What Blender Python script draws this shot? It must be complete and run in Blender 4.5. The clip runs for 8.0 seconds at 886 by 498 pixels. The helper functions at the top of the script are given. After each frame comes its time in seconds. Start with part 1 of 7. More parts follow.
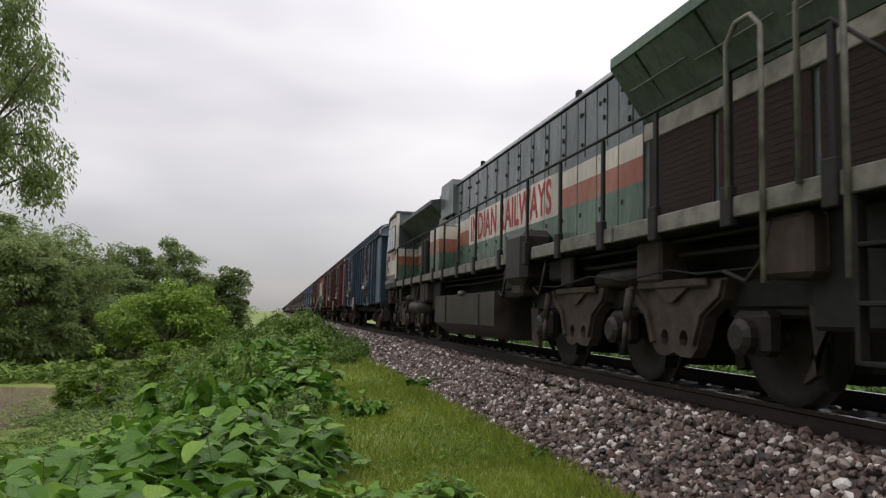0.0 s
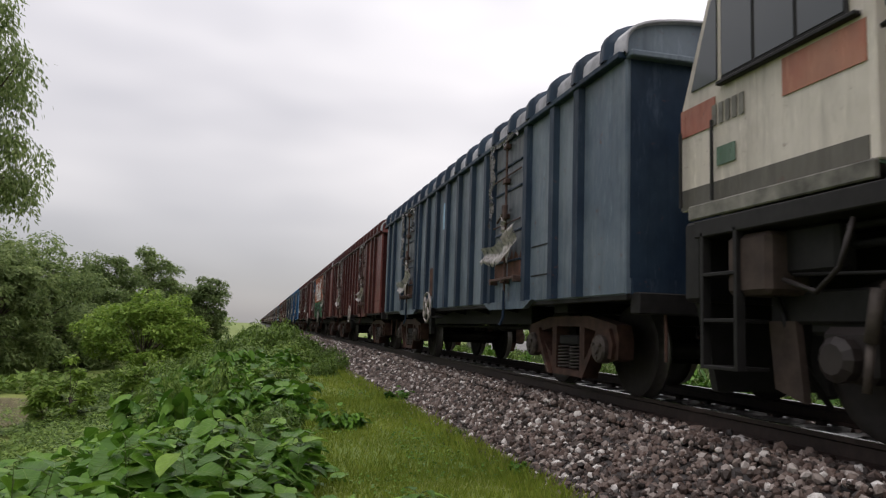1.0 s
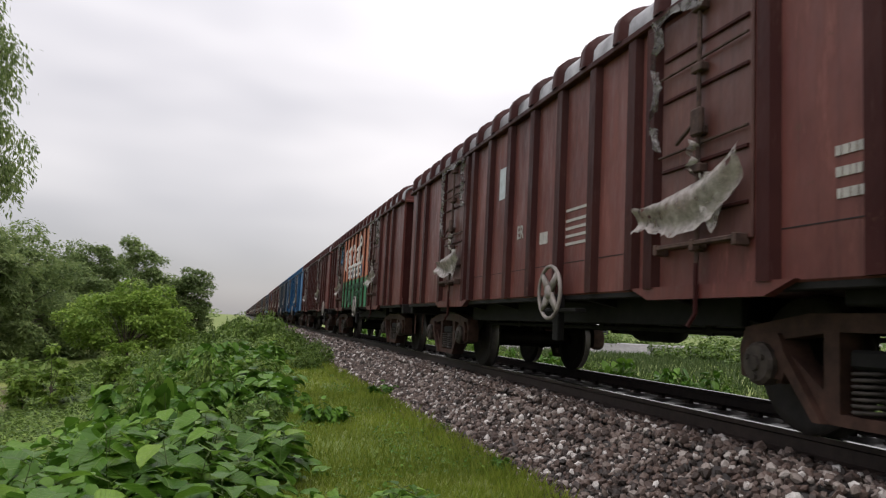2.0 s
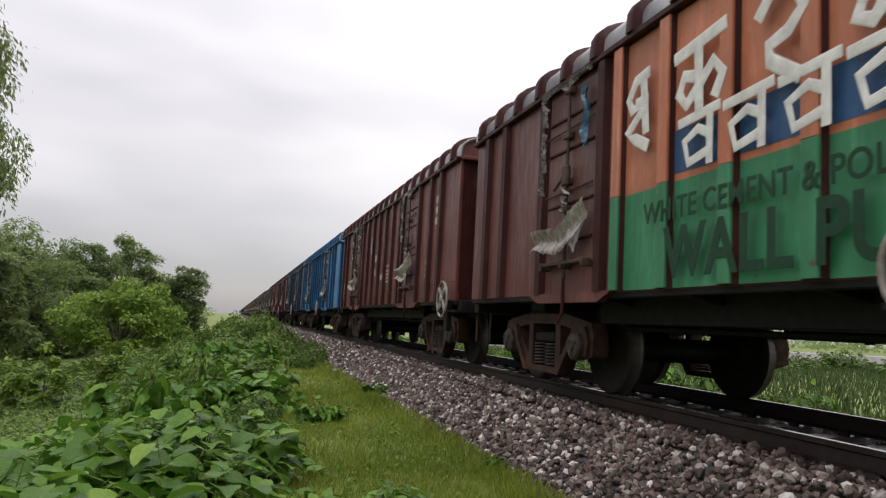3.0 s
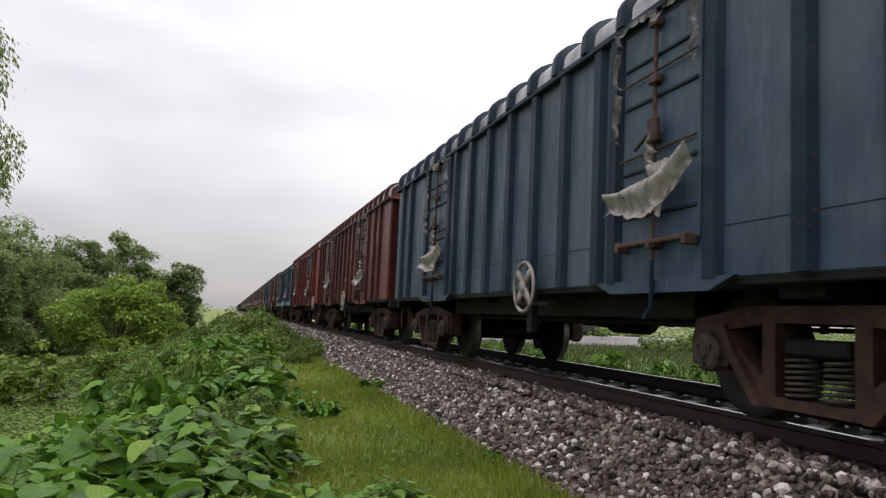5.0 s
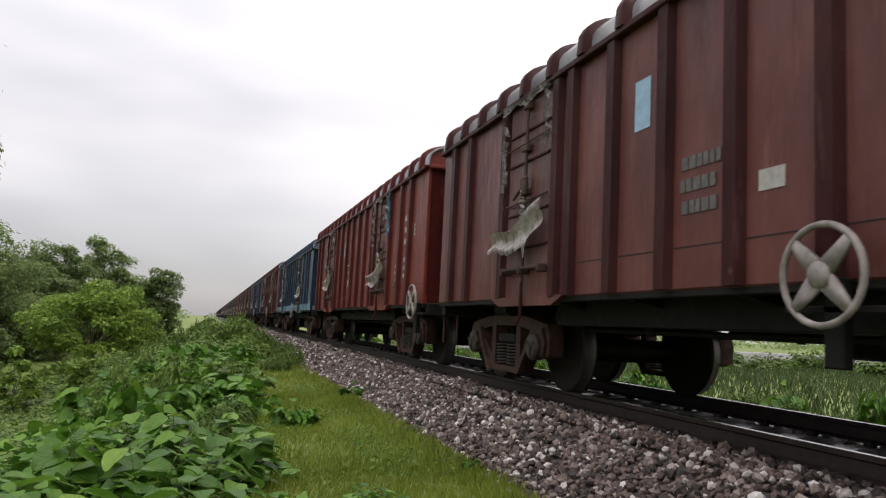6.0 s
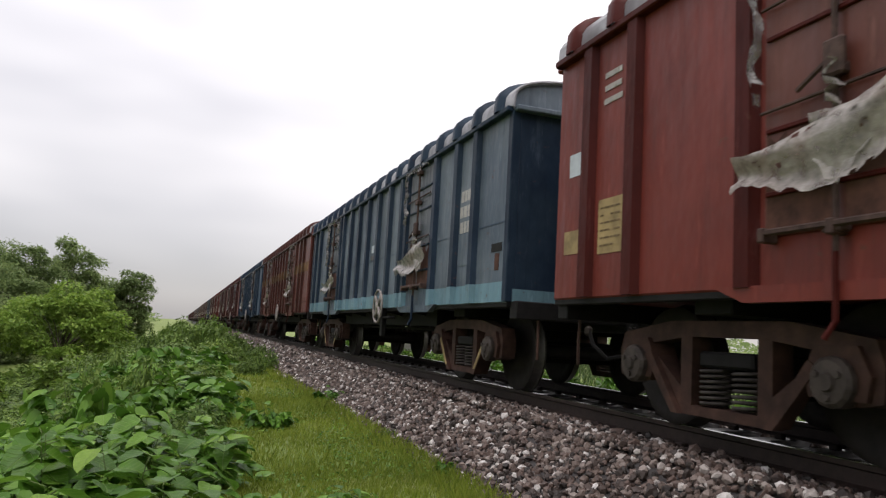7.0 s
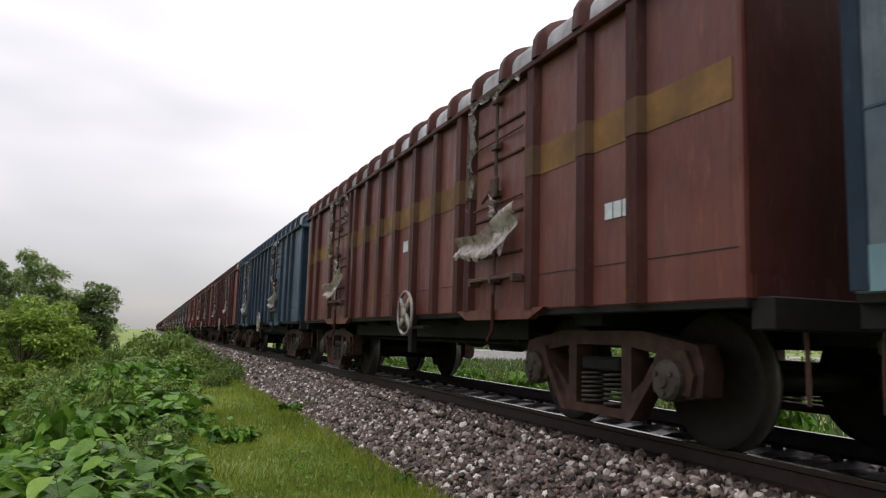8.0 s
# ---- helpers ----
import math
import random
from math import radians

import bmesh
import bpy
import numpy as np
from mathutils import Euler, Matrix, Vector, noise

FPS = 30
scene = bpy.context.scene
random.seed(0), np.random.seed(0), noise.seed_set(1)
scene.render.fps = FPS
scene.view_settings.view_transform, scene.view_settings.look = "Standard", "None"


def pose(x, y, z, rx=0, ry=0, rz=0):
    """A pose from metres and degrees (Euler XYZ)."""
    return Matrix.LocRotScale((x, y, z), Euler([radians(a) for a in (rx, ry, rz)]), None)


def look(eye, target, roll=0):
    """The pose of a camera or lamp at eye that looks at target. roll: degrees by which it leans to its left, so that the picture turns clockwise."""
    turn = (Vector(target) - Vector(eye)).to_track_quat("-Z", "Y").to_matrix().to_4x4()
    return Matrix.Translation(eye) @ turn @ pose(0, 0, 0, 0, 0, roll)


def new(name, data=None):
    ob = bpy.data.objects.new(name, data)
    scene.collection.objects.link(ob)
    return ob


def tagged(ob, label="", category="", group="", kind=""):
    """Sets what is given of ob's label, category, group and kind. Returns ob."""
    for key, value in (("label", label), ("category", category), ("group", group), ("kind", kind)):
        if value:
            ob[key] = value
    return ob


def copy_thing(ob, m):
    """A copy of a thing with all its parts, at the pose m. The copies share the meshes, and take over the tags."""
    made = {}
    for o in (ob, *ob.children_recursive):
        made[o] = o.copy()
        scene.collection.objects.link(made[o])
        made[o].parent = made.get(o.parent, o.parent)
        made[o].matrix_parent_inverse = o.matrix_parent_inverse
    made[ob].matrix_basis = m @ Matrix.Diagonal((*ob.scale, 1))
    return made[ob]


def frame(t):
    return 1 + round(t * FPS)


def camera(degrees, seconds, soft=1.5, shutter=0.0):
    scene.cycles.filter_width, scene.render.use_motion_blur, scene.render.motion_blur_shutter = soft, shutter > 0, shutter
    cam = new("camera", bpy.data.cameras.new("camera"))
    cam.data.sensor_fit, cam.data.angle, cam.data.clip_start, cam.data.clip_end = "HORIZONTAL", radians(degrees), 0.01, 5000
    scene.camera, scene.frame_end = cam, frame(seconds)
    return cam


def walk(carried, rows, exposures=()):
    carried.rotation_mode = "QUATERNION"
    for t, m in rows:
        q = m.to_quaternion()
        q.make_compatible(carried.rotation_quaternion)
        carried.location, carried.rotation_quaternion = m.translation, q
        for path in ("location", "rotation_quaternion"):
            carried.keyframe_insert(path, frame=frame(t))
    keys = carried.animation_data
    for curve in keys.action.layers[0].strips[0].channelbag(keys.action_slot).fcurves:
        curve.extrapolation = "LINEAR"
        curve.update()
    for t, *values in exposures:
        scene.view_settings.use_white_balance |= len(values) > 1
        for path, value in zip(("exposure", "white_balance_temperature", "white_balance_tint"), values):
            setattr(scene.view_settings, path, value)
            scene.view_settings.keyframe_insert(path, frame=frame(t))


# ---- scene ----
# ---- camera and its walk ----
cam = camera(62.76, 8.0, soft=1.25, shutter=0.035)
EYE_Z = 0.665      # above the rail tops (z = 0); the track runs along y
RAIL_NEAR = 4.080  # x of the near rail
TRACK_X = RAIL_NEAR + 0.838
CAMERA_PATH = [
    (0.0, pose(0.000, 0.000, EYE_Z + 0.000, 90 + 5.18, -1.43, -12.65)),
    (0.5, pose(0.000, 0.000, EYE_Z + 0.000, 90 + 5.94, -1.78, -13.16)),
    (1.0, pose(0.000, 0.000, EYE_Z + 0.000, 90 + 6.23, -1.91, -14.26)),
    (1.5, pose(0.000, 0.000, EYE_Z + 0.000, 90 + 5.89, -2.53, -14.93)),
    (3.0, pose(0.000, 0.000, EYE_Z + 0.000, 90 + 5.90, -3.04, -15.82)),
    (3.5, pose(0.000, 0.000, EYE_Z + 0.000, 90 + 5.23, -2.86, -15.18)),
    (4.0, pose(0.000, 0.000, EYE_Z + 0.000, 90 + 5.45, -2.70, -15.60)),
    (4.5, pose(0.000, 0.000, EYE_Z + 0.000, 90 + 5.34, -2.51, -15.72)),
    (6.0, pose(0.005, -0.027, EYE_Z + 0.008, 90 + 6.14, -2.91, -17.61)),
    (6.5, pose(0.007, -0.030, EYE_Z + 0.015, 90 + 6.42, -2.87, -18.33)),
    (7.0, pose(-0.017, -0.057, EYE_Z + -0.013, 90 + 6.65, -3.30, -19.61)),
    (7.5, pose(0.033, -0.073, EYE_Z + 0.029, 90 + 6.91, -2.51, -20.82)),
    (8.0, pose(0.076, -0.271, EYE_Z + 0.096, 90 + 6.94, -1.73, -21.77)),
]
walk(cam, CAMERA_PATH, exposures=[(0.0, -0.05, 6600, 14), (0.25, -0.18, 6600, 14), (0.5, -0.16, 6600, 14), (1.0, -0.10, 6600, 14), (1.5, -0.04, 6600, 14), (3.0, 0.06, 6600, 14), (4.0, 0.12, 6600, 14), (6.0, 0.14, 6600, 14), (7.0, 0.18, 6600, 14), (8.0, 0.18, 6600, 14)])

# ---- world and light: an even, rainy overcast ----
world = bpy.data.worlds.new("overcast")
scene.world = world
world.use_nodes = True
wn, wl = world.node_tree.nodes, world.node_tree.links
wn.clear()
w_out = wn.new("ShaderNodeOutputWorld")
w_add = wn.new("ShaderNodeAddShader")
sky = wn.new("ShaderNodeTexSky")
sky.sky_type, sky.sun_disc = "NISHITA", False
sky.sun_elevation, sky.sun_rotation = radians(55), radians(100)
b_sky, b_cloud = wn.new("ShaderNodeBackground"), wn.new("ShaderNodeBackground")
b_sky.inputs[1].default_value = 0.02
b_cloud.inputs[1].default_value = 1.10
w_co, w_map = wn.new("ShaderNodeTexCoord"), wn.new("ShaderNodeMapping")
w_map.inputs["Scale"].default_value = (1.1, 1.1, 3.4)
w_map.inputs["Location"].default_value = (0.3, 0.1, 0.0)
w_noise = wn.new("ShaderNodeTexNoise")
w_noise.inputs["Scale"].default_value, w_noise.inputs["Detail"].default_value = 1.4, 3.0
w_sep = wn.new("ShaderNodeSeparateXYZ")


def w_math(op, a, b):
    n = wn.new("ShaderNodeMath")
    n.operation = op
    for k, v in enumerate((a, b)):
        if isinstance(v, (int, float)):
            n.inputs[k].default_value = v
        else:
            wl.new(v, n.inputs[k])
    return n.outputs[0]


# cloud cover: brighter towards the zenith and the side of the hidden sun
wl.new(w_co.outputs["Generated"], w_map.inputs[0])
wl.new(w_co.outputs["Generated"], w_sep.inputs[0])
wl.new(w_map.outputs[0], w_noise.inputs["Vector"])
w_fac = w_math("ADD", w_math("MULTIPLY", w_noise.outputs["Fac"], 0.9), w_math("MULTIPLY", w_sep.outputs["X"], 0.30))
w_ramp = wn.new("ShaderNodeValToRGB")
w_ramp.color_ramp.elements[0].position, w_ramp.color_ramp.elements[0].color = 0.34, (0.61, 0.61, 0.635, 1)
w_ramp.color_ramp.elements[1].position, w_ramp.color_ramp.elements[1].color = 0.66, (1.05, 1.03, 1.02, 1)
wl.new(w_fac, w_ramp.inputs[0])
wl.new(w_ramp.outputs[0], b_cloud.inputs[0])
# an overcast sky is three times as bright overhead as at the horizon
wl.new(w_math("MULTIPLY", w_math("ADD", w_math("MULTIPLY", w_math("MAXIMUM", w_sep.outputs["Z"], 0.0), 2.9), 0.80), 0.61), b_cloud.inputs[1])
wl.new(sky.outputs[0], b_sky.inputs[0])
wl.new(b_sky.outputs[0], w_add.inputs[0])
wl.new(b_cloud.outputs[0], w_add.inputs[1])
wl.new(w_add.outputs[0], w_out.inputs[0])

sun_data = bpy.data.lights.new("sun", "SUN")
sun_data.energy, sun_data.angle, sun_data.color = 0.9, radians(25), (1.0, 0.97, 0.92)
sun = new("sun", sun_data)
sun.matrix_world = look((0, 0, 30), (10, 8, 0))
scene.view_settings.exposure = 0.0


# ---- materials ----
def ramp(nt, fac, stops):
    r = nt.nodes.new("ShaderNodeValToRGB")
    while len(r.color_ramp.elements) < len(stops):
        r.color_ramp.elements.new(0.5)
    for e, (p, c) in zip(r.color_ramp.elements, stops):
        e.position, e.color = p, (*c, 1) if len(c) == 3 else c
    nt.links.new(fac, r.inputs[0])
    return r.outputs[0]


def noise_node(nt, vec, scale, detail=4.0, rough=0.6):
    n = nt.nodes.new("ShaderNodeTexNoise")
    n.inputs["Scale"].default_value, n.inputs["Detail"].default_value, n.inputs["Roughness"].default_value = scale, detail, rough
    nt.links.new(vec, n.inputs["Vector"])
    return n.outputs["Fac"]


def stretch(nt, vec, sx, sy, sz):
    m = nt.nodes.new("ShaderNodeMapping")
    m.inputs["Scale"].default_value = (sx, sy, sz)
    nt.links.new(vec, m.inputs[0])
    return m.outputs[0]


def mixed(nt, fac, a, b, how="MIX"):
    m = nt.nodes.new("ShaderNodeMix")
    m.data_type, m.blend_type = "RGBA", how
    for socket, value in ((m.inputs[0], fac), (m.inputs[6], a), (m.inputs[7], b)):
        if isinstance(value, (int, float)):
            socket.default_value = value
        elif isinstance(value, tuple):
            socket.default_value = (*value, 1)
        else:
            nt.links.new(value, socket)
    return m.outputs[2]


def material(name, rough=0.6, metal=0.0, spec=0.5):
    m = bpy.data.materials.new(name)
    m.use_nodes = True
    nt = m.node_tree
    b = nt.nodes["Principled BSDF"]
    b.inputs["Roughness"].default_value, b.inputs["Metallic"].default_value = rough, metal
    b.inputs["Specular IOR Level"].default_value = spec
    co = nt.nodes.new("ShaderNodeTexCoord")
    return m, nt, b, co.outputs["Object"]


def bump(nt, b, height, strength, distance):
    n = nt.nodes.new("ShaderNodeBump")
    n.inputs["Strength"].default_value, n.inputs["Distance"].default_value = strength, distance
    nt.links.new(height, n.inputs["Height"])
    nt.links.new(n.outputs[0], b.inputs["Normal"])


def paint(name, colour, worn, rust=(0.10, 0.045, 0.03), rough=0.52, patch=0.62, streak=0.55, gloss=0.34):
    """Weathered wagon paint: faded patches, vertical rain streaks, small rust spots."""
    m, nt, b, co = material(name, rough, 0.0, gloss)
    big = noise_node(nt, co, 0.9, 5)
    c = mixed(nt, ramp(nt, big, [(0.38, (0, 0, 0)), (patch, (1, 1, 1))]), colour, worn)
    lines = noise_node(nt, stretch(nt, co, 7, 7, 0.45), 1.0, 5, 0.7)
    dark = tuple(v * 0.42 for v in colour)
    c = mixed(nt, ramp(nt, lines, [(streak - 0.04, (0, 0, 0)), (streak + 0.14, (0.42, 0.42, 0.42))]), c, dark)
    pale = noise_node(nt, stretch(nt, co, 5, 5, 0.8), 1.7, 6, 0.75)
    c = mixed(nt, ramp(nt, pale, [(0.56, (0, 0, 0)), (0.70, (0.55, 0.55, 0.55))]), c, tuple(min(1, v * 1.5 + 0.035) for v in worn))
    spots = noise_node(nt, co, 6.5, 6, 0.7)
    c = mixed(nt, ramp(nt, spots, [(0.63, (0, 0, 0)), (0.72, (0.85, 0.85, 0.85))]), c, rust)
    grime = noise_node(nt, stretch(nt, co, 1, 1, 0.55), 1.6, 6, 0.65)
    c = mixed(nt, 0.75, c, ramp(nt, grime, [(0.32, (0.62, 0.60, 0.60)), (0.52, (1.0, 1.0, 1.0)), (0.72, (1.22, 1.20, 1.20))]), "MULTIPLY")
    info = nt.nodes.new("ShaderNodeObjectInfo")
    c = mixed(nt, 0.35, c, ramp(nt, info.outputs["Random"], [(0, (0.72, 0.72, 0.72)), (1, (1.18, 1.18, 1.18))]), "MULTIPLY")
    nt.links.new(c, b.inputs["Base Color"])
    r = ramp(nt, pale, [(0.35, (rough - 0.20,) * 3), (0.65, (rough + 0.12,) * 3)])
    nt.links.new(r, b.inputs["Roughness"])
    bump(nt, b, noise_node(nt, stretch(nt, co, 1, 1, 0.6), 2.6, 3), 0.55, 0.03)
    return m


def plain(name, colour, rough=0.6, metal=0.0, vary=0.3, scale=8.0, bumpy=0.2, dist=0.01, detail=5.0, spec=0.25):
    """One colour broken by grain and stains."""
    m, nt, b, co = material(name, rough, metal, spec)
    n1, n2 = noise_node(nt, co, scale, detail), noise_node(nt, co, scale * 0.13, 3)
    lo, hi = tuple(v * (1 - vary) for v in colour), tuple(min(1, v * (1 + vary)) for v in colour)
    c = ramp(nt, n1, [(0.3, lo), (0.7, hi)])
    c = mixed(nt, 0.5, c, ramp(nt, n2, [(0.35, (1 - vary,) * 3), (0.65, (1 + 0.5 * vary,) * 3)]), "MULTIPLY")
    nt.links.new(c, b.inputs["Base Color"])
    if bumpy:
        bump(nt, b, n1, bumpy, dist)
    return m


def leafy(name, dark, mid, light, rough=0.45, see=0.25):
    """Leaves: colour from leaf to leaf, with some light coming through."""
    m, nt, b, co = material(name, rough, 0.0, 0.2)
    geo = nt.nodes.new("ShaderNodeNewGeometry")
    info = nt.nodes.new("ShaderNodeObjectInfo")
    add = nt.nodes.new("ShaderNodeMath")
    add.operation = "ADD"
    nt.links.new(geo.outputs["Random Per Island"], add.inputs[0])
    nt.links.new(info.outputs["Random"], add.inputs[1])
    fr = nt.nodes.new("ShaderNodeMath")
    fr.operation = "FRACT"
    nt.links.new(add.outputs[0], fr.inputs[0])
    c = ramp(nt, fr.outputs[0], [(0.0, dark), (0.5, mid), (1.0, light)])
    n = noise_node(nt, geo.outputs["Position"], 0.55, 3)
    c = mixed(nt, 0.6, c, ramp(nt, n, [(0.35, (0.62, 0.66, 0.6)), (0.65, (1.18, 1.15, 1.0))]), "MULTIPLY")
    nt.links.new(c, b.inputs["Base Color"])
    tr = nt.nodes.new("ShaderNodeBsdfTranslucent")
    nt.links.new(c, tr.inputs[0])
    mx = nt.nodes.new("ShaderNodeMixShader")
    mx.inputs[0].default_value = see
    out = nt.nodes["Material Output"]
    nt.links.new(b.outputs[0], mx.inputs[1])
    nt.links.new(tr.outputs[0], mx.inputs[2])
    nt.links.new(mx.outputs[0], out.inputs[0])
    return m


def veined(name):
    """A single broad leaf: paler midrib and side veins, wet sheen."""
    m, nt, b, co = material(name, 0.40, 0.0, 0.30)
    sp = nt.nodes.new("ShaderNodeSeparateXYZ")
    nt.links.new(co, sp.inputs[0])

    def op(kind, a, c=0.0):
        n = nt.nodes.new("ShaderNodeMath")
        n.operation = kind
        for k, v in enumerate((a, c)):
            if isinstance(v, (int, float)):
                n.inputs[k].default_value = v
            else:
                nt.links.new(v, n.inputs[k])
        return n.outputs[0]
    ax = op("ABSOLUTE", sp.outputs["X"])
    wave = op("ABSOLUTE", op("SUBTRACT", op("FRACT", op("MULTIPLY", op("SUBTRACT", sp.outputs["Y"], op("MULTIPLY", ax, 0.55)), 6.5)), 0.5))
    rib = ramp(nt, ax, [(0.006, (1, 1, 1)), (0.022, (0, 0, 0))])
    side = ramp(nt, wave, [(0.0, (0.8, 0.8, 0.8)), (0.09, (0, 0, 0))])
    info = nt.nodes.new("ShaderNodeObjectInfo")
    base = ramp(nt, info.outputs["Random"], [(0.0, (0.048, 0.125, 0.014)), (0.45, (0.088, 0.205, 0.022)), (0.8, (0.145, 0.285, 0.032)), (1.0, (0.21, 0.34, 0.05))])
    base = mixed(nt, 0.6, base, ramp(nt, noise_node(nt, co, 5, 4), [(0.3, (0.7, 0.72, 0.65)), (0.7, (1.25, 1.2, 1.1))]), "MULTIPLY")
    c = mixed(nt, op("MULTIPLY", op("MAXIMUM", rib, side), 0.45), base, (0.24, 0.34, 0.10))
    nt.links.new(c, b.inputs["Base Color"])
    bump(nt, b, op("SUBTRACT", 1.0, op("MAXIMUM", rib, side)), 0.5, 0.012)
    tr = nt.nodes.new("ShaderNodeBsdfTranslucent")
    nt.links.new(c, tr.inputs[0])
    mx = nt.nodes.new("ShaderNodeMixShader")
    mx.inputs[0].default_value = 0.32
    nt.links.new(b.outputs[0], mx.inputs[1])
    nt.links.new(tr.outputs[0], mx.inputs[2])
    nt.links.new(mx.outputs[0], nt.nodes["Material Output"].inputs[0])
    return m


def stony(name, stops, rough=0.75):
    """Loose stones: a colour to each stone, speckled."""
    m, nt, b, co = material(name, rough)
    geo = nt.nodes.new("ShaderNodeNewGeometry")
    info = nt.nodes.new("ShaderNodeObjectInfo")
    add = nt.nodes.new("ShaderNodeMath")
    add.operation = "ADD"
    nt.links.new(geo.outputs["Random Per Island"], add.inputs[0])
    nt.links.new(info.outputs["Random"], add.inputs[1])
    fr = nt.nodes.new("ShaderNodeMath")
    fr.operation = "FRACT"
    nt.links.new(add.outputs[0], fr.inputs[0])
    c = ramp(nt, fr.outputs[0], stops)
    n = noise_node(nt, geo.outputs["Position"], 45, 4, 0.7)
    c = mixed(nt, 0.7, c, ramp(nt, n, [(0.3, (0.6, 0.58, 0.57)), (0.7, (1.25, 1.25, 1.25))]), "MULTIPLY")
    nt.links.new(c, b.inputs["Base Color"])
    bump(nt, b, n, 0.5, 0.006)
    return m


# each rib paint is its wagon colour darkened, with shade put into it
M_BLUEGREY = paint("blue grey wagon paint", (0.062, 0.090, 0.125), (0.125, 0.155, 0.185))
M_BLUEGREY_SHADED = paint("blue grey rib paint", (0.013, 0.024, 0.045), (0.024, 0.040, 0.063), gloss=0.10)
M_BLUE = paint("bright blue wagon paint", (0.048, 0.170, 0.365), (0.125, 0.265, 0.430), patch=0.66)
M_BLUE_SHADED = paint("bright blue rib paint", (0.004, 0.042, 0.119), (0.008, 0.066, 0.147), gloss=0.10)
M_DARKBLUE = paint("dark blue wagon paint", (0.021, 0.047, 0.088), (0.054, 0.086, 0.122))
M_DARKBLUE_SHADED = paint("dark blue rib paint", (0.010, 0.022, 0.041), (0.019, 0.033, 0.052), gloss=0.10)
M_MAROON = paint("oxide maroon wagon paint", (0.106, 0.028, 0.024), (0.145, 0.046, 0.038))
M_MAROON_SHADED = paint("maroon rib paint", (0.037, 0.009, 0.009), (0.049, 0.015, 0.013), gloss=0.10)
M_RED = paint("oxide red wagon paint", (0.165, 0.023, 0.014), (0.185, 0.034, 0.024), patch=0.72)
M_RED_SHADED = paint("red rib paint", (0.063, 0.009, 0.006), (0.074, 0.014, 0.012), gloss=0.10)
M_BROWN = paint("brown wagon paint", (0.115, 0.030, 0.023), (0.152, 0.054, 0.044), patch=0.64)
M_BROWN_SHADED = paint("brown rib paint", (0.044, 0.013, 0.010), (0.058, 0.020, 0.016), gloss=0.10)
M_DOORGRIME = {"blue": paint("grimy blue door paint", (0.036, 0.105, 0.200), (0.080, 0.165, 0.255), patch=0.66), "bluegrey": paint("grimy blue grey door paint", (0.050, 0.066, 0.086), (0.105, 0.112, 0.122)), "red": paint("grimy red door paint", (0.110, 0.030, 0.021), (0.140, 0.052, 0.039), patch=0.7), "maroon": paint("grimy maroon door paint", (0.088, 0.031, 0.027), (0.130, 0.058, 0.049))}
M_UNDER = plain("grimy black underframe", (0.008, 0.007, 0.007), 0.7, 0.0, 0.5, 9, 0.3)
M_BOGIE = plain("rusty brown cast bogie", (0.054, 0.027, 0.020), 0.7, 0.0, 0.5, 7, 0.4)
M_WHEEL = plain("dark rolled wheel steel", (0.020, 0.016, 0.015), 0.65, 0.1, 0.35, 12, 0.2)
M_CAP = plain("greased grey axle cap", (0.058, 0.046, 0.040), 0.6, 0.1, 0.5, 9, 0.3)
M_HANDWHEEL = plain("chipped pale hand wheel", (0.27, 0.24, 0.225), 0.6, 0, 0.4, 9, 0.1)
M_ROOF = plain("wet weathered roof sheet", (0.27, 0.27, 0.285), 0.34, 0.25, 0.45, 4, 0.25, 0.01, 5, 0.5)
M_TREAD = plain("bright worn wheel rim", (0.10, 0.09, 0.085), 0.45, 0.6, 0.2, 20, 0.0)
M_COIL = plain("grimy coil steel", (0.052, 0.044, 0.040), 0.6, 0.2, 0.4, 12, 0.0)
M_SPRING = plain("dull grey spring steel", (0.13, 0.12, 0.115), 0.5, 0.3, 0.3, 20, 0.0)
M_WHITE = plain("chalky white paint", (0.40, 0.38, 0.365), 0.6, 0, 0.2, 14, 0.0)
def film_material(name, colour, clear):
    """Thin milky plastic: part of the light goes straight through, more where it is stretched thin."""
    m, nt, b, co = material(name, 0.35, 0.0, 0.5)
    n = noise_node(nt, co, 7, 5, 0.7)
    nt.links.new(ramp(nt, n, [(0.3, tuple(v * .55 for v in colour)), (0.7, colour)]), b.inputs["Base Color"])
    bump(nt, b, noise_node(nt, stretch(nt, co, 1, 1, 2.5), 5, 3), 0.45, 0.03)
    tp, mx = nt.nodes.new("ShaderNodeBsdfTransparent"), nt.nodes.new("ShaderNodeMixShader")
    nt.links.new(ramp(nt, noise_node(nt, co, 11, 4), [(0.38, (clear * .3,) * 3), (0.66, (min(.9, clear * 1.7),) * 3)]), mx.inputs[0])
    nt.links.new(b.outputs[0], mx.inputs[1])
    nt.links.new(tp.outputs[0], mx.inputs[2])
    nt.links.new(mx.outputs[0], nt.nodes["Material Output"].inputs[0])
    return m


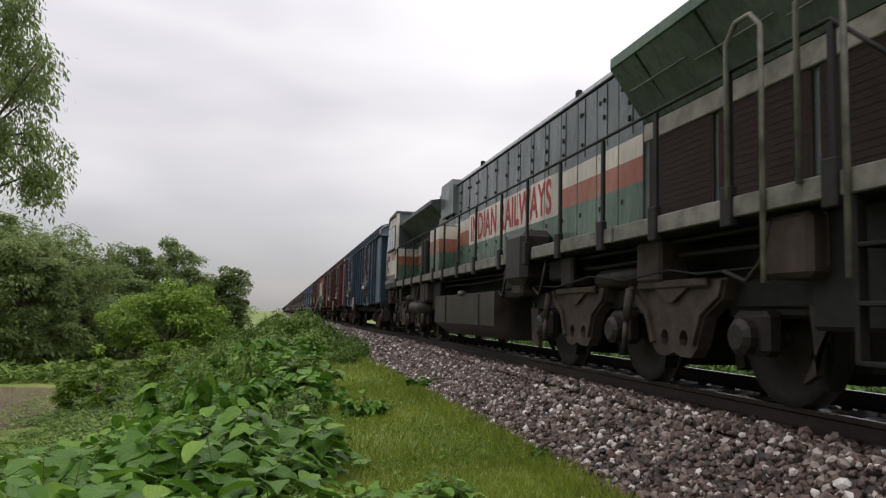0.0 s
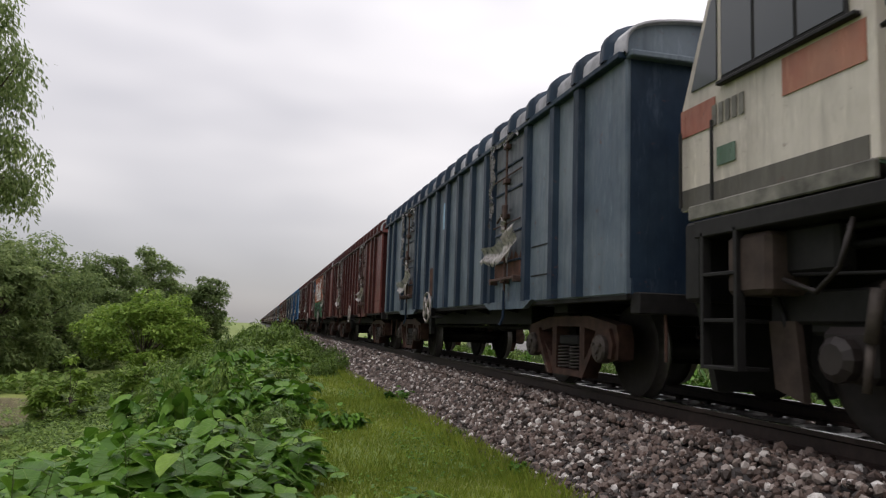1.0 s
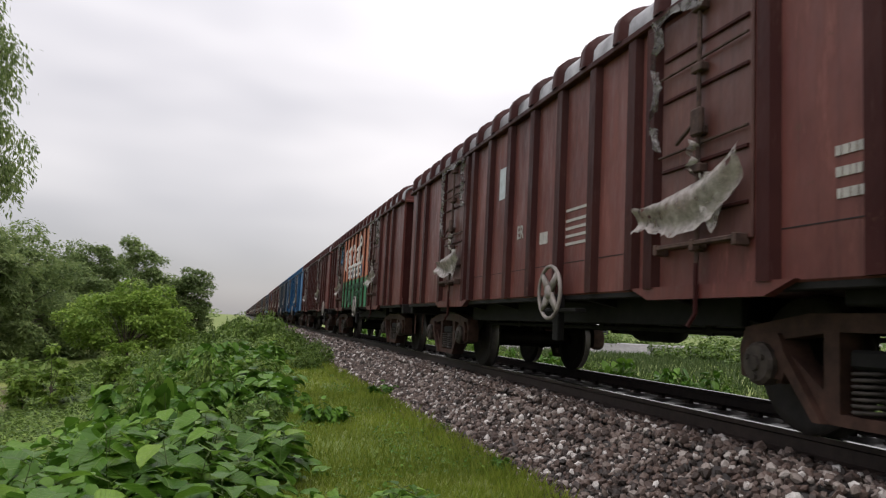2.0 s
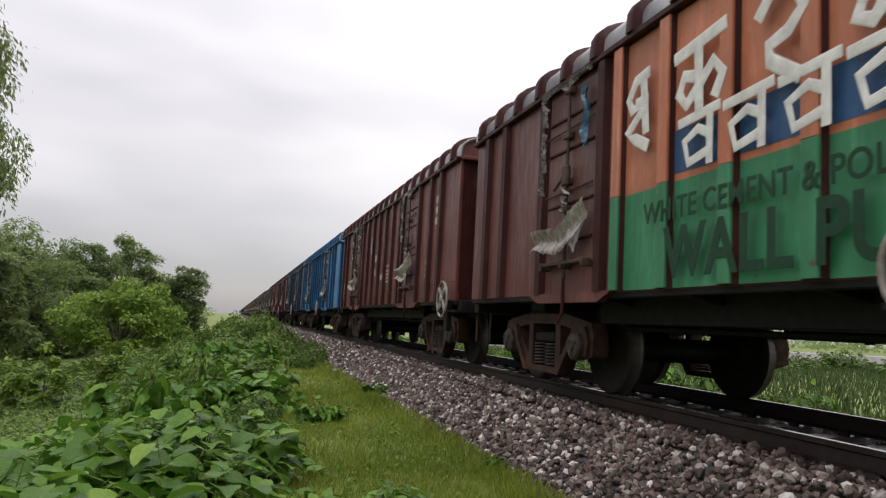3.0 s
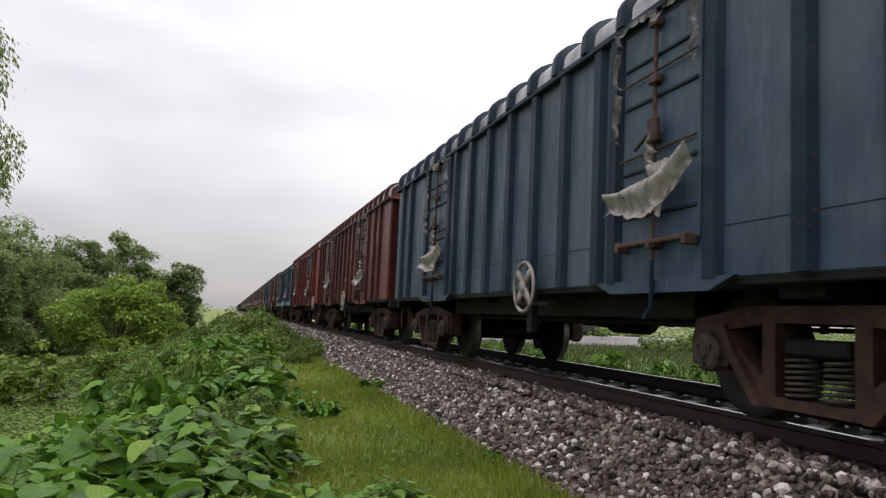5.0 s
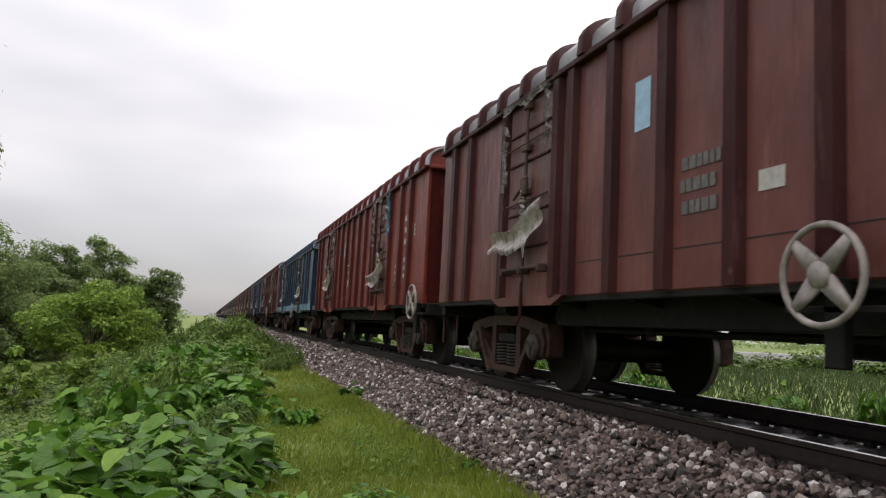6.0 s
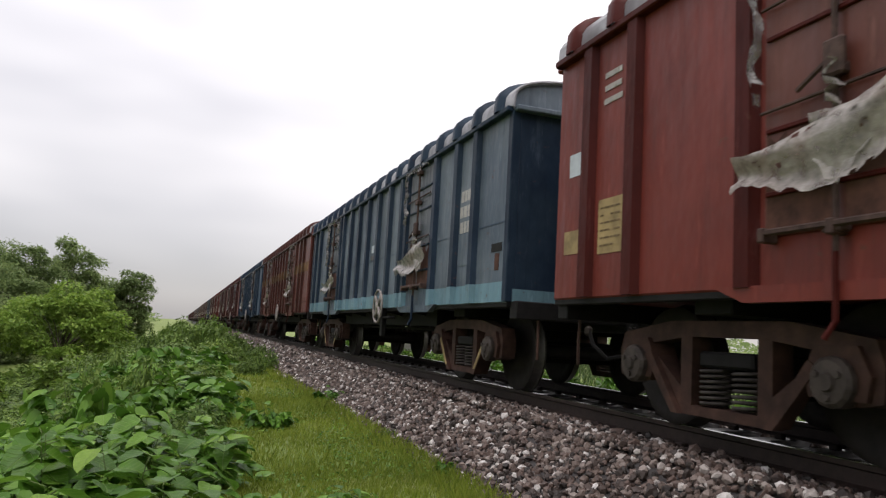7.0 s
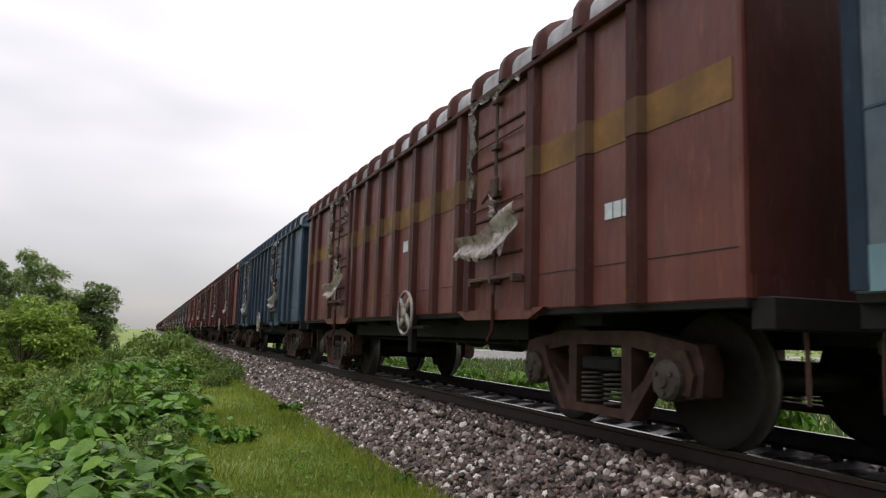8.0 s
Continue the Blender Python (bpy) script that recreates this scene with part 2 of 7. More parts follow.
M_PLASTIC = film_material("torn milky plastic sheet", (0.46, 0.415, 0.385), 0.36)
M_PLASTIC_OLD = film_material("grey weathered plastic strip", (0.22, 0.205, 0.20), 0.42)
M_TARP = film_material("torn blue tarpaulin", (0.035, 0.15, 0.26), 0.15)
M_RUSTBAR = plain("rusted door steel", (0.075, 0.045, 0.038), 0.7, 0.1, 0.5, 11, 0.4)
M_RAIL = plain("wet brown rail steel", (0.030, 0.020, 0.017), 0.55, 0.1, 0.35, 14, 0.2)
M_RAILTOP = plain("polished rail head", (0.42, 0.41, 0.40), 0.22, 1.0, 0.12, 20, 0.0)
M_SLEEPER = plain("wet concrete sleeper", (0.14, 0.135, 0.13), 0.35, 0, 0.25, 16, 0.3)


# ---- mesh tools ----
def empty(name, m=None):
    ob = new(name)
    ob.empty_display_size = 0.3
    if m is not None:
        ob.matrix_basis = m
    return ob


def mesh_of(name, bm, mats, smooth=False):
    me = bpy.data.meshes.new(name)
    bm.to_mesh(me)
    bm.free()
    for m in (mats if isinstance(mats, (list, tuple)) else [mats]):
        me.materials.append(m)
    if smooth:
        me.polygons.foreach_set("use_smooth", [True] * len(me.polygons))
    return me


def part(name, bm, mats, parent, label="", smooth=False, m=None):
    """One mesh object under a thing or a part; bm may be a ready mesh."""
    me = bm if isinstance(bm, bpy.types.Mesh) else mesh_of(name, bm, mats, smooth)
    ob = new(name, me)
    ob.parent = parent
    if m is not None:
        ob.matrix_basis = m
    if label:
        ob["label"] = label
    return ob


def raw(name, verts, faces, mats, smooth=False):
    me = bpy.data.meshes.new(name)
    me.from_pydata([tuple(v) for v in verts], [], faces)
    for m in (mats if isinstance(mats, (list, tuple)) else [mats]):
        me.materials.append(m)
    me.polygons.foreach_set("use_smooth", [smooth] * len(me.polygons))
    return me


def bulk(name, verts, counts, mats, smooth=False):
    """A mesh of many equal small pieces: verts (n, k, 3) and the faces of one piece."""
    n, k = verts.shape[:2]
    tri = np.asarray(counts)
    faces = (tri[None] + (np.arange(n) * k)[:, None, None]).reshape(-1, tri.shape[1])
    me = bpy.data.meshes.new(name)
    me.vertices.add(n * k)
    me.vertices.foreach_set("co", verts.reshape(-1).astype(np.float32))
    me.loops.add(faces.size)
    me.loops.foreach_set("vertex_index", faces.reshape(-1).astype(np.int32))
    me.polygons.add(len(faces))
    me.polygons.foreach_set("loop_start", (np.arange(len(faces)) * tri.shape[1]).astype(np.int32))
    me.update(calc_edges=True)
    for m in (mats if isinstance(mats, (list, tuple)) else [mats]):
        me.materials.append(m)
    me.polygons.foreach_set("use_smooth", [smooth] * len(me.polygons))
    return me


def box(bm, x0, x1, y0, y1, z0, z1, bev=0.0, mat=0):
    r = bmesh.ops.create_cube(bm, size=1.0, matrix=Matrix.LocRotScale(((x0 + x1) / 2, (y0 + y1) / 2, (z0 + z1) / 2), None, (abs(x1 - x0), abs(y1 - y0), abs(z1 - z0))))
    vs = set(r["verts"])
    if bev:
        es = [e for e in bm.edges if e.verts[0] in vs and e.verts[1] in vs]
        out = bmesh.ops.bevel(bm, geom=es, offset=bev, segments=1, affect="EDGES")
        fs = set(out["faces"]) | {f for f in bm.faces if f.verts[0] in vs}
    else:
        fs = {f for v in r["verts"] for f in v.link_faces}
    if mat:
        for f in fs:
            f.material_index = mat
    return bm


def rod(bm, a, b, r, seg=8, r2=None, mat=0):
    a, b = Vector(a), Vector(b)
    d = b - a
    m = Matrix.Translation((a + b) / 2) @ d.to_track_quat("Z", "Y").to_matrix().to_4x4()
    res = bmesh.ops.create_cone(bm, cap_ends=True, segments=seg, radius1=r, radius2=r if r2 is None else r2, depth=d.length, matrix=m)
    if mat:
        for f in {f for v in res["verts"] for f in v.link_faces}:
            f.material_index = mat
    return bm


def prism(bm, outline, axis, a, b, mat=0):
    """Push a closed outline of (u, v) along an axis from a to b. 'x': (y, z); 'y': (x, z); 'z': (x, y)."""
    def at(u, v, w):
        return {"x": (w, u, v), "y": (u, w, v), "z": (u, v, w)}[axis]
    lo, hi = [bm.verts.new(at(u, v, a)) for u, v in outline], [bm.verts.new(at(u, v, b)) for u, v in outline]
    n = len(outline)
    fs = [bm.faces.new(lo[::-1]), bm.faces.new(hi)]
    fs += [bm.faces.new((lo[i], lo[(i + 1) % n], hi[(i + 1) % n], hi[i])) for i in range(n)]
    for f in fs:
        f.material_index = mat
    bmesh.ops.recalc_face_normals(bm, faces=fs)
    return bm


def holed(bm, outline, holes, axis, a, b):
    """A plate with holes through it: outline and holes as lists of (u, v)."""
    edges, flat = [], bmesh.new()
    for loop in (outline, *holes):
        vs = [flat.verts.new((u, v, 0)) for u, v in loop]
        for i in range(len(vs)):
            edges.append(flat.edges.new((vs[i], vs[(i + 1) % len(vs)])))
    bmesh.ops.triangle_fill(flat, use_beauty=True, use_dissolve=False, edges=edges)
    back = {}
    def at(u, v, w):
        return {"x": (w, u, v), "y": (u, w, v), "z": (u, v, w)}[axis]
    for v in flat.verts:
        back[v] = (bm.verts.new(at(v.co.x, v.co.y, a)), bm.verts.new(at(v.co.x, v.co.y, b)))
    fs = []
    for f in flat.faces:
        fs.append(bm.faces.new([back[v][0] for v in f.verts]))
        fs.append(bm.faces.new([back[v][1] for v in reversed(f.verts)]))
    for e in flat.edges:
        if len(e.link_faces) == 1:
            p, q = e.verts
            fs.append(bm.faces.new((back[p][0], back[q][0], back[q][1], back[p][1])))
    flat.free()
    bmesh.ops.recalc_face_normals(bm, faces=fs)
    return bm


def lathe(bm, profile, seg, axis_m, mat=0, caps=True):
    """Turn (radius, height) pairs round the z axis, then place by axis_m."""
    rings = []
    for r, z in profile:
        rings.append([bm.verts.new(axis_m @ Vector((r * math.cos(2 * math.pi * i / seg), r * math.sin(2 * math.pi * i / seg), z))) for i in range(seg)])
    fs = []
    for p, q in zip(rings, rings[1:]):
        fs += [bm.faces.new((p[i], p[(i + 1) % seg], q[(i + 1) % seg], q[i])) for i in range(seg)]
    if caps:
        fs.append(bm.faces.new(rings[0][::-1]))
        fs.append(bm.faces.new(rings[-1]))
    for f in fs:
        f.material_index = mat
    bmesh.ops.recalc_face_normals(bm, faces=fs)
    return bm


def tube(bm, pts, r, seg=6):
    """A round bar swept along points; closed when it ends where it began."""
    pts = [Vector(q) for q in pts]
    closed = (pts[0] - pts[-1]).length < 1e-6
    if closed:
        pts = pts[:-1]
    n, rings, ref = len(pts), [], None
    for i, q in enumerate(pts):
        before, after = (pts[i - 1], pts[(i + 1) % n]) if closed else (pts[max(0, i - 1)], pts[min(n - 1, i + 1)])
        d = (after - before).normalized()
        if ref is None:
            ref = d.orthogonal().normalized()
        ref = (ref - d * ref.dot(d)).normalized()
        side = d.cross(ref)
        rings.append([bm.verts.new(q + r * (ref * math.cos(2 * math.pi * k / seg) + side * math.sin(2 * math.pi * k / seg))) for k in range(seg)])
    pairs = list(zip(rings, rings[1:])) + ([(rings[-1], rings[0])] if closed else [])
    fs = [bm.faces.new((a[k], a[(k + 1) % seg], b[(k + 1) % seg], b[k])) for a, b in pairs for k in range(seg)]
    if not closed:
        fs += [bm.faces.new(rings[0][::-1]), bm.faces.new(rings[-1])]
    bmesh.ops.recalc_face_normals(bm, faces=fs)
    return bm


def lettering(name, text, size, mat, parent, m, squeeze=1.0, bold=0.0, label=""):
    """Flat letters of Blender's own font as a mesh part."""
    cu = bpy.data.curves.new(name, "FONT")
    cu.body, cu.size, cu.extrude, cu.align_x, cu.offset = text, size, 0.002, "CENTER", bold
    cu.space_character = 1.05
    tmp = bpy.data.objects.new(name, cu)
    scene.collection.objects.link(tmp)
    bpy.context.view_layer.update()
    me = bpy.data.meshes.new_from_object(tmp.evaluated_get(bpy.context.evaluated_depsgraph_get()))
    bpy.data.objects.remove(tmp)
    me.transform(Matrix.Diagonal((squeeze, 1, 1, 1)))
    me.materials.clear()
    me.materials.append(mat)
    return part(name, me, mat, parent, label, m=m)


def on_side(y, z, x=-1.6):
    """Where lettering stands on the side of a vehicle that faces the grass."""
    return Matrix(((0, 0, -1, x), (-1, 0, 0, y), (0, 1, 0, z), (0, 0, 0, 1)))


# ---- the ground, the track bed and the track ----
TOE_L, TOE_R = 2.55, 2 * TRACK_X - 2.55
BED_Z, CREST_Z = -0.66, -0.20


def lerp(pts, x):
    return float(np.interp(x, [p[0] for p in pts], [p[1] for p in pts]))


PROFILE = [(-400, -3.0), (-40, -3.0), (-7.5, -3.0), (-5, -2.65), (-3, -1.95), (-1.5, -1.25), (0, -0.82), (0.8, -0.74), (2.0, -0.70), (2.7, -0.66),
           (TOE_R, -0.66), (TOE_R + 1.2, -0.72), (TOE_R + 4, -1.05), (TOE_R + 9, -1.5), (60, -1.6), (400, -1.6)]


def ground_z(x, y):
    z = lerp(PROFILE, x)
    rough = 0.05 if x < 0.5 or x > TOE_R + 1 else 0.02
    z += rough * noise.noise((x * 0.9, y * 0.9, 0)) + (0.14 * noise.noise((x * 0.17, y * 0.17, 3)) if x < -1 or x > 12 else 0)
    if POND[0] < x < POND[1] and POND[2] < y < POND[3]:
        e = min(x - POND[0], POND[1] - x, y - POND[2], POND[3] - y)
        z -= 0.5 * min(1, e / 1.2)
    return z


POND = (-60.0, -7.4, 23.5, 36.6)


def soil_material():
    m, nt, b, co = material("short wet grass and soil", 0.8)
    n1, n2, n3 = noise_node(nt, co, 14, 6), noise_node(nt, co, 0.5, 4), noise_node(nt, co, 90, 3)
    c = mixed(nt, ramp(nt, n2, [(0.40, (0, 0, 0)), (0.65, (1, 1, 1))]), (0.120, 0.185, 0.026), (0.185, 0.215, 0.045))
    c = mixed(nt, ramp(nt, n1, [(0.58, (0, 0, 0)), (0.75, (0.8, 0.8, 0.8))]), c, (0.10, 0.085, 0.05))
    c = mixed(nt, 0.6, c, ramp(nt, n3, [(0.3, (0.5, 0.5, 0.5)), (0.7, (1.3, 1.3, 1.3))]), "MULTIPLY")
    nt.links.new(c, b.inputs["Base Color"])
    bump(nt, b, n3, 0.6, 0.02)
    return m


M_SOIL = soil_material()
xs = sorted(set([-2500, -800, -400, -200, -120, -80] + list(np.arange(-64, -10, 2.0)) + list(np.arange(-10, -4, 0.5)) + list(np.arange(-4, 12.01, 0.25)) + list(np.arange(12.5, 20, 0.5)) + [20, 24, 30, 40, 60, 90, 150, 300, 800, 2500]))
ys = sorted(set([-2500, -600, -200, -80, -40, -20] + list(np.arange(-12, 22, 0.35)) + list(np.arange(22, 46, 0.75)) + list(np.arange(46, 100, 3)) + [110, 130, 160, 200, 300, 500, 900, 2500]))
g_verts = [(x, y, ground_z(max(-400, min(400, x)), y)) for y in ys for x in xs]
nx = len(xs)
g_faces = [(j * nx + i, j * nx + i + 1, (j + 1) * nx + i + 1, (j + 1) * nx + i) for j in range(len(ys) - 1) for i in range(nx - 1)]
ground = tagged(new("ground", raw("ground", g_verts, g_faces, M_SOIL, True)), "short wet grass on the embankment and fields around it", "ground", kind="structure")

# pond
def water_material():
    m, nt, b, co = material("muddy pond water", 0.10, 0.0, 0.5)
    n = noise_node(nt, stretch(nt, co, 0.5, 2.0, 1), 1.2, 4)
    nt.links.new(ramp(nt, n, [(0.3, (0.20, 0.155, 0.115)), (0.7, (0.25, 0.20, 0.15))]), b.inputs["Base Color"])
    bump(nt, b, noise_node(nt, co, 22, 3), 0.15, 0.01)
    return m


pw = bmesh.new()
box(pw, POND[0] - .5, POND[1] + 0.6, POND[2] - .6, POND[3] + .6, -3.5, -3.05)
tagged(new("water", mesh_of("water", pw, water_material())), "still muddy brown pond water", "pond", kind="structure")

pw = bmesh.new()
box(pw, 34, 80, 84, 99, -1.75, -1.46)
tagged(new("water", mesh_of("water", pw, bpy.data.materials["muddy pond water"])), "pale flooded field far off", "flooded field", kind="structure")

# ballast bed under the loose stones, darkened to paint shade in their gaps
M_BED = stony("gap-shaded crushed stone bed", [(0.0, (0.030, 0.026, 0.025)), (1.0, (0.055, 0.048, 0.045))])
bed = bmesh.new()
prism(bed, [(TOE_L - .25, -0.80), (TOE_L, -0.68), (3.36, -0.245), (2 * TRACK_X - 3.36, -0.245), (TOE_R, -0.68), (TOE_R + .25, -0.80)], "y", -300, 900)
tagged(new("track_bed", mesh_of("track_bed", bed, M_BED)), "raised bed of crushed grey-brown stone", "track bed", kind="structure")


def rail_bm(x):
    pr = [(-.075, -.172), (.075, -.172), (.075, -.158), (.012, -.14), (.009, -.05), (.034, -.036), (.034, -.004), (.03, 0), (-.03, 0), (-.034, -.004), (-.034, -.036), (-.009, -.05), (-.012, -.14), (-.075, -.158)]
    return prism(bmesh.new(), [(x + a, z) for a, z in pr], "y", -300, 900)


for x in (RAIL_NEAR, RAIL_NEAR + 1.676):
    r = tagged(empty("rail"), "wet rusty steel rail with a shining top", "rail", "rails of the track")
    part("rail_body", rail_bm(x), M_RAIL, r, "rusty rail foot and web")
    part("running_surface", box(bmesh.new(), x - .027, x + .027, -300, 900, -.002, .002), M_RAILTOP, r, "polished rail head")


def sleeper_bm():
    bm = bmesh.new()
    prism(bm, [(-1.37, -.40), (1.37, -.40), (1.37, -.20), (0.5, -.19), (0.3, -.225), (-0.3, -.225), (-0.5, -.19), (-1.37, -.20)], "y", -.12, .12)
    return bm


def clip_bm(s):
    bm = bmesh.new()
    for d in (-1, 1):
        box(bm, s * .838 + d * .06, s * .838 + d * .13, -.05, .05, -.20, -.135, .012)
    return bm


sleeper_me, clip_me = mesh_of("sleeper", sleeper_bm(), M_SLEEPER), [mesh_of("rail_clip", clip_bm(s), M_RAIL) for s in (-1, 1)]
track = tagged(empty("sleepers"), "wet grey concrete sleepers under the rails", "sleepers", kind="structure")
for i in range(300):
    y = -4 + i * 0.65
    part("sleeper", sleeper_me, None, track, m=pose(TRACK_X, y, 0))
for i in range(64):
    for c in clip_me:
        part("rail_clip", c, None, track, m=pose(TRACK_X, -2.05 + i * 0.65, 0))


# ---- the train: covered bogie wagons ----
PITCH, BODY = 14.45, 13.52       # coupler to coupler, body length
EAVE, SILL = 3.405, 1.04
HALF_W = 1.565
DOOR_Y = (-3.435, 3.435)
RIB_Y = [-5.74, -5.05, -4.16, -2.73, -2.40, -1.62, -0.81, 0.0, 0.81, 1.62, 2.40, 2.73, 4.16, 5.45, 6.15]
HOOP_Y = [-6.45 + 12.9 * i / 18 for i in range(19)]


def roof_profile(grow=0.0, n=20):
    """(x, z) over the roof from eave to eave: tight shoulders, flat crown."""
    pts = []
    for i in range(n + 1):
        a = math.pi * i / n
        x = -math.copysign(abs(math.cos(a)) ** 0.72, math.cos(a)) * (HALF_W + 0.035 + grow)
        z = EAVE + 0.01 + (0.44 + grow) * math.sin(a) ** 0.52
        pts.append((x, z))
    return pts


def rib_bm(y, sx, wide=0.105):
    bm = bmesh.new()
    x0, x1 = sx * (HALF_W - 0.004), sx * (HALF_W + 0.065)
    vs = [bm.verts.new(c) for z in (SILL + 0.01, EAVE - 0.03) for c in ((x0, y - wide, z), (x1, y - wide * 0.62, z), (x1, y + wide * 0.62, z), (x0, y + wide, z))]
    for f in ((0, 1, 5, 4), (1, 2, 6, 5), (2, 3, 7, 6), (0, 3, 2, 1), (4, 5, 6, 7)):
        bm.faces.new([vs[i] for i in f])
    bmesh.ops.recalc_face_normals(bm, faces=bm.faces[:])
    return bm


def hoop_bm(y):
    bm = bmesh.new()
    prof, outer = roof_profile(-0.005), roof_profile(0.07)
    rings = []
    for dy, ring in ((-0.11, prof), (-0.06, outer), (0.06, outer), (0.11, prof)):
        rings.append([bm.verts.new((x, y + dy, z)) for x, z in ring])
    for p, q in zip(rings, rings[1:]):
        for i in range(len(p) - 1):
            bm.faces.new((p[i], p[i + 1], q[i + 1], q[i]))
    bmesh.ops.recalc_face_normals(bm, faces=bm.faces[:])
    return bm


def joined(builders):
    out = bmesh.new()
    for bm in builders:
        me = bpy.data.meshes.new("tmp")
        bm.to_mesh(me)
        bm.free()
        out.from_mesh(me)
        bpy.data.meshes.remove(me)
    return out


def body_bm():
    bm = bmesh.new()
    h = BODY / 2
    box(bm, -HALF_W, HALF_W, -h, h, SILL, EAVE, 0.015)
    return bm


def gable_bm(s):
    """Arched sheet that closes the roof's end."""
    bm = bmesh.new()
    h = BODY / 2
    prism(bm, [(x * 0.985, z - 0.01) for x, z in roof_profile()], "y", s * (h - 0.06), s * (h - 0.02))
    box(bm, -HALF_W, HALF_W, *sorted((s * (h - .03), s * (h + .11))), EAVE - .05, EAVE + .015, .012)      # ledge under the gable
    return bm


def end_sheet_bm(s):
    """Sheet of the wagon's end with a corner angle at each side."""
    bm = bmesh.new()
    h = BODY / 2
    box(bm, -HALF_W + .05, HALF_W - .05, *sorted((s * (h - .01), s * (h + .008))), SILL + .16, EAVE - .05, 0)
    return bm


def roof_bm():
    bm = bmesh.new()
    prof, h = roof_profile(), BODY / 2 + 0.04
    rows = [[bm.verts.new((x, y, z)) for x, z in prof] for y in (-h, h)]
    for i in range(len(prof) - 1):
        bm.faces.new((rows[0][i], rows[0][i + 1], rows[1][i + 1], rows[1][i]))
    under = [[bm.verts.new((x * 0.985, y, z - 0.03)) for x, z in prof] for y in (-h, h)]
    for i in range(len(prof) - 1):
        bm.faces.new((under[0][i + 1], under[0][i], under[1][i], under[1][i + 1]))
    for k in (0, 1):
        for i in range(len(prof) - 1):
            bm.faces.new((rows[k][i], rows[k][i + 1], under[k][i + 1], under[k][i]))
    bmesh.ops.recalc_face_normals(bm, faces=bm.faces[:])
    return bm


def door_bm(y, s):
    """The door's sheet."""
    x0, x1 = sorted((s * (HALF_W - 0.002), s * (HALF_W + 0.024)))
    return box(bmesh.new(), x0, x1, y - .57, y + .57, 1.36, 3.30, 0.012)


def strap_bm(y, s, z):
    x0, x1 = sorted((s * (HALF_W + 0.02), s * (HALF_W + 0.045)))
    return box(bmesh.new(), x0, x1, y - .54, y + .54, z - 0.016, z + 0.016, 0.006)


def rod_set_bm(y, s):
    """The locking bar of a door, its brackets and handle."""
    bm = bmesh.new()
    x = s * (HALF_W + 0.065)
    rod(bm, (x, y, 1.2), (x, y, 3.36), 0.018, 6)
    for z in (1.36, 1.95, 2.25, 2.75, 3.25):
        box(bm, *sorted((s * (HALF_W + 0.02), s * (HALF_W + 0.10))), y - 0.07, y + 0.07, z - 0.035, z + 0.035, 0.01)
    box(bm, *sorted((x, x + s * 0.05)), y - 0.09, y + 0.05, 2.2, 2.42, 0.015)
    rod(bm, (x + s * 0.03, y + 0.03, 2.3), (x + s * 0.05, y + 0.22, 2.18), 0.016, 6)
    for z in (2.16, 2.84):
        rod(bm, (x - s * 0.01, y - 0.56, z), (x - s * 0.01, y + 0.56, z - 0.02), 0.012, 6)
    return bm


def foot_bar_bm(y, s):
    """Bar across the foot of a door with two end brackets."""
    bm = bmesh.new()
    x = s * (HALF_W + 0.10)
    rod(bm, (x, y - 0.50, 1.37), (x, y + 0.50, 1.37), 0.022, 6)
    for a in (-0.5, 0, 0.5):
        box(bm, *sorted((s * (HALF_W + 0.0), s * (HALF_W + 0.125))), y + a - 0.025, y + a + 0.025, 1.31, 1.40, 0.008)
    return bm


def skirt_bm(y, s):
    bm = bmesh.new()
    xs = sorted((s * (HALF_W - 0.03), s * (HALF_W + 0.05)))
    prism(bm, [(y - 1.0, SILL + 0.02), (y + 1.0, SILL + 0.02), (y + 0.72, SILL - 0.085), (y - 0.72, SILL - 0.085)], "x", *xs)
    return bm


def hook_bm(y, s):
    """Hanging door lever below the skirt."""
    bm = bmesh.new()
    x = s * (HALF_W + 0.07)
    tube(bm, [(x, y, 1.22), (x, y, 0.84), (x + s * 0.03, y + 0.05, 0.74)], 0.019, 6)
    return bm


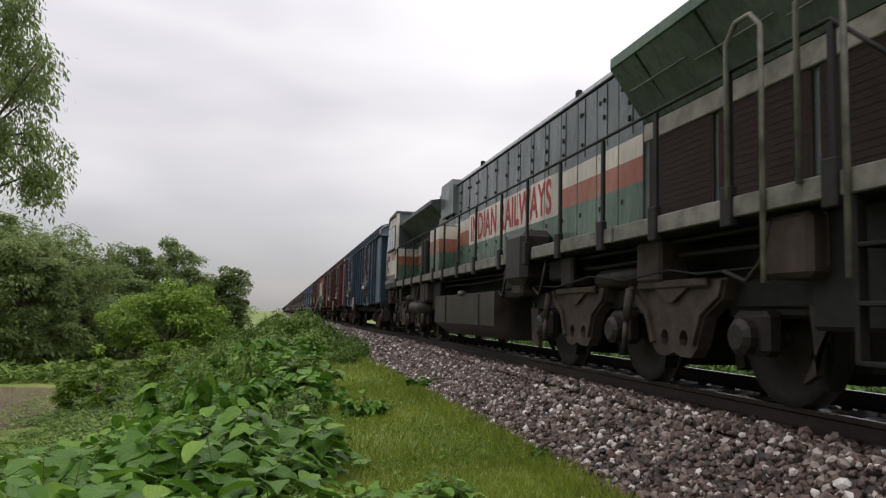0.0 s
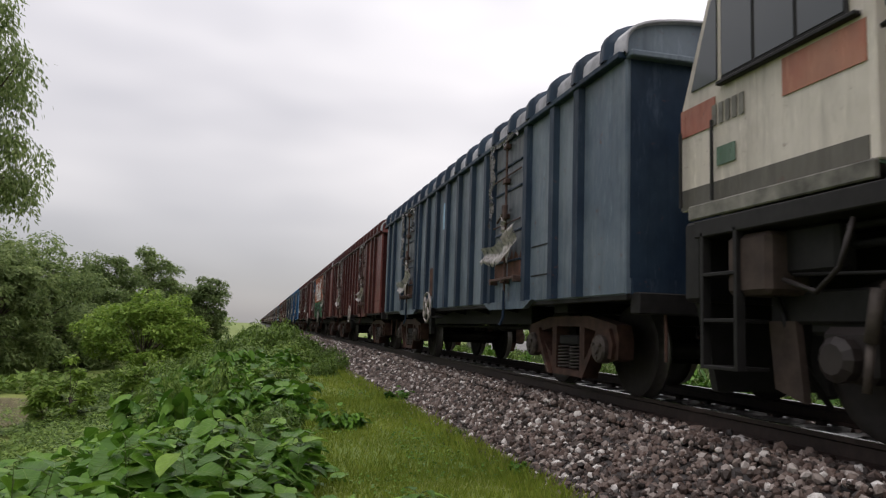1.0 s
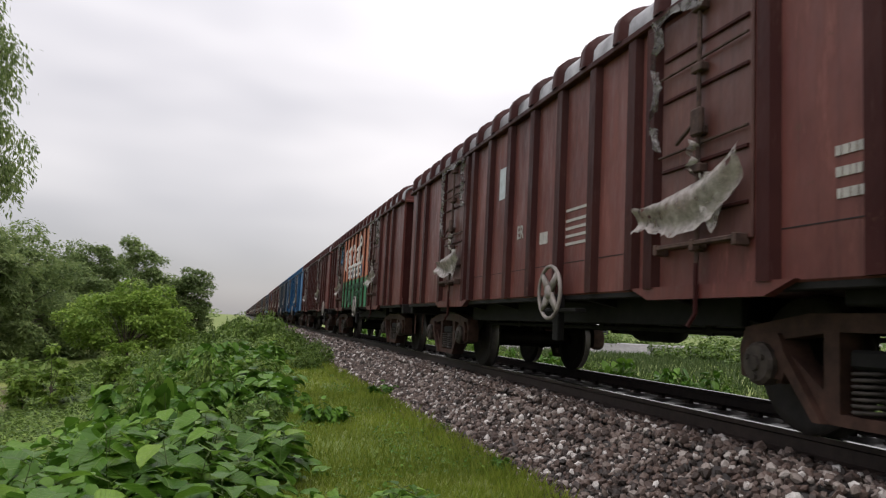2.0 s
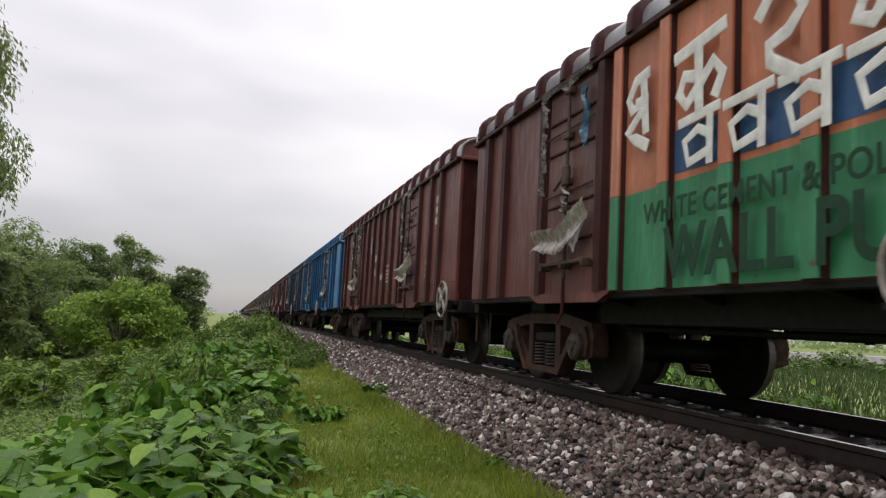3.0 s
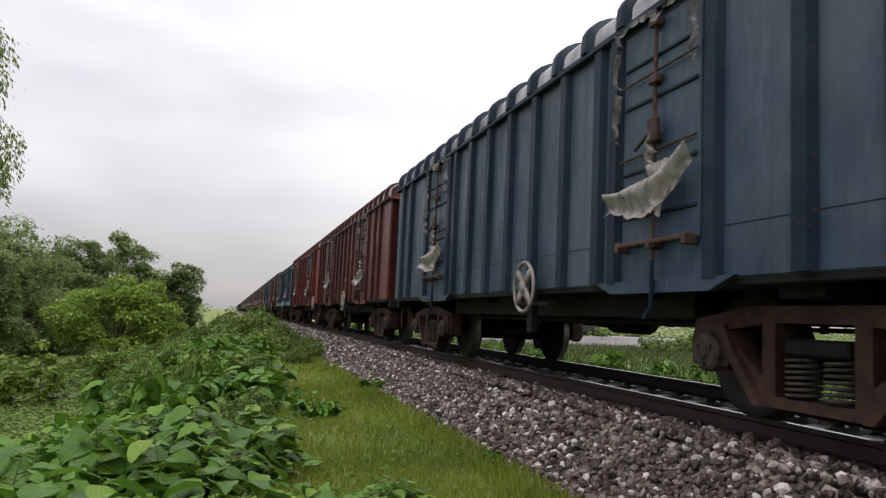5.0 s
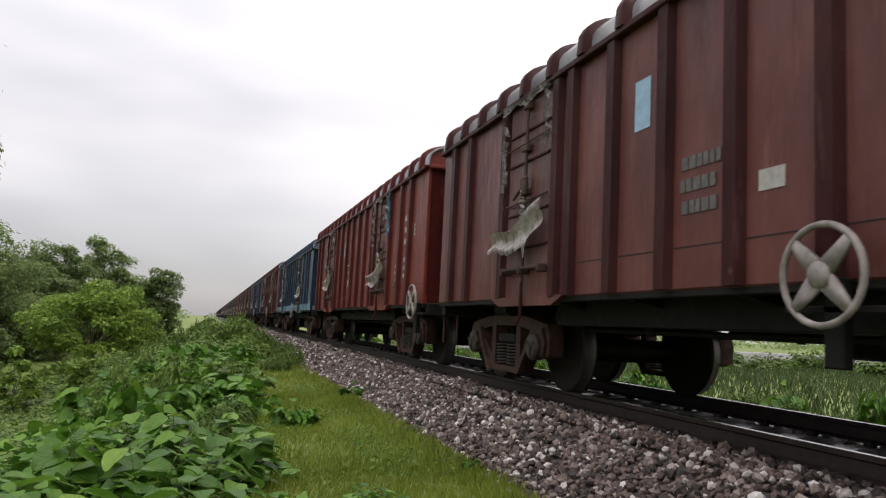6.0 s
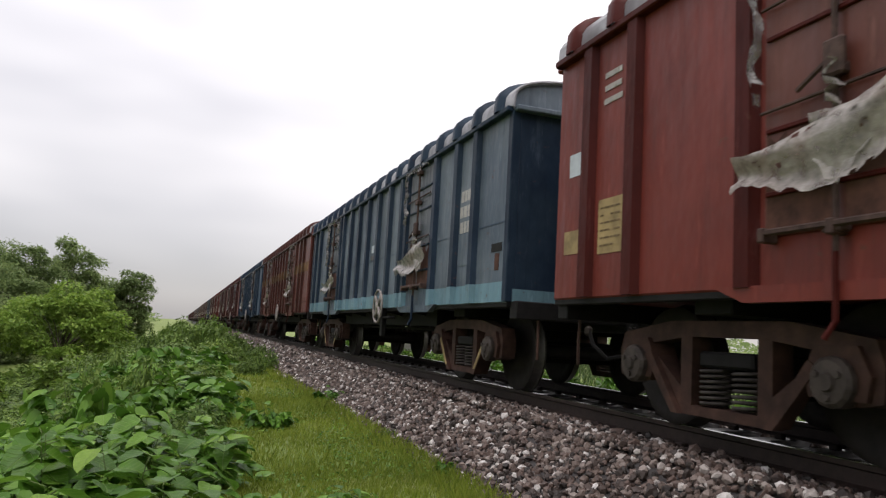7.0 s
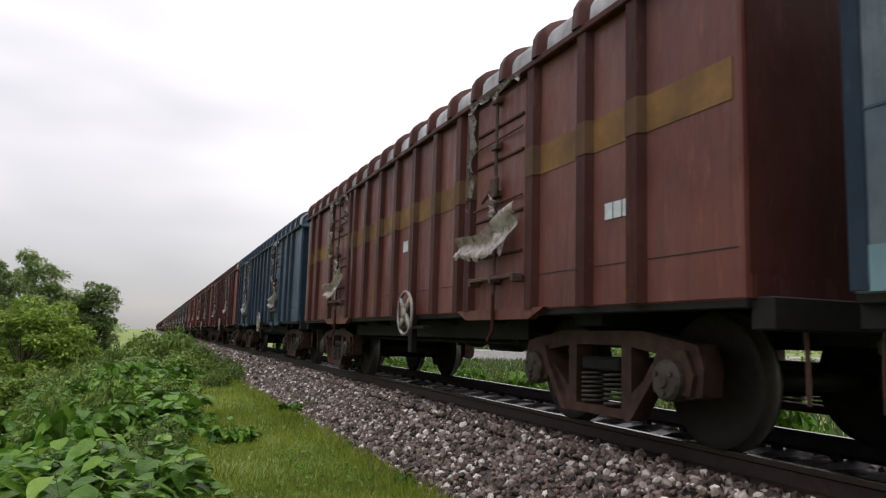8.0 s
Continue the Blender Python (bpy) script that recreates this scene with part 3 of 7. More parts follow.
def rag_bm(y, seed, s=-1):
    """Torn plastic: a crumpled band caught across the door, a hanging flap, and shreds down the door's edges."""
    rng = random.Random(seed)
    bm = bmesh.new()
    x = s * (HALF_W + 0.10)

    def sheet(ya, yb, top, bottom, nu, nv, fold, ragged, mat):
        """A field between two edges given as z over 0..1, pleated and with bitten edges."""
        rows = []
        for i in range(nu + 1):
            u = i / nu
            za, zb = top(u), bottom(u) + rng.uniform(-ragged, ragged)
            row = []
            for j in range(nv + 1):
                v = j / nv
                pleat = math.sin(v * 6.5 + 1.3 * math.sin(u * 3 + seed) + u * 2) * fold
                row.append(bm.verts.new((x + s * (pleat + fold + rng.uniform(0, .005)), ya + (yb - ya) * u + rng.uniform(-.006, .006), za + (zb - za) * v + rng.uniform(-.005, .005) + pleat * .3)))
            rows.append(row)
        for p, q in zip(rows, rows[1:]):
            for j in range(nv):
                edge = j in (0, nv - 1)
                if rng.random() > (.05 if edge else .008):
                    bm.faces.new((p[j], p[j + 1], q[j + 1], q[j])).material_index = mat
    z0 = rng.uniform(1.80, 1.98)
    tail, sag = rng.uniform(.12, .34), rng.uniform(.05, .16)
    lift = rng.uniform(.10, .24)
    # from the near door post over the bar, sagging, and streaming behind the far post
    sheet(y - .58, y + .56 + tail, lambda u: z0 + lift * (1 - u) ** 2 - sag * math.sin(math.pi * u) * .6 - .10 * u + .02 * math.sin(9 * u + seed),
          lambda u: z0 - .14 - .16 * math.sin(math.pi * min(1, u * 1.15)) - .20 * u, 26, 12, .034, .018, 0)
    a = rng.uniform(-.50, -.25)           # a flap that hangs below
    sheet(y + a, y + a + rng.uniform(.26, .42), lambda u: z0 + .04, lambda u: z0 - .20 - .26 * (1 - abs(2 * u - 1)) * rng.uniform(.7, 1), 10, 8, .016, .03, 0)

    def shred(py, za, zb, mat):
        rows, m = [], 16
        for i in range(m + 1):
            z = za + (zb - za) * i / m
            c, w = py + .035 * math.sin(i * .9 + seed) + rng.uniform(-.015, .015), rng.uniform(.006, .045)
            rows.append([bm.verts.new((x - s * rng.uniform(0, .05), c - w, z)), bm.verts.new((x + s * .03, c, z + .02)), bm.verts.new((x - s * rng.uniform(0, .05), c + w, z))])
        for p, q in zip(rows, rows[1:]):
            for j in range(2):
                if rng.random() > .12:
                    bm.faces.new((p[j], p[j + 1], q[j + 1], q[j])).material_index = mat
    shred(y + .58, 3.33, rng.uniform(2.1, 2.5), 1)
    if rng.random() < .7:
        shred(y - .58, 3.33, rng.uniform(2.5, 3.0), 1)
    shred(y + .05 * rng.uniform(-1, 1), z0 + .32, z0 + .05, 0)
    sheet(y - .6, y + .6, lambda u: 3.34 + .02 * math.sin(8 * u + seed), lambda u: 3.27 + .03 * math.sin(11 * u), 14, 2, .02, .03, 1)
    bmesh.ops.recalc_face_normals(bm, faces=bm.faces[:])
    return bm


def side_frame_bm(s):
    """Cast bogie side frame with two window openings and the spring nest."""
    bm = bmesh.new()
    out = [(-1.30, .60), (-1.24, .76), (-0.6, .86), (0.6, .86), (1.24, .76), (1.30, .60), (1.28, .40), (1.15, .37), (0.86, .37), (0.82, .52), (0.70, .50), (0.44, .15), (-0.44, .15), (-0.70, .50), (-0.82, .52), (-0.86, .37), (-1.15, .37), (-1.28, .40)]
    holes = [[(-0.34, .74), (0.34, .74), (0.34, .225), (-0.34, .225)], [(0.47, .73), (0.84, .68), (0.80, .60), (0.47, .36)], [(-0.47, .73), (-0.47, .36), (-0.80, .60), (-0.84, .68)]]
    holed(bm, out, holes, "x", s * 1.07, s * 1.25)
    for e in (-1.0, 1.0):      # swelling over each journal
        prism(bm, [(e - .2, .40), (e + .2, .40), (e + .24, .55), (e + .15, .72), (e - .15, .72), (e - .24, .55)], "x", s * 1.05, s * 1.29)
    for e in (-1, 1):          # flange along the diagonal
        prism(bm, [(e * .44, .15), (e * .52, .15), (e * .88, .58), (e * .80, .62)], "x", s * 1.20, s * 1.30)
    return bm


def spring_bm(s, cy):
    bm = bmesh.new()
    coils, seg, r = 7, 9, 0.115
    pts = [(s * 1.16 + r * math.cos(2 * math.pi * i / seg), cy + r * math.sin(2 * math.pi * i / seg), 0.235 + 0.275 * i / (coils * seg)) for i in range(coils * seg + 1)]
    return tube(bm, pts, 0.0135, 5)


def wheelset_bm(R, tread):
    """Two flanged wheels on an axle along x, centred on the axle."""
    bm = bmesh.new()
    for s in (-1, 1):
        m = Matrix.Translation((s * 0.838, 0, 0)) @ Matrix.Rotation(s * math.pi / 2, 4, "Y")
        lathe(bm, [(0.08, -0.10), (0.14, -0.09), (0.16, -0.03), (R - 0.14, -0.045), (R - 0.09, -0.075), (R + 0.028, -0.075), (R + 0.03, -0.05)], 28, m, 0, False)
        lathe(bm, [(R + 0.03, -0.05), (R + 0.004, -0.03), (R, 0.06)], 28, m, 1, False)
        lathe(bm, [(R, 0.06), (R - 0.015, 0.068), (R - 0.075, 0.066), (R - 0.10, 0.058), (0.30, 0.045), (0.17, 0.05), (0.14, 0.085), (0.08, 0.10)], 28, m, 0, False)
    rod(bm, (-1.2, 0, 0), (1.2, 0, 0), 0.085, 12)
    return bm


def cap_bm(e, s):
    bm = bmesh.new()
    m = Matrix.Translation((s * 1.27, e, 0.5)) @ Matrix.Rotation(s * math.pi / 2, 4, "Y")
    lathe(bm, [(0.155, -0.05), (0.155, 0.06), (0.13, 0.085), (0.06, 0.09), (0.05, 0.11)], 14, m)
    for k in range(3):
        a = k * 2.094 + 0.5
        rod(bm, (s * 1.35, e + .09 * math.cos(a), .5 + .09 * math.sin(a)), (s * 1.375, e + .09 * math.cos(a), .5 + .09 * math.sin(a)), .022, 6)
    return bm


def bolster_bm():
    bm = bmesh.new()
    box(bm, -1.24, 1.24, -0.28, 0.28, 0.515, 0.635, 0.02)
    box(bm, -0.9, 0.9, -0.2, 0.2, 0.40, 0.53, 0.03)
    box(bm, -0.35, 0.35, -0.3, 0.3, 0.62, 0.98, 0.03)
    return bm


def brake_bm():
    bm = bmesh.new()
    for e in (-0.46, 0.46):
        box(bm, -1.0, 1.0, e - .04, e + .04, 0.34, 0.44, 0.01)
        for s in (-1, 1):
            box(bm, s * .838 - .05, s * .838 + .05, e * 1.0 - .03, e * 1.12 + .03, 0.30, 0.62, 0.02)
    return bm


def underframe_bm():
    bm = bmesh.new()
    h = BODY / 2
    box(bm, -0.28, 0.28, -h + .2, h - .2, 0.78, 1.06, 0.01)                       # centre sill
    for s in (-1, 1):
        box(bm, s * 1.50 - .05, s * 1.50 + .05, -h, h, 0.99, 1.06, 0.008)
        box(bm, s * 1.16 - .04, s * 1.16 + .04, -3.4, 3.4, 0.76, 1.05, 0.008)      # sole bars
        box(bm, -1.5, 1.5, s * h - .16, s * h + .02, 0.86, 1.06, 0.01)               # headstocks
        box(bm, -1.35, 1.35, s * 4.75 - .2, s * 4.75 + .2, 0.9, 1.06, 0.01)         # bolsters
    for y in (-2.8, -1.4, 0, 1.4, 2.8):
        prism(bm, [(-1.5, 1.05), (1.5, 1.05), (1.5, 0.98), (0.5, 0.80), (-0.5, 0.80), (-1.5, 0.98)], "y", y - .05, y + .05)
    for s in (-0.9, 0.9):      # long pull rods
        rod(bm, (s, -3.6, 0.72), (s, 3.6, 0.72), 0.025, 6)
        for y in (-2.6, -0.6, 2.0):
            box(bm, s - .02, s + .02, y - .05, y + .05, 0.68, 1.0, 0.005)
    return bm


def cylinder_bm():
    bm = bmesh.new()
    lathe(bm, [(0.03, -.55), (0.17, -.5), (0.2, -.42), (0.2, .42), (0.17, .5), (0.03, .55)], 14, Matrix.Translation((0.75, 0.9, 0.76)) @ Matrix.Rotation(math.pi / 2, 4, "X"))
    box(bm, 0.7, 0.8, 0.5, 0.56, 0.8, 1.0)
    box(bm, 0.7, 0.8, 1.24, 1.3, 0.8, 1.0)
    return bm


def reservoir_bm():
    bm = bmesh.new()
    lathe(bm, [(0.02, -.3), (0.14, -.26), (0.16, .2), (0.08, .26), (0.08, .42)], 14, Matrix.Translation((-0.7, -0.9, 0.80)) @ Matrix.Rotation(math.pi / 2, 4, "X"))
    box(bm, -0.85, -0.55, -0.75, -0.68, 0.66, 1.0)
    return bm


def coupler_bm(s):
    bm = bmesh.new()
    h = s * BODY / 2
    box(bm, -0.09, 0.09, h - s * .1, h + s * .30, 0.82, 1.0, 0.02)
    box(bm, -0.17, 0.15, h + s * .28, h + s * .45, 0.76, 1.06, 0.04)
    box(bm, -0.14, 0.05, h + s * .40, h + s * .462, 0.80, 1.02, 0.02)
    return bm


def hose_bm(s):
    bm = bmesh.new()
    h = s * BODY / 2
    tube(bm, [(-0.55, h, 0.88), (-0.58, h + s * .12, 0.84), (-0.55, h + s * .22, 0.62), (-0.45, h + s * .36, 0.48), (-0.3, h + s * .45, 0.52)], 0.024, 6)
    return bm


def lift_rod_bm(s):
    """Uncoupling rod hanging at the wagon's corner."""
    h = s * BODY / 2
    return tube(bmesh.new(), [(-1.18, h, 1.0), (-1.2, h + s * .10, 0.98), (-1.2, h + s * .12, 0.66), (-1.2, h + s * .12, 0.42)], 0.016, 6)


def brake_wheel_bm():
    """Four-spoked hand wheel, in its own x-normal plane."""
    bm = bmesh.new()
    n, r = 28, 0.285
    pts = [(0, r * math.cos(2 * math.pi * i / n), r * math.sin(2 * math.pi * i / n)) for i in range(n + 1)]
    tube(bm, pts, 0.021, 8)
    for k in range(4):
        a = math.pi / 4 + k * math.pi / 2
        c, s = math.cos(a), math.sin(a)
        w = 0.045
        prism(bm, [(0.05 * c - w * 1.3 * s, 0.05 * s + w * 1.3 * c), (r * c - w * .6 * s, r * s + w * .6 * c), (r * c + w * .6 * s, r * s - w * .6 * c), (0.05 * c + w * 1.3 * s, 0.05 * s - w * 1.3 * c)], "x", -0.015, 0.015)
    lathe(bm, [(0.075, -.03), (0.075, .03), (0.04, .045)], 12, Matrix.Rotation(math.pi / 2, 4, "Y"))
    return bm


def wheel_bracket_bm():
    bm = bmesh.new()
    rod(bm, (-1.2, -0.86, 1.0), (-1.66, -0.86, 1.0), 0.03, 8)
    box(bm, -1.62, -1.54, -0.93, -0.79, 0.55, 1.06, 0.01)
    box(bm, -1.62, -1.50, -1.35, -0.5, 0.86, 0.90, 0.005)
    return bm


STORE = {}


def stored(key, build, mats, smooth=False):
    """Meshes that wagons share."""
    if key not in STORE:
        STORE[key] = mesh_of(key.split("|")[0], build(), mats, smooth)
    return STORE[key]


def bogie(parent, y):
    b = part("bogie", stored("bolster", bolster_bm, M_UNDER), None, parent, "cast steel four-wheel bogie", m=pose(0, y, 0))
    for s in (-1, 1):
        part("side_frame", stored("side_frame|%d" % s, lambda: side_frame_bm(s), M_BOGIE), None, b, "rust-brown cast side frame")
        for cy in (-0.17, 0.17):
            part("spring", stored("spring|%d%.2f" % (s, cy), lambda: spring_bm(s, cy), M_COIL, True), None, b, "grimy grey coil spring")
        for e in (-1.0, 1.0):
            part("axle_box", stored("axle_box|%d%d" % (s, e), lambda: cap_bm(e, s), M_CAP), None, b)
    part("brake_beam", stored("brake_beam", brake_bm, M_UNDER), None, b)
    for e in (-1.0, 1.0):
        part("wheelset", stored("wheelset", lambda: wheelset_bm(0.5, 1), [M_WHEEL, M_TREAD], True), None, b, "dark steel wheelset", m=pose(0, e, 0.5))
    return b


def wagon(colour, paint_m, shaded_m, label, detailed=True):
    w = empty("covered_wagon")
    tagged(w, label, "freight wagon", "wagons of the train")
    k = "|" + colour
    part("body", stored("body" + k, body_bm, paint_m), None, w)
    part("roof", stored("roof" + k, roof_bm, M_ROOF, True), None, w, "wet grey barrel roof of sheet metal")
    part("underframe", stored("underframe", underframe_bm, M_UNDER), None, w, "black steel underframe")
    for s in (-1, 1):
        part("eave_rail", stored("eave_rail%d" % s + k, lambda: box(bmesh.new(), *sorted((s * (HALF_W - .02), s * (HALF_W + .085))), -BODY / 2, BODY / 2, EAVE - .05, EAVE + .02, .012), shaded_m), None, w)
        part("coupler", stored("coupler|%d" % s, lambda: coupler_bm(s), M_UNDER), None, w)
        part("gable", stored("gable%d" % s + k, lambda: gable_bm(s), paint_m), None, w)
        # ends take the darkened paint: shade between wagons put into the colour
        part("end_sheet", stored("end_sheet%d" % s + k, lambda: end_sheet_bm(s), shaded_m), None, w, "grimy steel end sheet")
        part("end_beam", stored("end_beam%d" % s + k, lambda: box(bmesh.new(), -1.5, 1.5, *sorted((s * BODY / 2, s * (BODY / 2 + .035))), SILL, SILL + .16, 0), shaded_m), None, w)
    bogie(w, -4.75)
    bogie(w, 4.75)
    if not detailed:
        r = part("ribs", stored("ribs" + k, lambda: joined([rib_bm(y, s) for y in RIB_Y for s in (-1, 1)]), shaded_m), None, w)
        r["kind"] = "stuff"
        r = part("roof_hoops", stored("roof_hoops" + k, lambda: joined([hoop_bm(y) for y in HOOP_Y]), shaded_m, True), None, w)
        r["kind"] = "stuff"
    else:
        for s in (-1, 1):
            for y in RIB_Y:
                part("rib", stored("rib%d%.2f" % (s, y) + k, lambda: rib_bm(y, s), shaded_m), None, w)
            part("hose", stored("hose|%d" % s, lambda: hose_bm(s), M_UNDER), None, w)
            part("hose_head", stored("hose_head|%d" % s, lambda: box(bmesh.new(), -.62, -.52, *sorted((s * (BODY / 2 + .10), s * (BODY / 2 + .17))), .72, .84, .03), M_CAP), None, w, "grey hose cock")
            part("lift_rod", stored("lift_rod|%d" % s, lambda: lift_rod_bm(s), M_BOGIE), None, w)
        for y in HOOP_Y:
            part("roof_hoop", stored("hoop%.2f" % y + k, lambda: hoop_bm(y), shaded_m, True), None, w)
        part("brake_cylinder", stored("brake_cylinder", cylinder_bm, M_UNDER, True), None, w)
        part("air_reservoir", stored("air_reservoir", reservoir_bm, M_UNDER, True), None, w)
    for s in (-1, 1):
        for y in DOOR_Y:
            d = part("door", stored("door%d%.1f" % (s, y) + k, lambda: door_bm(y, s), M_DOORGRIME.get(colour, paint_m)), None, w, "closed folding steel door")
            if detailed and s < 0:
                for z in (1.62, 2.02, 2.62, 2.98):
                    part("strap", stored("strap%d%.1f%.2f" % (s, y, z) + k, lambda: strap_bm(y, s, z), shaded_m), None, d)
                part("locking_bar", stored("locking_bar%d%.1f" % (s, y), lambda: rod_set_bm(y, s), M_RUSTBAR), None, d, "rusted locking bar")
                part("foot_bar", stored("foot_bar%d%.1f" % (s, y), lambda: foot_bar_bm(y, s), M_RUSTBAR), None, d)
                part("lever", stored("lever%d%.1f" % (s, y) + colour, lambda: hook_bm(y, s), shaded_m), None, d)
            part("door_skirt", stored("door_skirt%d%.1f" % (s, y) + k, lambda: skirt_bm(y, s), paint_m), None, w)
    bw = part("brake_bracket", stored("brake_bracket", wheel_bracket_bm, M_UNDER), None, w)
    part("brake_wheel", stored("brake_wheel", brake_wheel_bm, M_HANDWHEEL, True), None, bw, "white-painted hand brake wheel", m=pose(-1.70, -0.86, 1.07))
    return w


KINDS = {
    "bluegrey": (M_BLUEGREY, M_BLUEGREY_SHADED, "faded blue-grey covered bogie wagon, wet and streaked"),
    "blue": (M_BLUE, M_BLUE_SHADED, "bright blue covered bogie wagon with scuffed paint"),
    "darkblue": (M_DARKBLUE, M_DARKBLUE_SHADED, "dark blue covered bogie wagon, grimy and wet"),
    "maroon": (M_MAROON, M_MAROON_SHADED, "dull maroon covered bogie wagon with white markings"),
    "red": (M_RED, M_RED_SHADED, "oxide red covered bogie wagon, fairly fresh paint"),
    "brown": (M_BROWN, M_BROWN_SHADED, "red-brown covered bogie wagon with a yellow band"),
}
ORDER = ["bluegrey", "maroon", "maroon", "maroon", "blue", "darkblue", "maroon", "red", "bluegrey", "brown", "darkblue", "maroon", "maroon"]
TAIL = ["maroon", "darkblue", "maroon", "red", "maroon", "bluegrey", "maroon", "maroon", "brown", "maroon"]
SPEED = 19.03
FIRST_END = 6.2 + SPEED          # y of the first wagon's leading end at the start


NUDGE = {3: -0.05, 8: 0.2}                 # slack in the couplers


def wagon_y(i):
    return FIRST_END + BODY / 2 + PITCH * i + NUDGE.get(i, 0.0)


masters, wagons = {}, []
for i in range(50):
    colour = ORDER[i] if i < len(ORDER) else TAIL[i % len(TAIL)]
    near = i < len(ORDER)
    key = (colour, near)
    m = Matrix.Translation((TRACK_X, wagon_y(i), 0))
    if key not in masters:
        masters[key] = wagon(colour, *KINDS[colour], detailed=near)
        masters[key].matrix_basis = m
        ob = masters[key]
    else:
        ob = copy_thing(masters[key], m)
    wagons.append(ob)

# some hand wheels sit at the wagon's end
WHEEL_Y = {8: -1.57, 0: 1.0, 3: -6.5, 7: -6.55, 4: -1.35}
for i, dest in WHEEL_Y.items():
    for o in wagons[i].children:
        if o.name.startswith("brake_bracket"):
            o.matrix_basis = Matrix.Translation((0, dest + 0.86, 0))

# torn plastic at the doors
for i, w in enumerate(wagons):
    if i < 26:
        for y in DOOR_Y:
            key = "rag%d%.1f" % (i % 9, y)
            part("plastic_sheet", stored(key, lambda: rag_bm(y, i % 9 * 3 + (1 if y > 0 else 0)), [M_PLASTIC, M_PLASTIC_OLD], True), None, w, "torn milky plastic sheet caught on the door")

# one of the blue-grey wagons has a slightly lower body
squat = Matrix.Translation((0, 0, SILL)) @ Matrix.Diagonal((1, 1, 0.952, 1)) @ Matrix.Translation((0, 0, -SILL))
for o in wagons[8].children:
    if o.name.split(".")[0] in ("body", "roof", "eave_rail", "gable", "end_sheet", "rib", "roof_hoop", "door", "plastic_sheet"):
        o.matrix_basis = squat @ o.matrix_basis


# ---- the locomotive ----
M_GREEN = paint("dull dark green engine paint", (0.050, 0.100, 0.066), (0.100, 0.155, 0.112), rough=0.4)
M_DGREEN = paint("sooty green engine paint", (0.076, 0.094, 0.096), (0.125, 0.145, 0.145), rough=0.38)
M_CREAM = paint("dirty cream engine paint", (0.50, 0.45, 0.39), (0.58, 0.53, 0.47), rough=0.45)
M_ORANGE = paint("faded orange-red engine paint", (0.28, 0.080, 0.048), (0.31, 0.14, 0.09), rough=0.45)
M_REDLETTER = plain("red lettering paint", (0.32, 0.03, 0.03), 0.5, 0, 0.2, 20, 0)
M_GRILLE = plain("sooty brown grille", (0.030, 0.017, 0.015), 0.75, 0.1, 0.3, 30, 0.3)
M_SILLPAINT = plain("grimy pale sill paint", (0.150, 0.142, 0.124), 0.55, 0, 0.5, 5, 0.2)
M_FRAME = plain("dusty brown engine bogie", (0.056, 0.040, 0.034), 0.75, 0, 0.4, 5, 0.3)
M_STRIP = plain("grimy cream strip paint", (0.27, 0.245, 0.215), 0.5, 0, 0.45, 5, 0.2)
M_SOOT = plain("black sooty steel", (0.013, 0.012, 0.012), 0.6, 0.0, 0.4, 7, 0.2)
M_GRIMEBAND = paint("grimy grey-brown lower paint", (0.060, 0.055, 0.044), (0.10, 0.092, 0.078), rough=0.5)
M_TANK = plain("dusty dark fuel tank", (0.024, 0.019, 0.018), 0.5, 0, 0.4, 4, 0.2)


def glass_material():
    m, nt, b, co = material("grey cab glass", 0.06, 0.0, 0.5)
    b.inputs["Base Color"].default_value = (0.060, 0.066, 0.074, 1)
    return m


M_GLASS = glass_material()
LOCO_Y = 13.72                       # middle of the locomotive at the start
loco = tagged(empty("diesel_locomotive", pose(TRACK_X, LOCO_Y, 0)), "dirty green diesel freight locomotive with cream and orange bands", "locomotive")
HW = 1.0                             # half width of the hood


def ly(y):
    return y - LOCO_Y


def block(name, mat, x0, x1, y0, y1, z0, z1, bev=0.015, label="", parent=None):
    return part(name, box(bmesh.new(), x0, x1, ly(y0), ly(y1), z0, z1, bev), mat, parent or loco, label)


# frame, deck and tank
block("main_frame", M_SOOT, -0.75, 0.75, 3.2, 24.3, 0.95, 1.46, 0.02)
deck = block("walkway", M_SOOT, -1.50, 1.50, 3.1, 24.2, 1.46, 1.60, 0.01, "sooty walkway deck")
for s in (-1, 1):
    for y0, y1 in ((3.1, 7.0), (7.05, 9.55), (10.65, 13.2), (13.25, 17.2), (17.3, 21.9)):
        part("walkway_edge", box(bmesh.new(), *sorted((s * 1.50, s * 1.54)), ly(y0), ly(y1), 1.47, 1.63, 0.008), M_SILLPAINT, deck, "grimy pale walkway edge")
bm = bmesh.new()
prism(bm, [(-1.45, 1.08), (1.45, 1.08), (1.45, 0.50), (1.12, 0.27), (-1.12, 0.27), (-1.45, 0.50)], "y", ly(11.6), ly(16.3))
tank = part("fuel_tank", bm, plain("dusty grey-brown tank sheet", (0.040, 0.032, 0.029), 0.42, 0, 0.45, 3, 0.25), loco, "dusty dark fuel tank")
for y in (12.55, 15.2):
    part("tank_seam", box(bmesh.new(), -1.47, -1.44, ly(y - .03), ly(y + .03), 0.5, 1.06, 0.005), M_TANK, tank)
part("filler_cap", lathe(bmesh.new(), [(.015, .08), (.045, .07), (.055, .03), (.055, -.06)], 14, Matrix.Translation((-1.46, ly(13.77), 1.09)) @ Matrix.Rotation(-math.pi / 2, 4, "Y")), M_SPRING, tank, "bright filler cap", smooth=True)
bm = bmesh.new()
rod(bm, (-1.25, ly(17.6), 0.85), (-1.25, ly(20.0), 0.85), 0.17, 14)
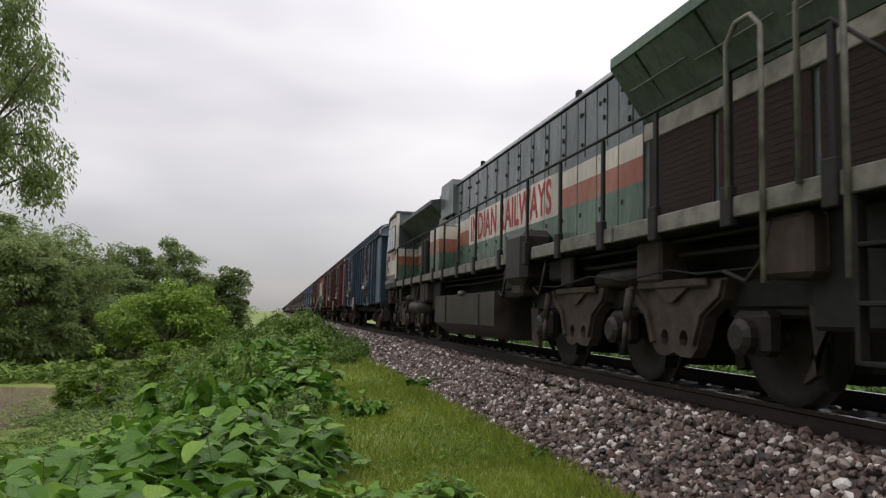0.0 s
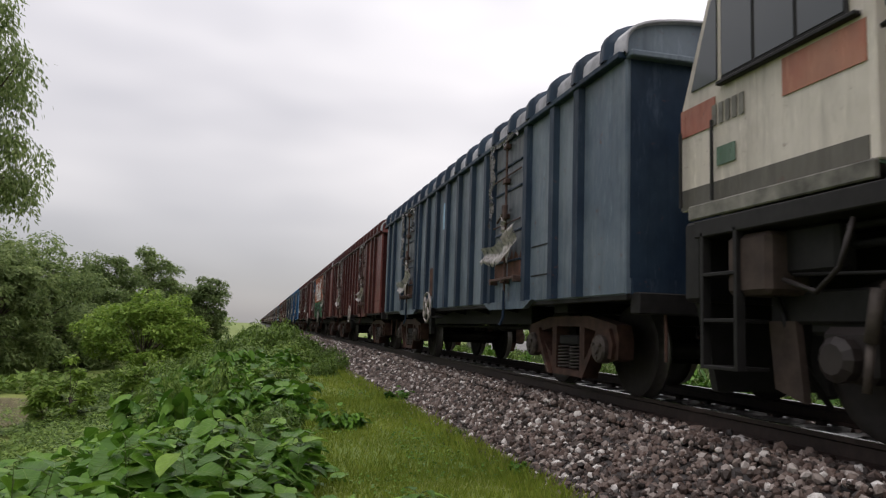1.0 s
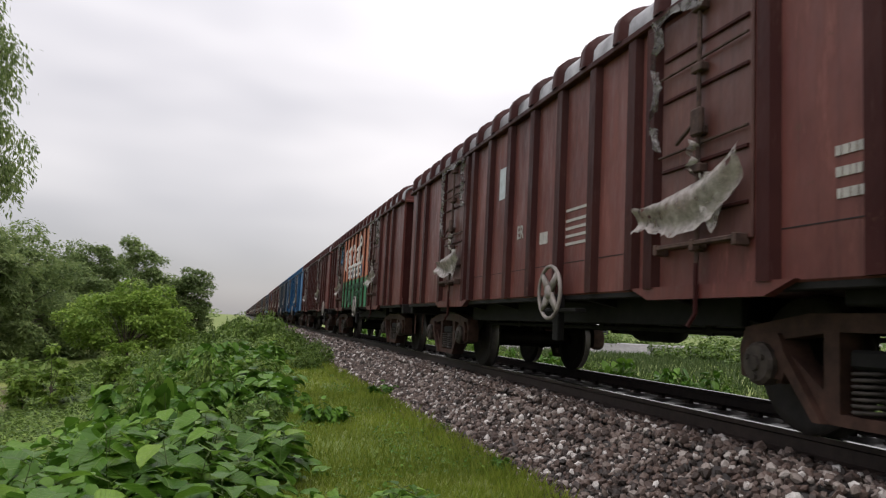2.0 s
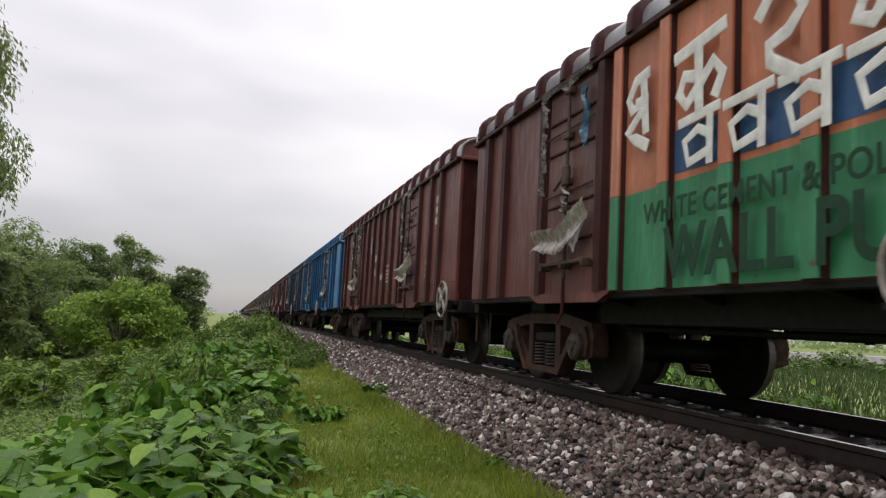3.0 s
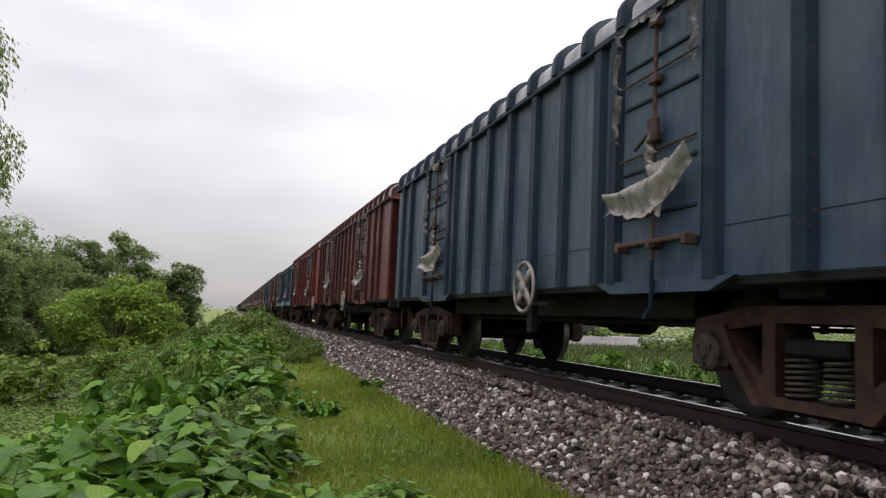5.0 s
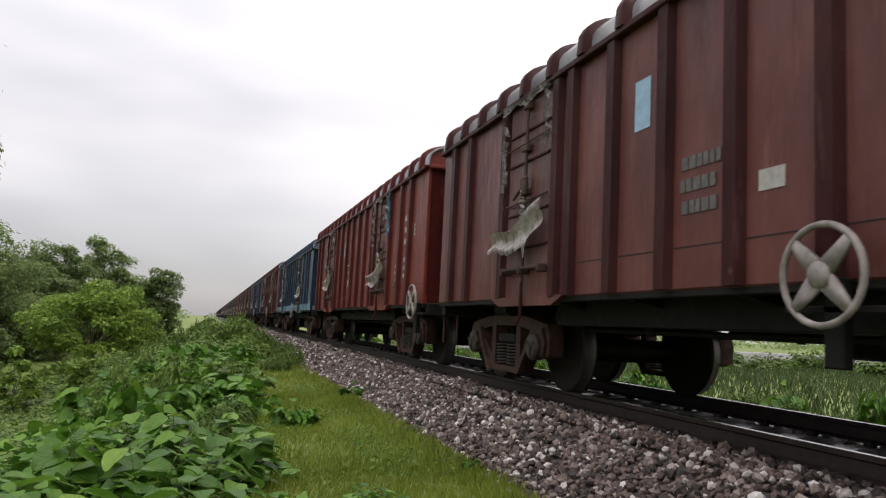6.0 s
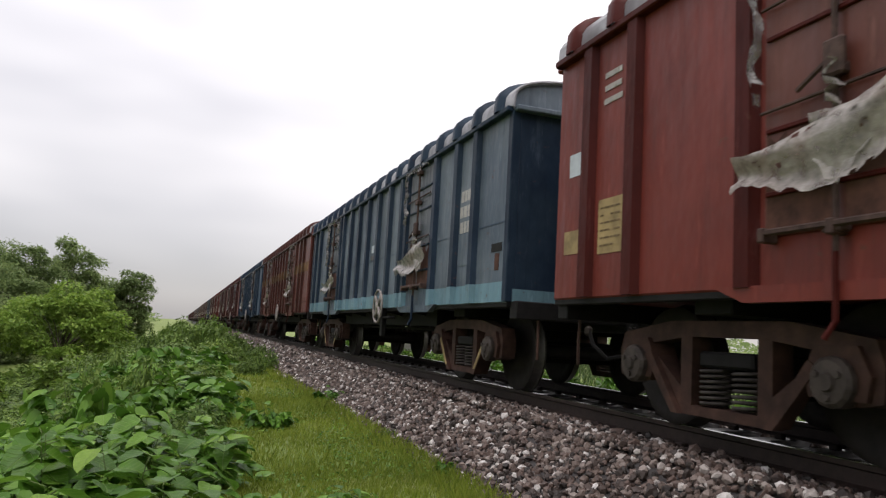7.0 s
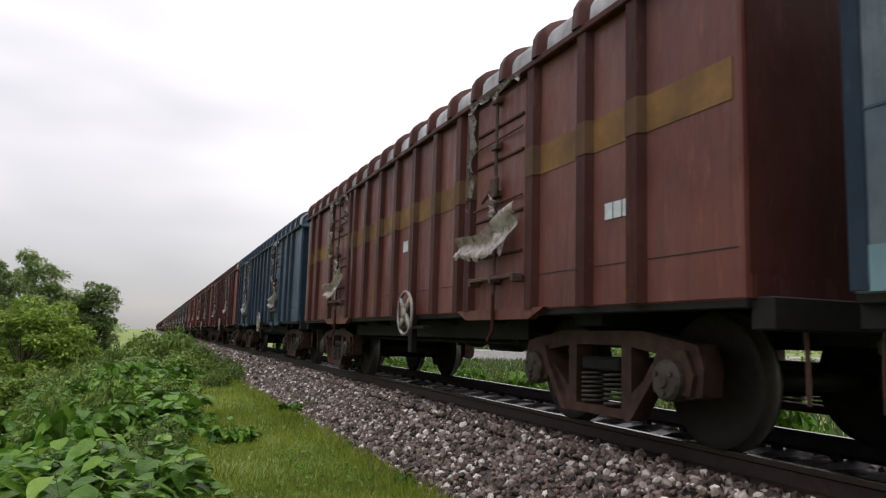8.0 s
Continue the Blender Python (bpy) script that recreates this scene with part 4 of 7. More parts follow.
part("air_tank", bm, M_TANK, loco, smooth=True)
block("step_box", M_TANK, -1.56, -1.05, 9.9, 10.75, 1.14, 1.93, 0.10, "battered step box under the walkway")
block("tall_locker", M_SOOT, -1.48, -1.06, 17.45, 18.05, 0.95, 2.50, 0.03, "tall black locker on the walkway")
block("battery_box", M_SOOT, -1.40, -0.7, 10.1, 11.3, 1.08, 1.46, 0.03)
# hood in bands, door by door
bm = bmesh.new()
prism(bm, [(-HW + .02, 1.60), (HW - .02, 1.60), (HW - .02, 3.68), (HW - .16, 3.88), (-HW + .16, 3.88), (-HW + .02, 3.68)], "y", ly(3.3), ly(18.2))
hood = part("engine_hood", bm, M_DGREEN, loco, "dull slate-green engine hood")
bm = bmesh.new()
prism(bm, [(-HW + .265, 1.60), (HW - .265, 1.60), (HW - .265, 3.40), (HW - .36, 3.56), (-HW + .36, 3.56), (-HW + .265, 3.40)], "y", ly(18.2), ly(22.5))
hood2 = part("cab_end_hood", bm, M_GREEN, loco)


def banded(y0, y1, x, bands, parent, name="hood_door"):
    """A hood door: its sheet, the painted bands on it and two or three latches."""
    mats = [M_GREEN, M_ORANGE, M_CREAM, M_DGREEN]
    for s in (-1, 1):
        d = part(name, box(bmesh.new(), *sorted((s * (x - .03), s * x)), ly(y0) + .012, ly(y1) - .012, bands[0][0], bands[-1][1], .004), mats[bands[-1][2]], loco, "dull green hood door")
        for z0, z1, k in bands:
            if k != bands[-1][2]:
                part("band", box(bmesh.new(), *sorted((s * (x - .002), s * (x + .004))), ly(y0) + .016, ly(y1) - .016, z0, z1), mats[k], d, ("green lower band", "orange band", "cream band")[k])
        for z in (2.05, 3.42):
            if z < bands[-1][1] - .1:
                part("latch", box(bmesh.new(), *sorted((s * x, s * (x + .018))), ly(y1) - .12, ly(y1) - .09, z - .03, z + .03, .005), M_SOOT, d)


BANDS = [(1.64, 2.22, 0), (2.22, 2.51, 1), (2.51, 2.76, 2), (2.76, 3.64, 3)]
TEXT = [(1.64, 2.16, 0), (2.16, 2.80, 2), (2.80, 3.64, 3)]
DARKD = [(1.64, 2.22, 0), (2.22, 2.48, 1), (2.48, 2.74, 2), (2.74, 3.36, 3)]
y = 7.35
while y < 9.7:
    banded(y, y + .62, HW + .005, BANDS, hood)
    y += .62
for i in range(8):
    banded(9.83 + .655 * i, 9.83 + .655 * (i + 1), HW + .005, TEXT, hood)
for i in range(4):
    banded(15.07 + .77 * i, 15.07 + .77 * (i + 1), HW + .005, BANDS, hood)
for i in range(5):
    banded(18.3 + .82 * i, 18.3 + .82 * (i + 1), HW - .24, DARKD, hood2)
lettering("lettering", "INDIAN RAILWAYS", 0.74, M_REDLETTER, loco, on_side(ly(12.55), 2.24, -HW - .013), 0.72, 0.012, "red painted lettering")
# radiator end: flared wings over dark grilles
for s in (-1, 1):
    bm = bmesh.new()
    prism(bm, [(s * (HW - .02), 2.84), (s * (HW + .03), 2.84), (s * 1.45, 3.42), (s * 1.45, 3.52), (s * 1.12, 3.80), (s * (HW - .2), 3.86)], "y", ly(3.3), ly(7.25))
    wing = part("radiator_wing", bm, M_DGREEN, loco, "flared sooty green radiator wing")
    for k in range(3):
        a = 3.6 + k * 1.2
        f = 0.35 + .1 * k
        x, z = HW + .03 + .42 * f, 2.84 + .58 * f
        part("wing_rail", rod(bmesh.new(), (s * (x + .03), ly(a), z - .02), (s * (x + .03), ly(a + 1.1), z - .02), .012, 6), M_SILLPAINT, wing)
    part("wing_strip", box(bmesh.new(), *sorted((s * HW, s * (HW + .035))), ly(3.3), ly(7.3), 2.63, 2.83, .01), M_STRIP, loco, "grimy pale strip")
    for k in range(3):
        y0 = 3.4 + 1.3 * k
        g = part("radiator_grille", box(bmesh.new(), *sorted((s * (HW - .01), s * (HW + .01))), ly(y0), ly(y0 + 1.22), 1.66, 2.62, .006), M_GRILLE, loco, "sooty brown radiator grille")
        for j in range(16 if s < 0 else 0):
            part("grille_bar", box(bmesh.new(), *sorted((s * (HW + .008), s * (HW + .013))), ly(y0 + .04), ly(y0 + 1.18), 1.70 + j * .06, 1.740 + j * .06), M_GRILLE, g)
    # brake-grid overhang towards the cab
    bm = bmesh.new()
    prism(bm, [(s * (HW - .25), 2.92), (s * (HW - .20), 2.92), (s * 1.34, 3.42), (s * 1.34, 3.52), (s * .5, 3.66), (s * .4, 3.40)], "y", ly(17.62), ly(22.42))
    part("brake_grid", bm, paint("sooty dark grid housing paint", (0.036, 0.044, 0.044), (0.060, 0.070, 0.070)), loco, "sooty green overhanging brake grid housing")
    bm = bmesh.new()
    prism(bm, [(ly(16.25), 3.02), (ly(17.45), 3.02), (ly(17.6), 3.2), (ly(17.6), 3.6), (ly(17.5), 3.84), (ly(16.35), 3.84), (ly(16.25), 3.7)], "x", *sorted((s * .55, s * 1.10)))
    part("air_intake", bm, M_DGREEN, loco, "slate-green air intake box")
    # equipment boxes on the walkway
    eb = part("equipment_box", box(bmesh.new(), *sorted((s * HW, s * 1.42)), ly(16.15), ly(17.2), 1.60, 2.72, .02), M_GREEN, loco, "banded walkway equipment box")
    for z0, z1, m in ((2.10, 2.40, M_ORANGE), (2.40, 2.69, M_CREAM)):
        part("band", box(bmesh.new(), *sorted((s * HW, s * 1.425)), ly(16.145), ly(17.18), z0, z1), m, eb)
    gr = part("cabinet_grille", box(bmesh.new(), *sorted((s * (HW - .245), s * (HW - .215))), ly(19.9), ly(20.55), 2.0, 2.95, .006), M_GRILLE, loco)
    for j in range(9):
        part("grille_bar", box(bmesh.new(), *sorted((s * (HW - .217), s * (HW - .20))), ly(19.94), ly(20.51), 2.05 + j * .1, 2.09 + j * .1), M_GRILLE, gr)
    # handrail
    for k, y in enumerate([3.9, 5.0, 6.15, 7.3, 8.55, 9.8, 11.05, 12.6, 13.9, 15.2, 16.2, 17.6, 18.9, 20.2, 21.6]):
        part("rail_post", box(bmesh.new(), *sorted((s * 1.50, s * 1.535)), ly(y - .03), ly(y + .03), 1.45, 2.62, .006), M_SOOT, loco)
        part("post_foot", box(bmesh.new(), *sorted((s * 1.50, s * 1.57)), ly(y - .07), ly(y + .07), 1.40, 1.72, .01), M_SOOT, loco)
    part("handrail", tube(bmesh.new(), [(s * 1.52, ly(3.4), 2.2), (s * 1.52, ly(3.9), 2.64), (s * 1.52, ly(21.6), 2.64), (s * 1.50, ly(22.3), 2.50)], .018, 7), M_SOOT, loco, smooth=True)
# seams, hinges and small hatches of the upper hood
rh = random.Random(8)
for k in range(15):
    y = 7.6 + k * .68
    part("door_seam", box(bmesh.new(), -HW - .012, -HW, ly(y - .008), ly(y + .008), 2.82, 3.62), M_SOOT, hood)
    for z in (2.98, 3.18, 3.40):
        if rh.random() < .6:
            part("hinge", box(bmesh.new(), -HW - .03, -HW, ly(y + .06), ly(y + .095), z, z + rh.uniform(.035, .07), .006), M_SOOT, hood)
for y in (4.25, 5.6, 6.7):
    part("wing_seam", prism(bmesh.new(), [(-HW - .034, 2.88), (-1.455, 3.42), (-1.455, 3.40), (-HW - .040, 2.86)], "y", ly(y - .01), ly(y + .01)), M_SOOT, loco)
part("wing_edge", box(bmesh.new(), -1.465, -1.44, ly(3.3), ly(7.25), 3.41, 3.53, .006), M_GREEN, loco, "paler rim of the radiator wing")
part("wing_end", prism(bmesh.new(), [(-HW + .02, 2.84), (-HW - .03, 2.84), (-1.45, 3.42), (-1.45, 3.52), (-1.12, 3.80), (-HW + .2, 3.84)], "y", ly(7.25), ly(7.275)), M_GREEN, loco)
part("hood_gutter", box(bmesh.new(), -HW - .02, -HW + .02, ly(7.3), ly(18.1), 3.655, 3.69, .006), M_SOOT, loco)
# vents on top of the hood
for y in (9.6, 14.7, 17.9):
    part("lifting_lug", box(bmesh.new(), -.87, -.79, ly(y - .05), ly(y + .05), 3.74, 3.95, .015), M_SOOT, loco)
bm = bmesh.new()
box(bm, -.35, .35, ly(10.5), ly(11.6), 3.78, 3.96, .04)
part("exhaust_stack", bm, M_SOOT, loco)
# cab
CABP = [(22.45, 1.72), (24.45, 1.72), (24.50, 1.95), (24.45, 2.62), (24.02, 3.58), (23.8, 3.78), (22.45, 3.84)]
bm = bmesh.new()
prism(bm, [(ly(a), b) for a, b in CABP], "x", -1.44, 1.44)
cab = part("cab", bm, M_CREAM, loco, "cream driver's cab with orange bands")
bm = bmesh.new()
prism(bm, [(ly(22.38), 3.83), (ly(22.38), 3.88), (ly(23.85), 3.82), (ly(24.12), 3.58), (ly(24.05), 3.58), (ly(23.8), 3.77)], "x", -1.47, 1.47)
part("cab_roof", bm, M_DGREEN, cab)
for z0, z1, m in ((1.72, 2.20, M_GREEN), (2.20, 2.46, M_ORANGE), (2.46, 2.70, M_CREAM), (2.70, 3.82, M_DGREEN)):
    part("cab_rear_panel", box(bmesh.new(), -1.43, 1.43, ly(22.42), ly(22.445), z0, z1), m, cab)
for s in (-1, 1):
    part("rear_window", box(bmesh.new(), *sorted((s * 0.84, s * 1.38)), ly(22.405), ly(22.43), 2.75, 3.5, .02), M_GLASS, cab)
    xs = sorted((s * 1.44, s * 1.450))
    for y0, y1, z0, z1 in ((22.47, 23.20, 2.36, 2.63), (23.98, 24.46, 2.36, 2.60)):
        part("side_band", box(bmesh.new(), *xs, ly(y0), ly(y1), z0, z1, 0), M_ORANGE, cab, "orange-red band")
    part("lower_band", box(bmesh.new(), *xs, ly(22.47), ly(24.46), 1.73, 1.90, 0), M_GRIMEBAND, cab, "grimy grey-brown lower band")
    for y0, y1 in ((22.62, 23.02), (23.06, 23.46), (23.50, 23.86)):
        part("window_frame", box(bmesh.new(), *sorted((s * 1.435, s * 1.462)), ly(y0 - .025), ly(y1 + .025), 2.70, 3.46, .01), M_SOOT, cab)
        part("pane", box(bmesh.new(), *sorted((s * 1.462, s * 1.468)), ly(y0), ly(y1), 2.73, 3.43), M_GLASS, cab)
    bm = bmesh.new()
    prism(bm, [(ly(23.95), 2.73), (ly(24.30), 2.73), (ly(24.02), 3.42), (ly(23.95), 3.42)], "x", *sorted((s * 1.44, s * 1.456)))
    part("quarter_light", bm, M_GLASS, cab)
    part("window_ledge", box(bmesh.new(), *sorted((s * 1.44, s * 1.50)), ly(22.5), ly(23.9), 2.655, 2.69, .008), M_SOOT, cab)
    part("data_plate", box(bmesh.new(), *sorted((s * 1.45, s * 1.456)), ly(23.72), ly(23.95), 2.02, 2.17), M_GREEN, cab)
    for k in range(5):                   # painted number as plain bars
        part("number_bar", box(bmesh.new(), *sorted((s * 1.445, s * 1.452)), ly(23.62 + k * .085), ly(23.675 + k * .085), 2.36, 2.53), M_SILLPAINT, cab)
    for y in (23.98, 24.42):
        part("grab_rail", rod(bmesh.new(), (s * 1.48, ly(y), 1.75), (s * 1.48, ly(y), 2.40), .014, 6), M_SOOT, cab)
for s in (-1, 1):
    part("corner_post", box(bmesh.new(), *sorted((s * 1.36, s * 1.447)), ly(22.40), ly(22.47), 1.74, 3.80, .01), M_CREAM, cab, "cream corner post")
    part("cab_gutter", box(bmesh.new(), *sorted((s * 1.44, s * 1.475)), ly(22.42), ly(23.8), 3.72, 3.76, .006), M_SOOT, cab)
    part("sill_strip", box(bmesh.new(), *sorted((s * 1.44, s * 1.49)), ly(22.4), ly(24.3), 1.62, 1.74, .01), M_SILLPAINT, cab)
bm = bmesh.new()
prism(bm, [(-1.15, 2.75), (1.15, 2.75), (1.1, 3.45), (-1.1, 3.45)], "y", ly(24.30), ly(24.36))
part("windscreen", bm, M_GLASS, cab)
# pilot, steps and couplers at both ends
for y, s in ((24.3, 1), (3.15, -1)):
    bm = bmesh.new()
    box(bm, -1.45, 1.45, ly(y) - .12, ly(y) + .12, 0.95, 1.62, .03)
    prism(bm, [(-1.35, .95), (1.35, .95), (1.2, .22), (-1.2, .22)], "y", ly(y) + s * .02, ly(y) + s * .10)
    part("pilot", bm, M_SOOT, loco, "black end pilot plate")
    bm = bmesh.new()
    box(bm, -.12, .12, ly(y), ly(y) + s * .42, .86, 1.08, .03)
    box(bm, -.18, .16, ly(y) + s * .34, ly(y) + s * .52, .78, 1.10, .04)
    part("coupler", bm, M_SOOT, loco)
    for e in (-1, 1):
        ladder = part("ladder", box(bmesh.new(), *sorted((e * 1.42, e * 1.5)), ly(y) - s * .20 - .02, ly(y) - s * .20 + .02, .42, 1.5, .005), M_SOOT, loco, "dusty cab steps")
        part("stringer", box(bmesh.new(), *sorted((e * 1.42, e * 1.5)), ly(y) - s * .62 - .02, ly(y) - s * .62 + .02, .42, 1.5, .005), M_SOOT, ladder)
        for z in (.42, .78, 1.14):
            part("tread", box(bmesh.new(), *sorted((e * 1.2, e * 1.5)), *sorted((ly(y) - s * .62, ly(y) - s * .22)), z, z + .03, .005), M_SOOT, ladder)
        part("buffer", lathe(bmesh.new(), [(.10, 0), (.11, .32), (.24, .34), (.24, .40), (.1, .43)], 16, Matrix.Translation((e * .98, ly(y), 1.10)) @ Matrix.Rotation(-s * math.pi / 2, 4, "X")), M_SOOT, loco, smooth=True)
# bogies
AXLES = (-2.29, 0.0, 2.29)


def pedestal_bm(s, e, rev):
    """Hanging casting between two wheels: sloped flanks, two lightening holes, a lobed foot."""
    bm = bmesh.new()
    out = [(e - .86, 1.04), (e + .86, 1.04), (e + .80, .86), (e + .52, .70), (e + .40, .42), (e + .30, .33), (e + .12, .33), (e, .37), (e - .12, .33), (e - .30, .33), (e - .40, .42), (e - .52, .70), (e - .80, .86)]
    holes = [[(c + .075 * math.cos(k * .785), .50 + .085 * math.sin(k * .785)) for k in range(8)] for c in (e - .17, e + .17)]
    holed(bm, out, holes, "x", s * 1.12, s * 1.25)
    for d in (-1, 1):                     # raised flange down each flank
        prism(bm, [(e + d * .84, 1.02), (e + d * .78, .88), (e + d * .50, .72), (e + d * .38, .44), (e + d * .32, .46), (e + d * .44, .76), (e + d * .70, .94), (e + d * .74, 1.02)], "x", s * 1.24, s * 1.29)
    box(bm, *sorted((s * 1.25, s * 1.31)), e - .62, e + .62, .97, 1.05, .015)
    prism(bm, [(e - .30, .97), (e + .30, .97), (e + .05, .84), (e - .05, .84)], "x", s * 1.245, s * 1.29)
    return bm


def engine_bogie(yc):
    bm = bmesh.new()
    for e in (-1.15, 1.15):
        box(bm, -1.10, 1.10, e - .15, e + .15, .55, .92, .03)
    box(bm, -.5, .5, -1.0, 1.0, .55, .95, .03)
    b = part("bogie", bm, M_SOOT, loco, "six-wheel engine bogie", m=pose(0, ly(yc), 0))
    for e in AXLES:                       # unseen motor block at each axle, added to close the bright view through
        part("traction_motor", box(bmesh.new(), -.66, .66, e - .50, e + .62, .20, .86, .10), M_SOOT, b)
    for s in (-1, 1):
        part("side_beam", box(bmesh.new(), *sorted((s * 1.06, s * 1.14)), -3.15, 3.15, .78, 1.02, .02), M_SOOT, b, "black bogie side beam")
        for e in (-1.145, 1.145):
            part("side_frame", pedestal_bm(s, e, 1), M_FRAME, b, "dusty brown cast pedestal with two holes")
        for e in AXLES:
            bm = bmesh.new()
            box(bm, *sorted((s * 1.08, s * 1.27)), e - .22, e + .22, .40, .76, .05)
            lathe(bm, [(.15, 0), (.15, .08), (.10, .12)], 12, Matrix.Translation((s * 1.26, e, .55)) @ Matrix.Rotation(s * math.pi / 2, 4, "Y"))
            part("axle_box", bm, M_TANK, b)
            # black plate added before the wheel, standing in for the shade there
            part("coil_guard", box(bmesh.new(), *sorted((s * 1.0, s * 1.10)), e - .50, e + .50, .70, .98, .03), M_SOOT, b)
            part("brake_hanger", prism(bmesh.new(), [(e - .70, .80), (e - .56, .80), (e - .50, .22), (e - .60, .18), (e - .66, .40)], "x", *sorted((s * .90, s * 1.04))), M_SOOT, b)
            part("brake_shoe", prism(bmesh.new(), [(e + .62, .85), (e + .50, .82), (e + .57, .55), (e + .50, .28), (e + .62, .24), (e + .68, .55)], "x", *sorted((s * .80, s * .94))), M_SOOT, b)
        for e in (-.42, 1.95):
            bm = bmesh.new()
            rod(bm, (s * 1.33, e, .99), (s * 1.35, e + .05, .66), .045, 9)
            rod(bm, (s * 1.35, e + .05, .66), (s * 1.36, e + .08, .36), .028, 8)
            part("damper", bm, M_CAP, b, "greased damper", smooth=True)
        bm = bmesh.new()
        rod(bm, (s * 1.22, -.5, 1.12), (s * 1.22, .45, 1.12), .11, 12)
        rod(bm, (s * 1.22, .45, 1.12), (s * 1.22, .62, 1.12), .05, 8)
        part("brake_unit", bm, M_TANK, b, "brake cylinder", smooth=True)
        part("air_pipe", tube(bmesh.new(), [(s * 1.30, -2.9, 1.10), (s * 1.33, -1.7, 1.08), (s * 1.33, -1.2, 1.14), (s * 1.34, -.3, 1.08), (s * 1.33, .6, 1.16), (s * 1.34, 1.6, 1.07), (s * 1.3, 2.7, 1.12)], .013, 6), M_SOOT, b, smooth=True)
        for e in (-3.0, 3.0):             # sand box and its pipe at both ends
            part("sand_box", box(bmesh.new(), *sorted((s * 1.08, s * 1.46)), e - .24, e + .24, .98, 1.44, .04), M_FRAME, b, "dusty sand box")
            part("sand_pipe", tube(bmesh.new(), [(s * 1.2, e, 1.0), (s * 1.1, e * .985, .6), (s * .9, e * .94, .18)], .024, 6), M_SOOT, b, smooth=True)
            part("guard_plate", prism(bmesh.new(), [(e - .14, .80), (e + .14, .80), (e + .08, .30), (e - .22 * (1 if e > 0 else -1), .22)], "x", *sorted((s * 1.10, s * 1.16))), M_FRAME, b)
    for e in AXLES:
        part("wheelset", stored("engine_wheelset", lambda: wheelset_bm(0.546, 1), [M_WHEEL, M_TREAD], True), None, b, "dark steel wheelset", m=pose(0, e, .546))


engine_bogie(7.45)
engine_bogie(20.6)

# pipework and boxes slung under the walkway
rl = random.Random(4)
for k in range(9):
    a = 4.2 + k * 2.2
    if 10.9 < a < 16.4:
        continue
    block("valve_box", M_FRAME if k % 2 else M_TANK, -1.34, -1.02, a, a + rl.uniform(.35, .7), rl.uniform(1.02, 1.12), 1.46, 0.03)
for k, (z, r) in enumerate(((1.40, .025), (1.30, .03))):
    pts = [(-1.22 + .06 * k, ly(3.6 + i * 1.5), z + rl.uniform(-.03, .03)) for i in range(14)]
    part("pipe", tube(bmesh.new(), pts, r, 7), M_SOOT, loco, smooth=True)
for a in (4.6, 9.2, 10.9, 17.6, 18.4, 22.6):
    part("cable", tube(bmesh.new(), [(-1.45, ly(a), 1.42), (-1.47, ly(a + .1), 1.12), (-1.42, ly(a + .35), .98), (-1.38, ly(a + .7), 1.08)], .02, 6), M_TANK, loco, smooth=True)
# dark plates added to fill the black gap between the walkway and the bogies
for a, b_, z0 in ((3.5, 4.4, .62), (8.6, 9.5, 1.16), (10.75, 11.5, .95), (16.5, 17.3, .78), (22.9, 23.4, 1.12)):
    block("hanger_plate", M_SOOT, -1.30, -1.12, a, b_, z0, 1.46, 0.03)
for a in (3.75, 4.55):
    part("grab_post", tube(bmesh.new(), [(-1.56, ly(a), .95), (-1.56, ly(a), 2.85), (-1.56, ly(a + .12), 2.98), (-1.56, ly(a + .3), 2.98), (-1.56, ly(a + .42), 2.85), (-1.56, ly(a + .42), 1.6)], .022, 7), M_SILLPAINT, loco, smooth=True)


# ---- loose stones ----
STONE_STOPS = [(0.0, (0.020, 0.015, 0.012)), (0.3, (0.056, 0.038, 0.031)), (0.55, (0.112, 0.073, 0.058)), (0.75, (0.170, 0.128, 0.108)), (0.9, (0.29, 0.245, 0.218)), (1.0, (0.66, 0.63, 0.60))]
M_STONE = stony("crushed ballast stone", STONE_STOPS, 0.6)
rs = np.random.RandomState(5)
_g = (1 + 5 ** 0.5) / 2
ICO = np.array([(-1, _g, 0), (1, _g, 0), (-1, -_g, 0), (1, -_g, 0), (0, -1, _g), (0, 1, _g), (0, -1, -_g), (0, 1, -_g), (_g, 0, -1), (_g, 0, 1), (-_g, 0, -1), (-_g, 0, 1)]) / 1.902
ICO_F = [(0, 11, 5), (0, 5, 1), (0, 1, 7), (0, 7, 10), (0, 10, 11), (1, 5, 9), (5, 11, 4), (11, 10, 2), (10, 7, 6), (7, 1, 8), (3, 9, 4), (3, 4, 2), (3, 2, 6), (3, 6, 8), (3, 8, 9), (4, 9, 5), (2, 4, 11), (6, 2, 10), (8, 6, 7), (9, 8, 1)]


def turns(n, rng):
    """n random rotation matrices."""
    q = rng.normal(size=(n, 4))
    q /= np.linalg.norm(q, axis=1)[:, None]
    w, x, y, z = q.T
    return np.stack([1 - 2 * (y * y + z * z), 2 * (x * y - z * w), 2 * (x * z + y * w), 2 * (x * y + z * w), 1 - 2 * (x * x + z * z), 2 * (y * z - x * w), 2 * (x * z - y * w), 2 * (y * z + x * w), 1 - 2 * (x * x + y * y)], 1).reshape(n, 3, 3)


def stones(pos, size, rng):
    n = len(pos)
    v = np.repeat(ICO[None], n, 0) * rng.uniform(0.72, 1.2, (n, 12, 1))
    v = v * rng.uniform(0.6, 1.25, (n, 1, 3))
    v = np.einsum("nij,nkj->nki", turns(n, rng), v)
    return v * size[:, None, None] + pos[:, None]


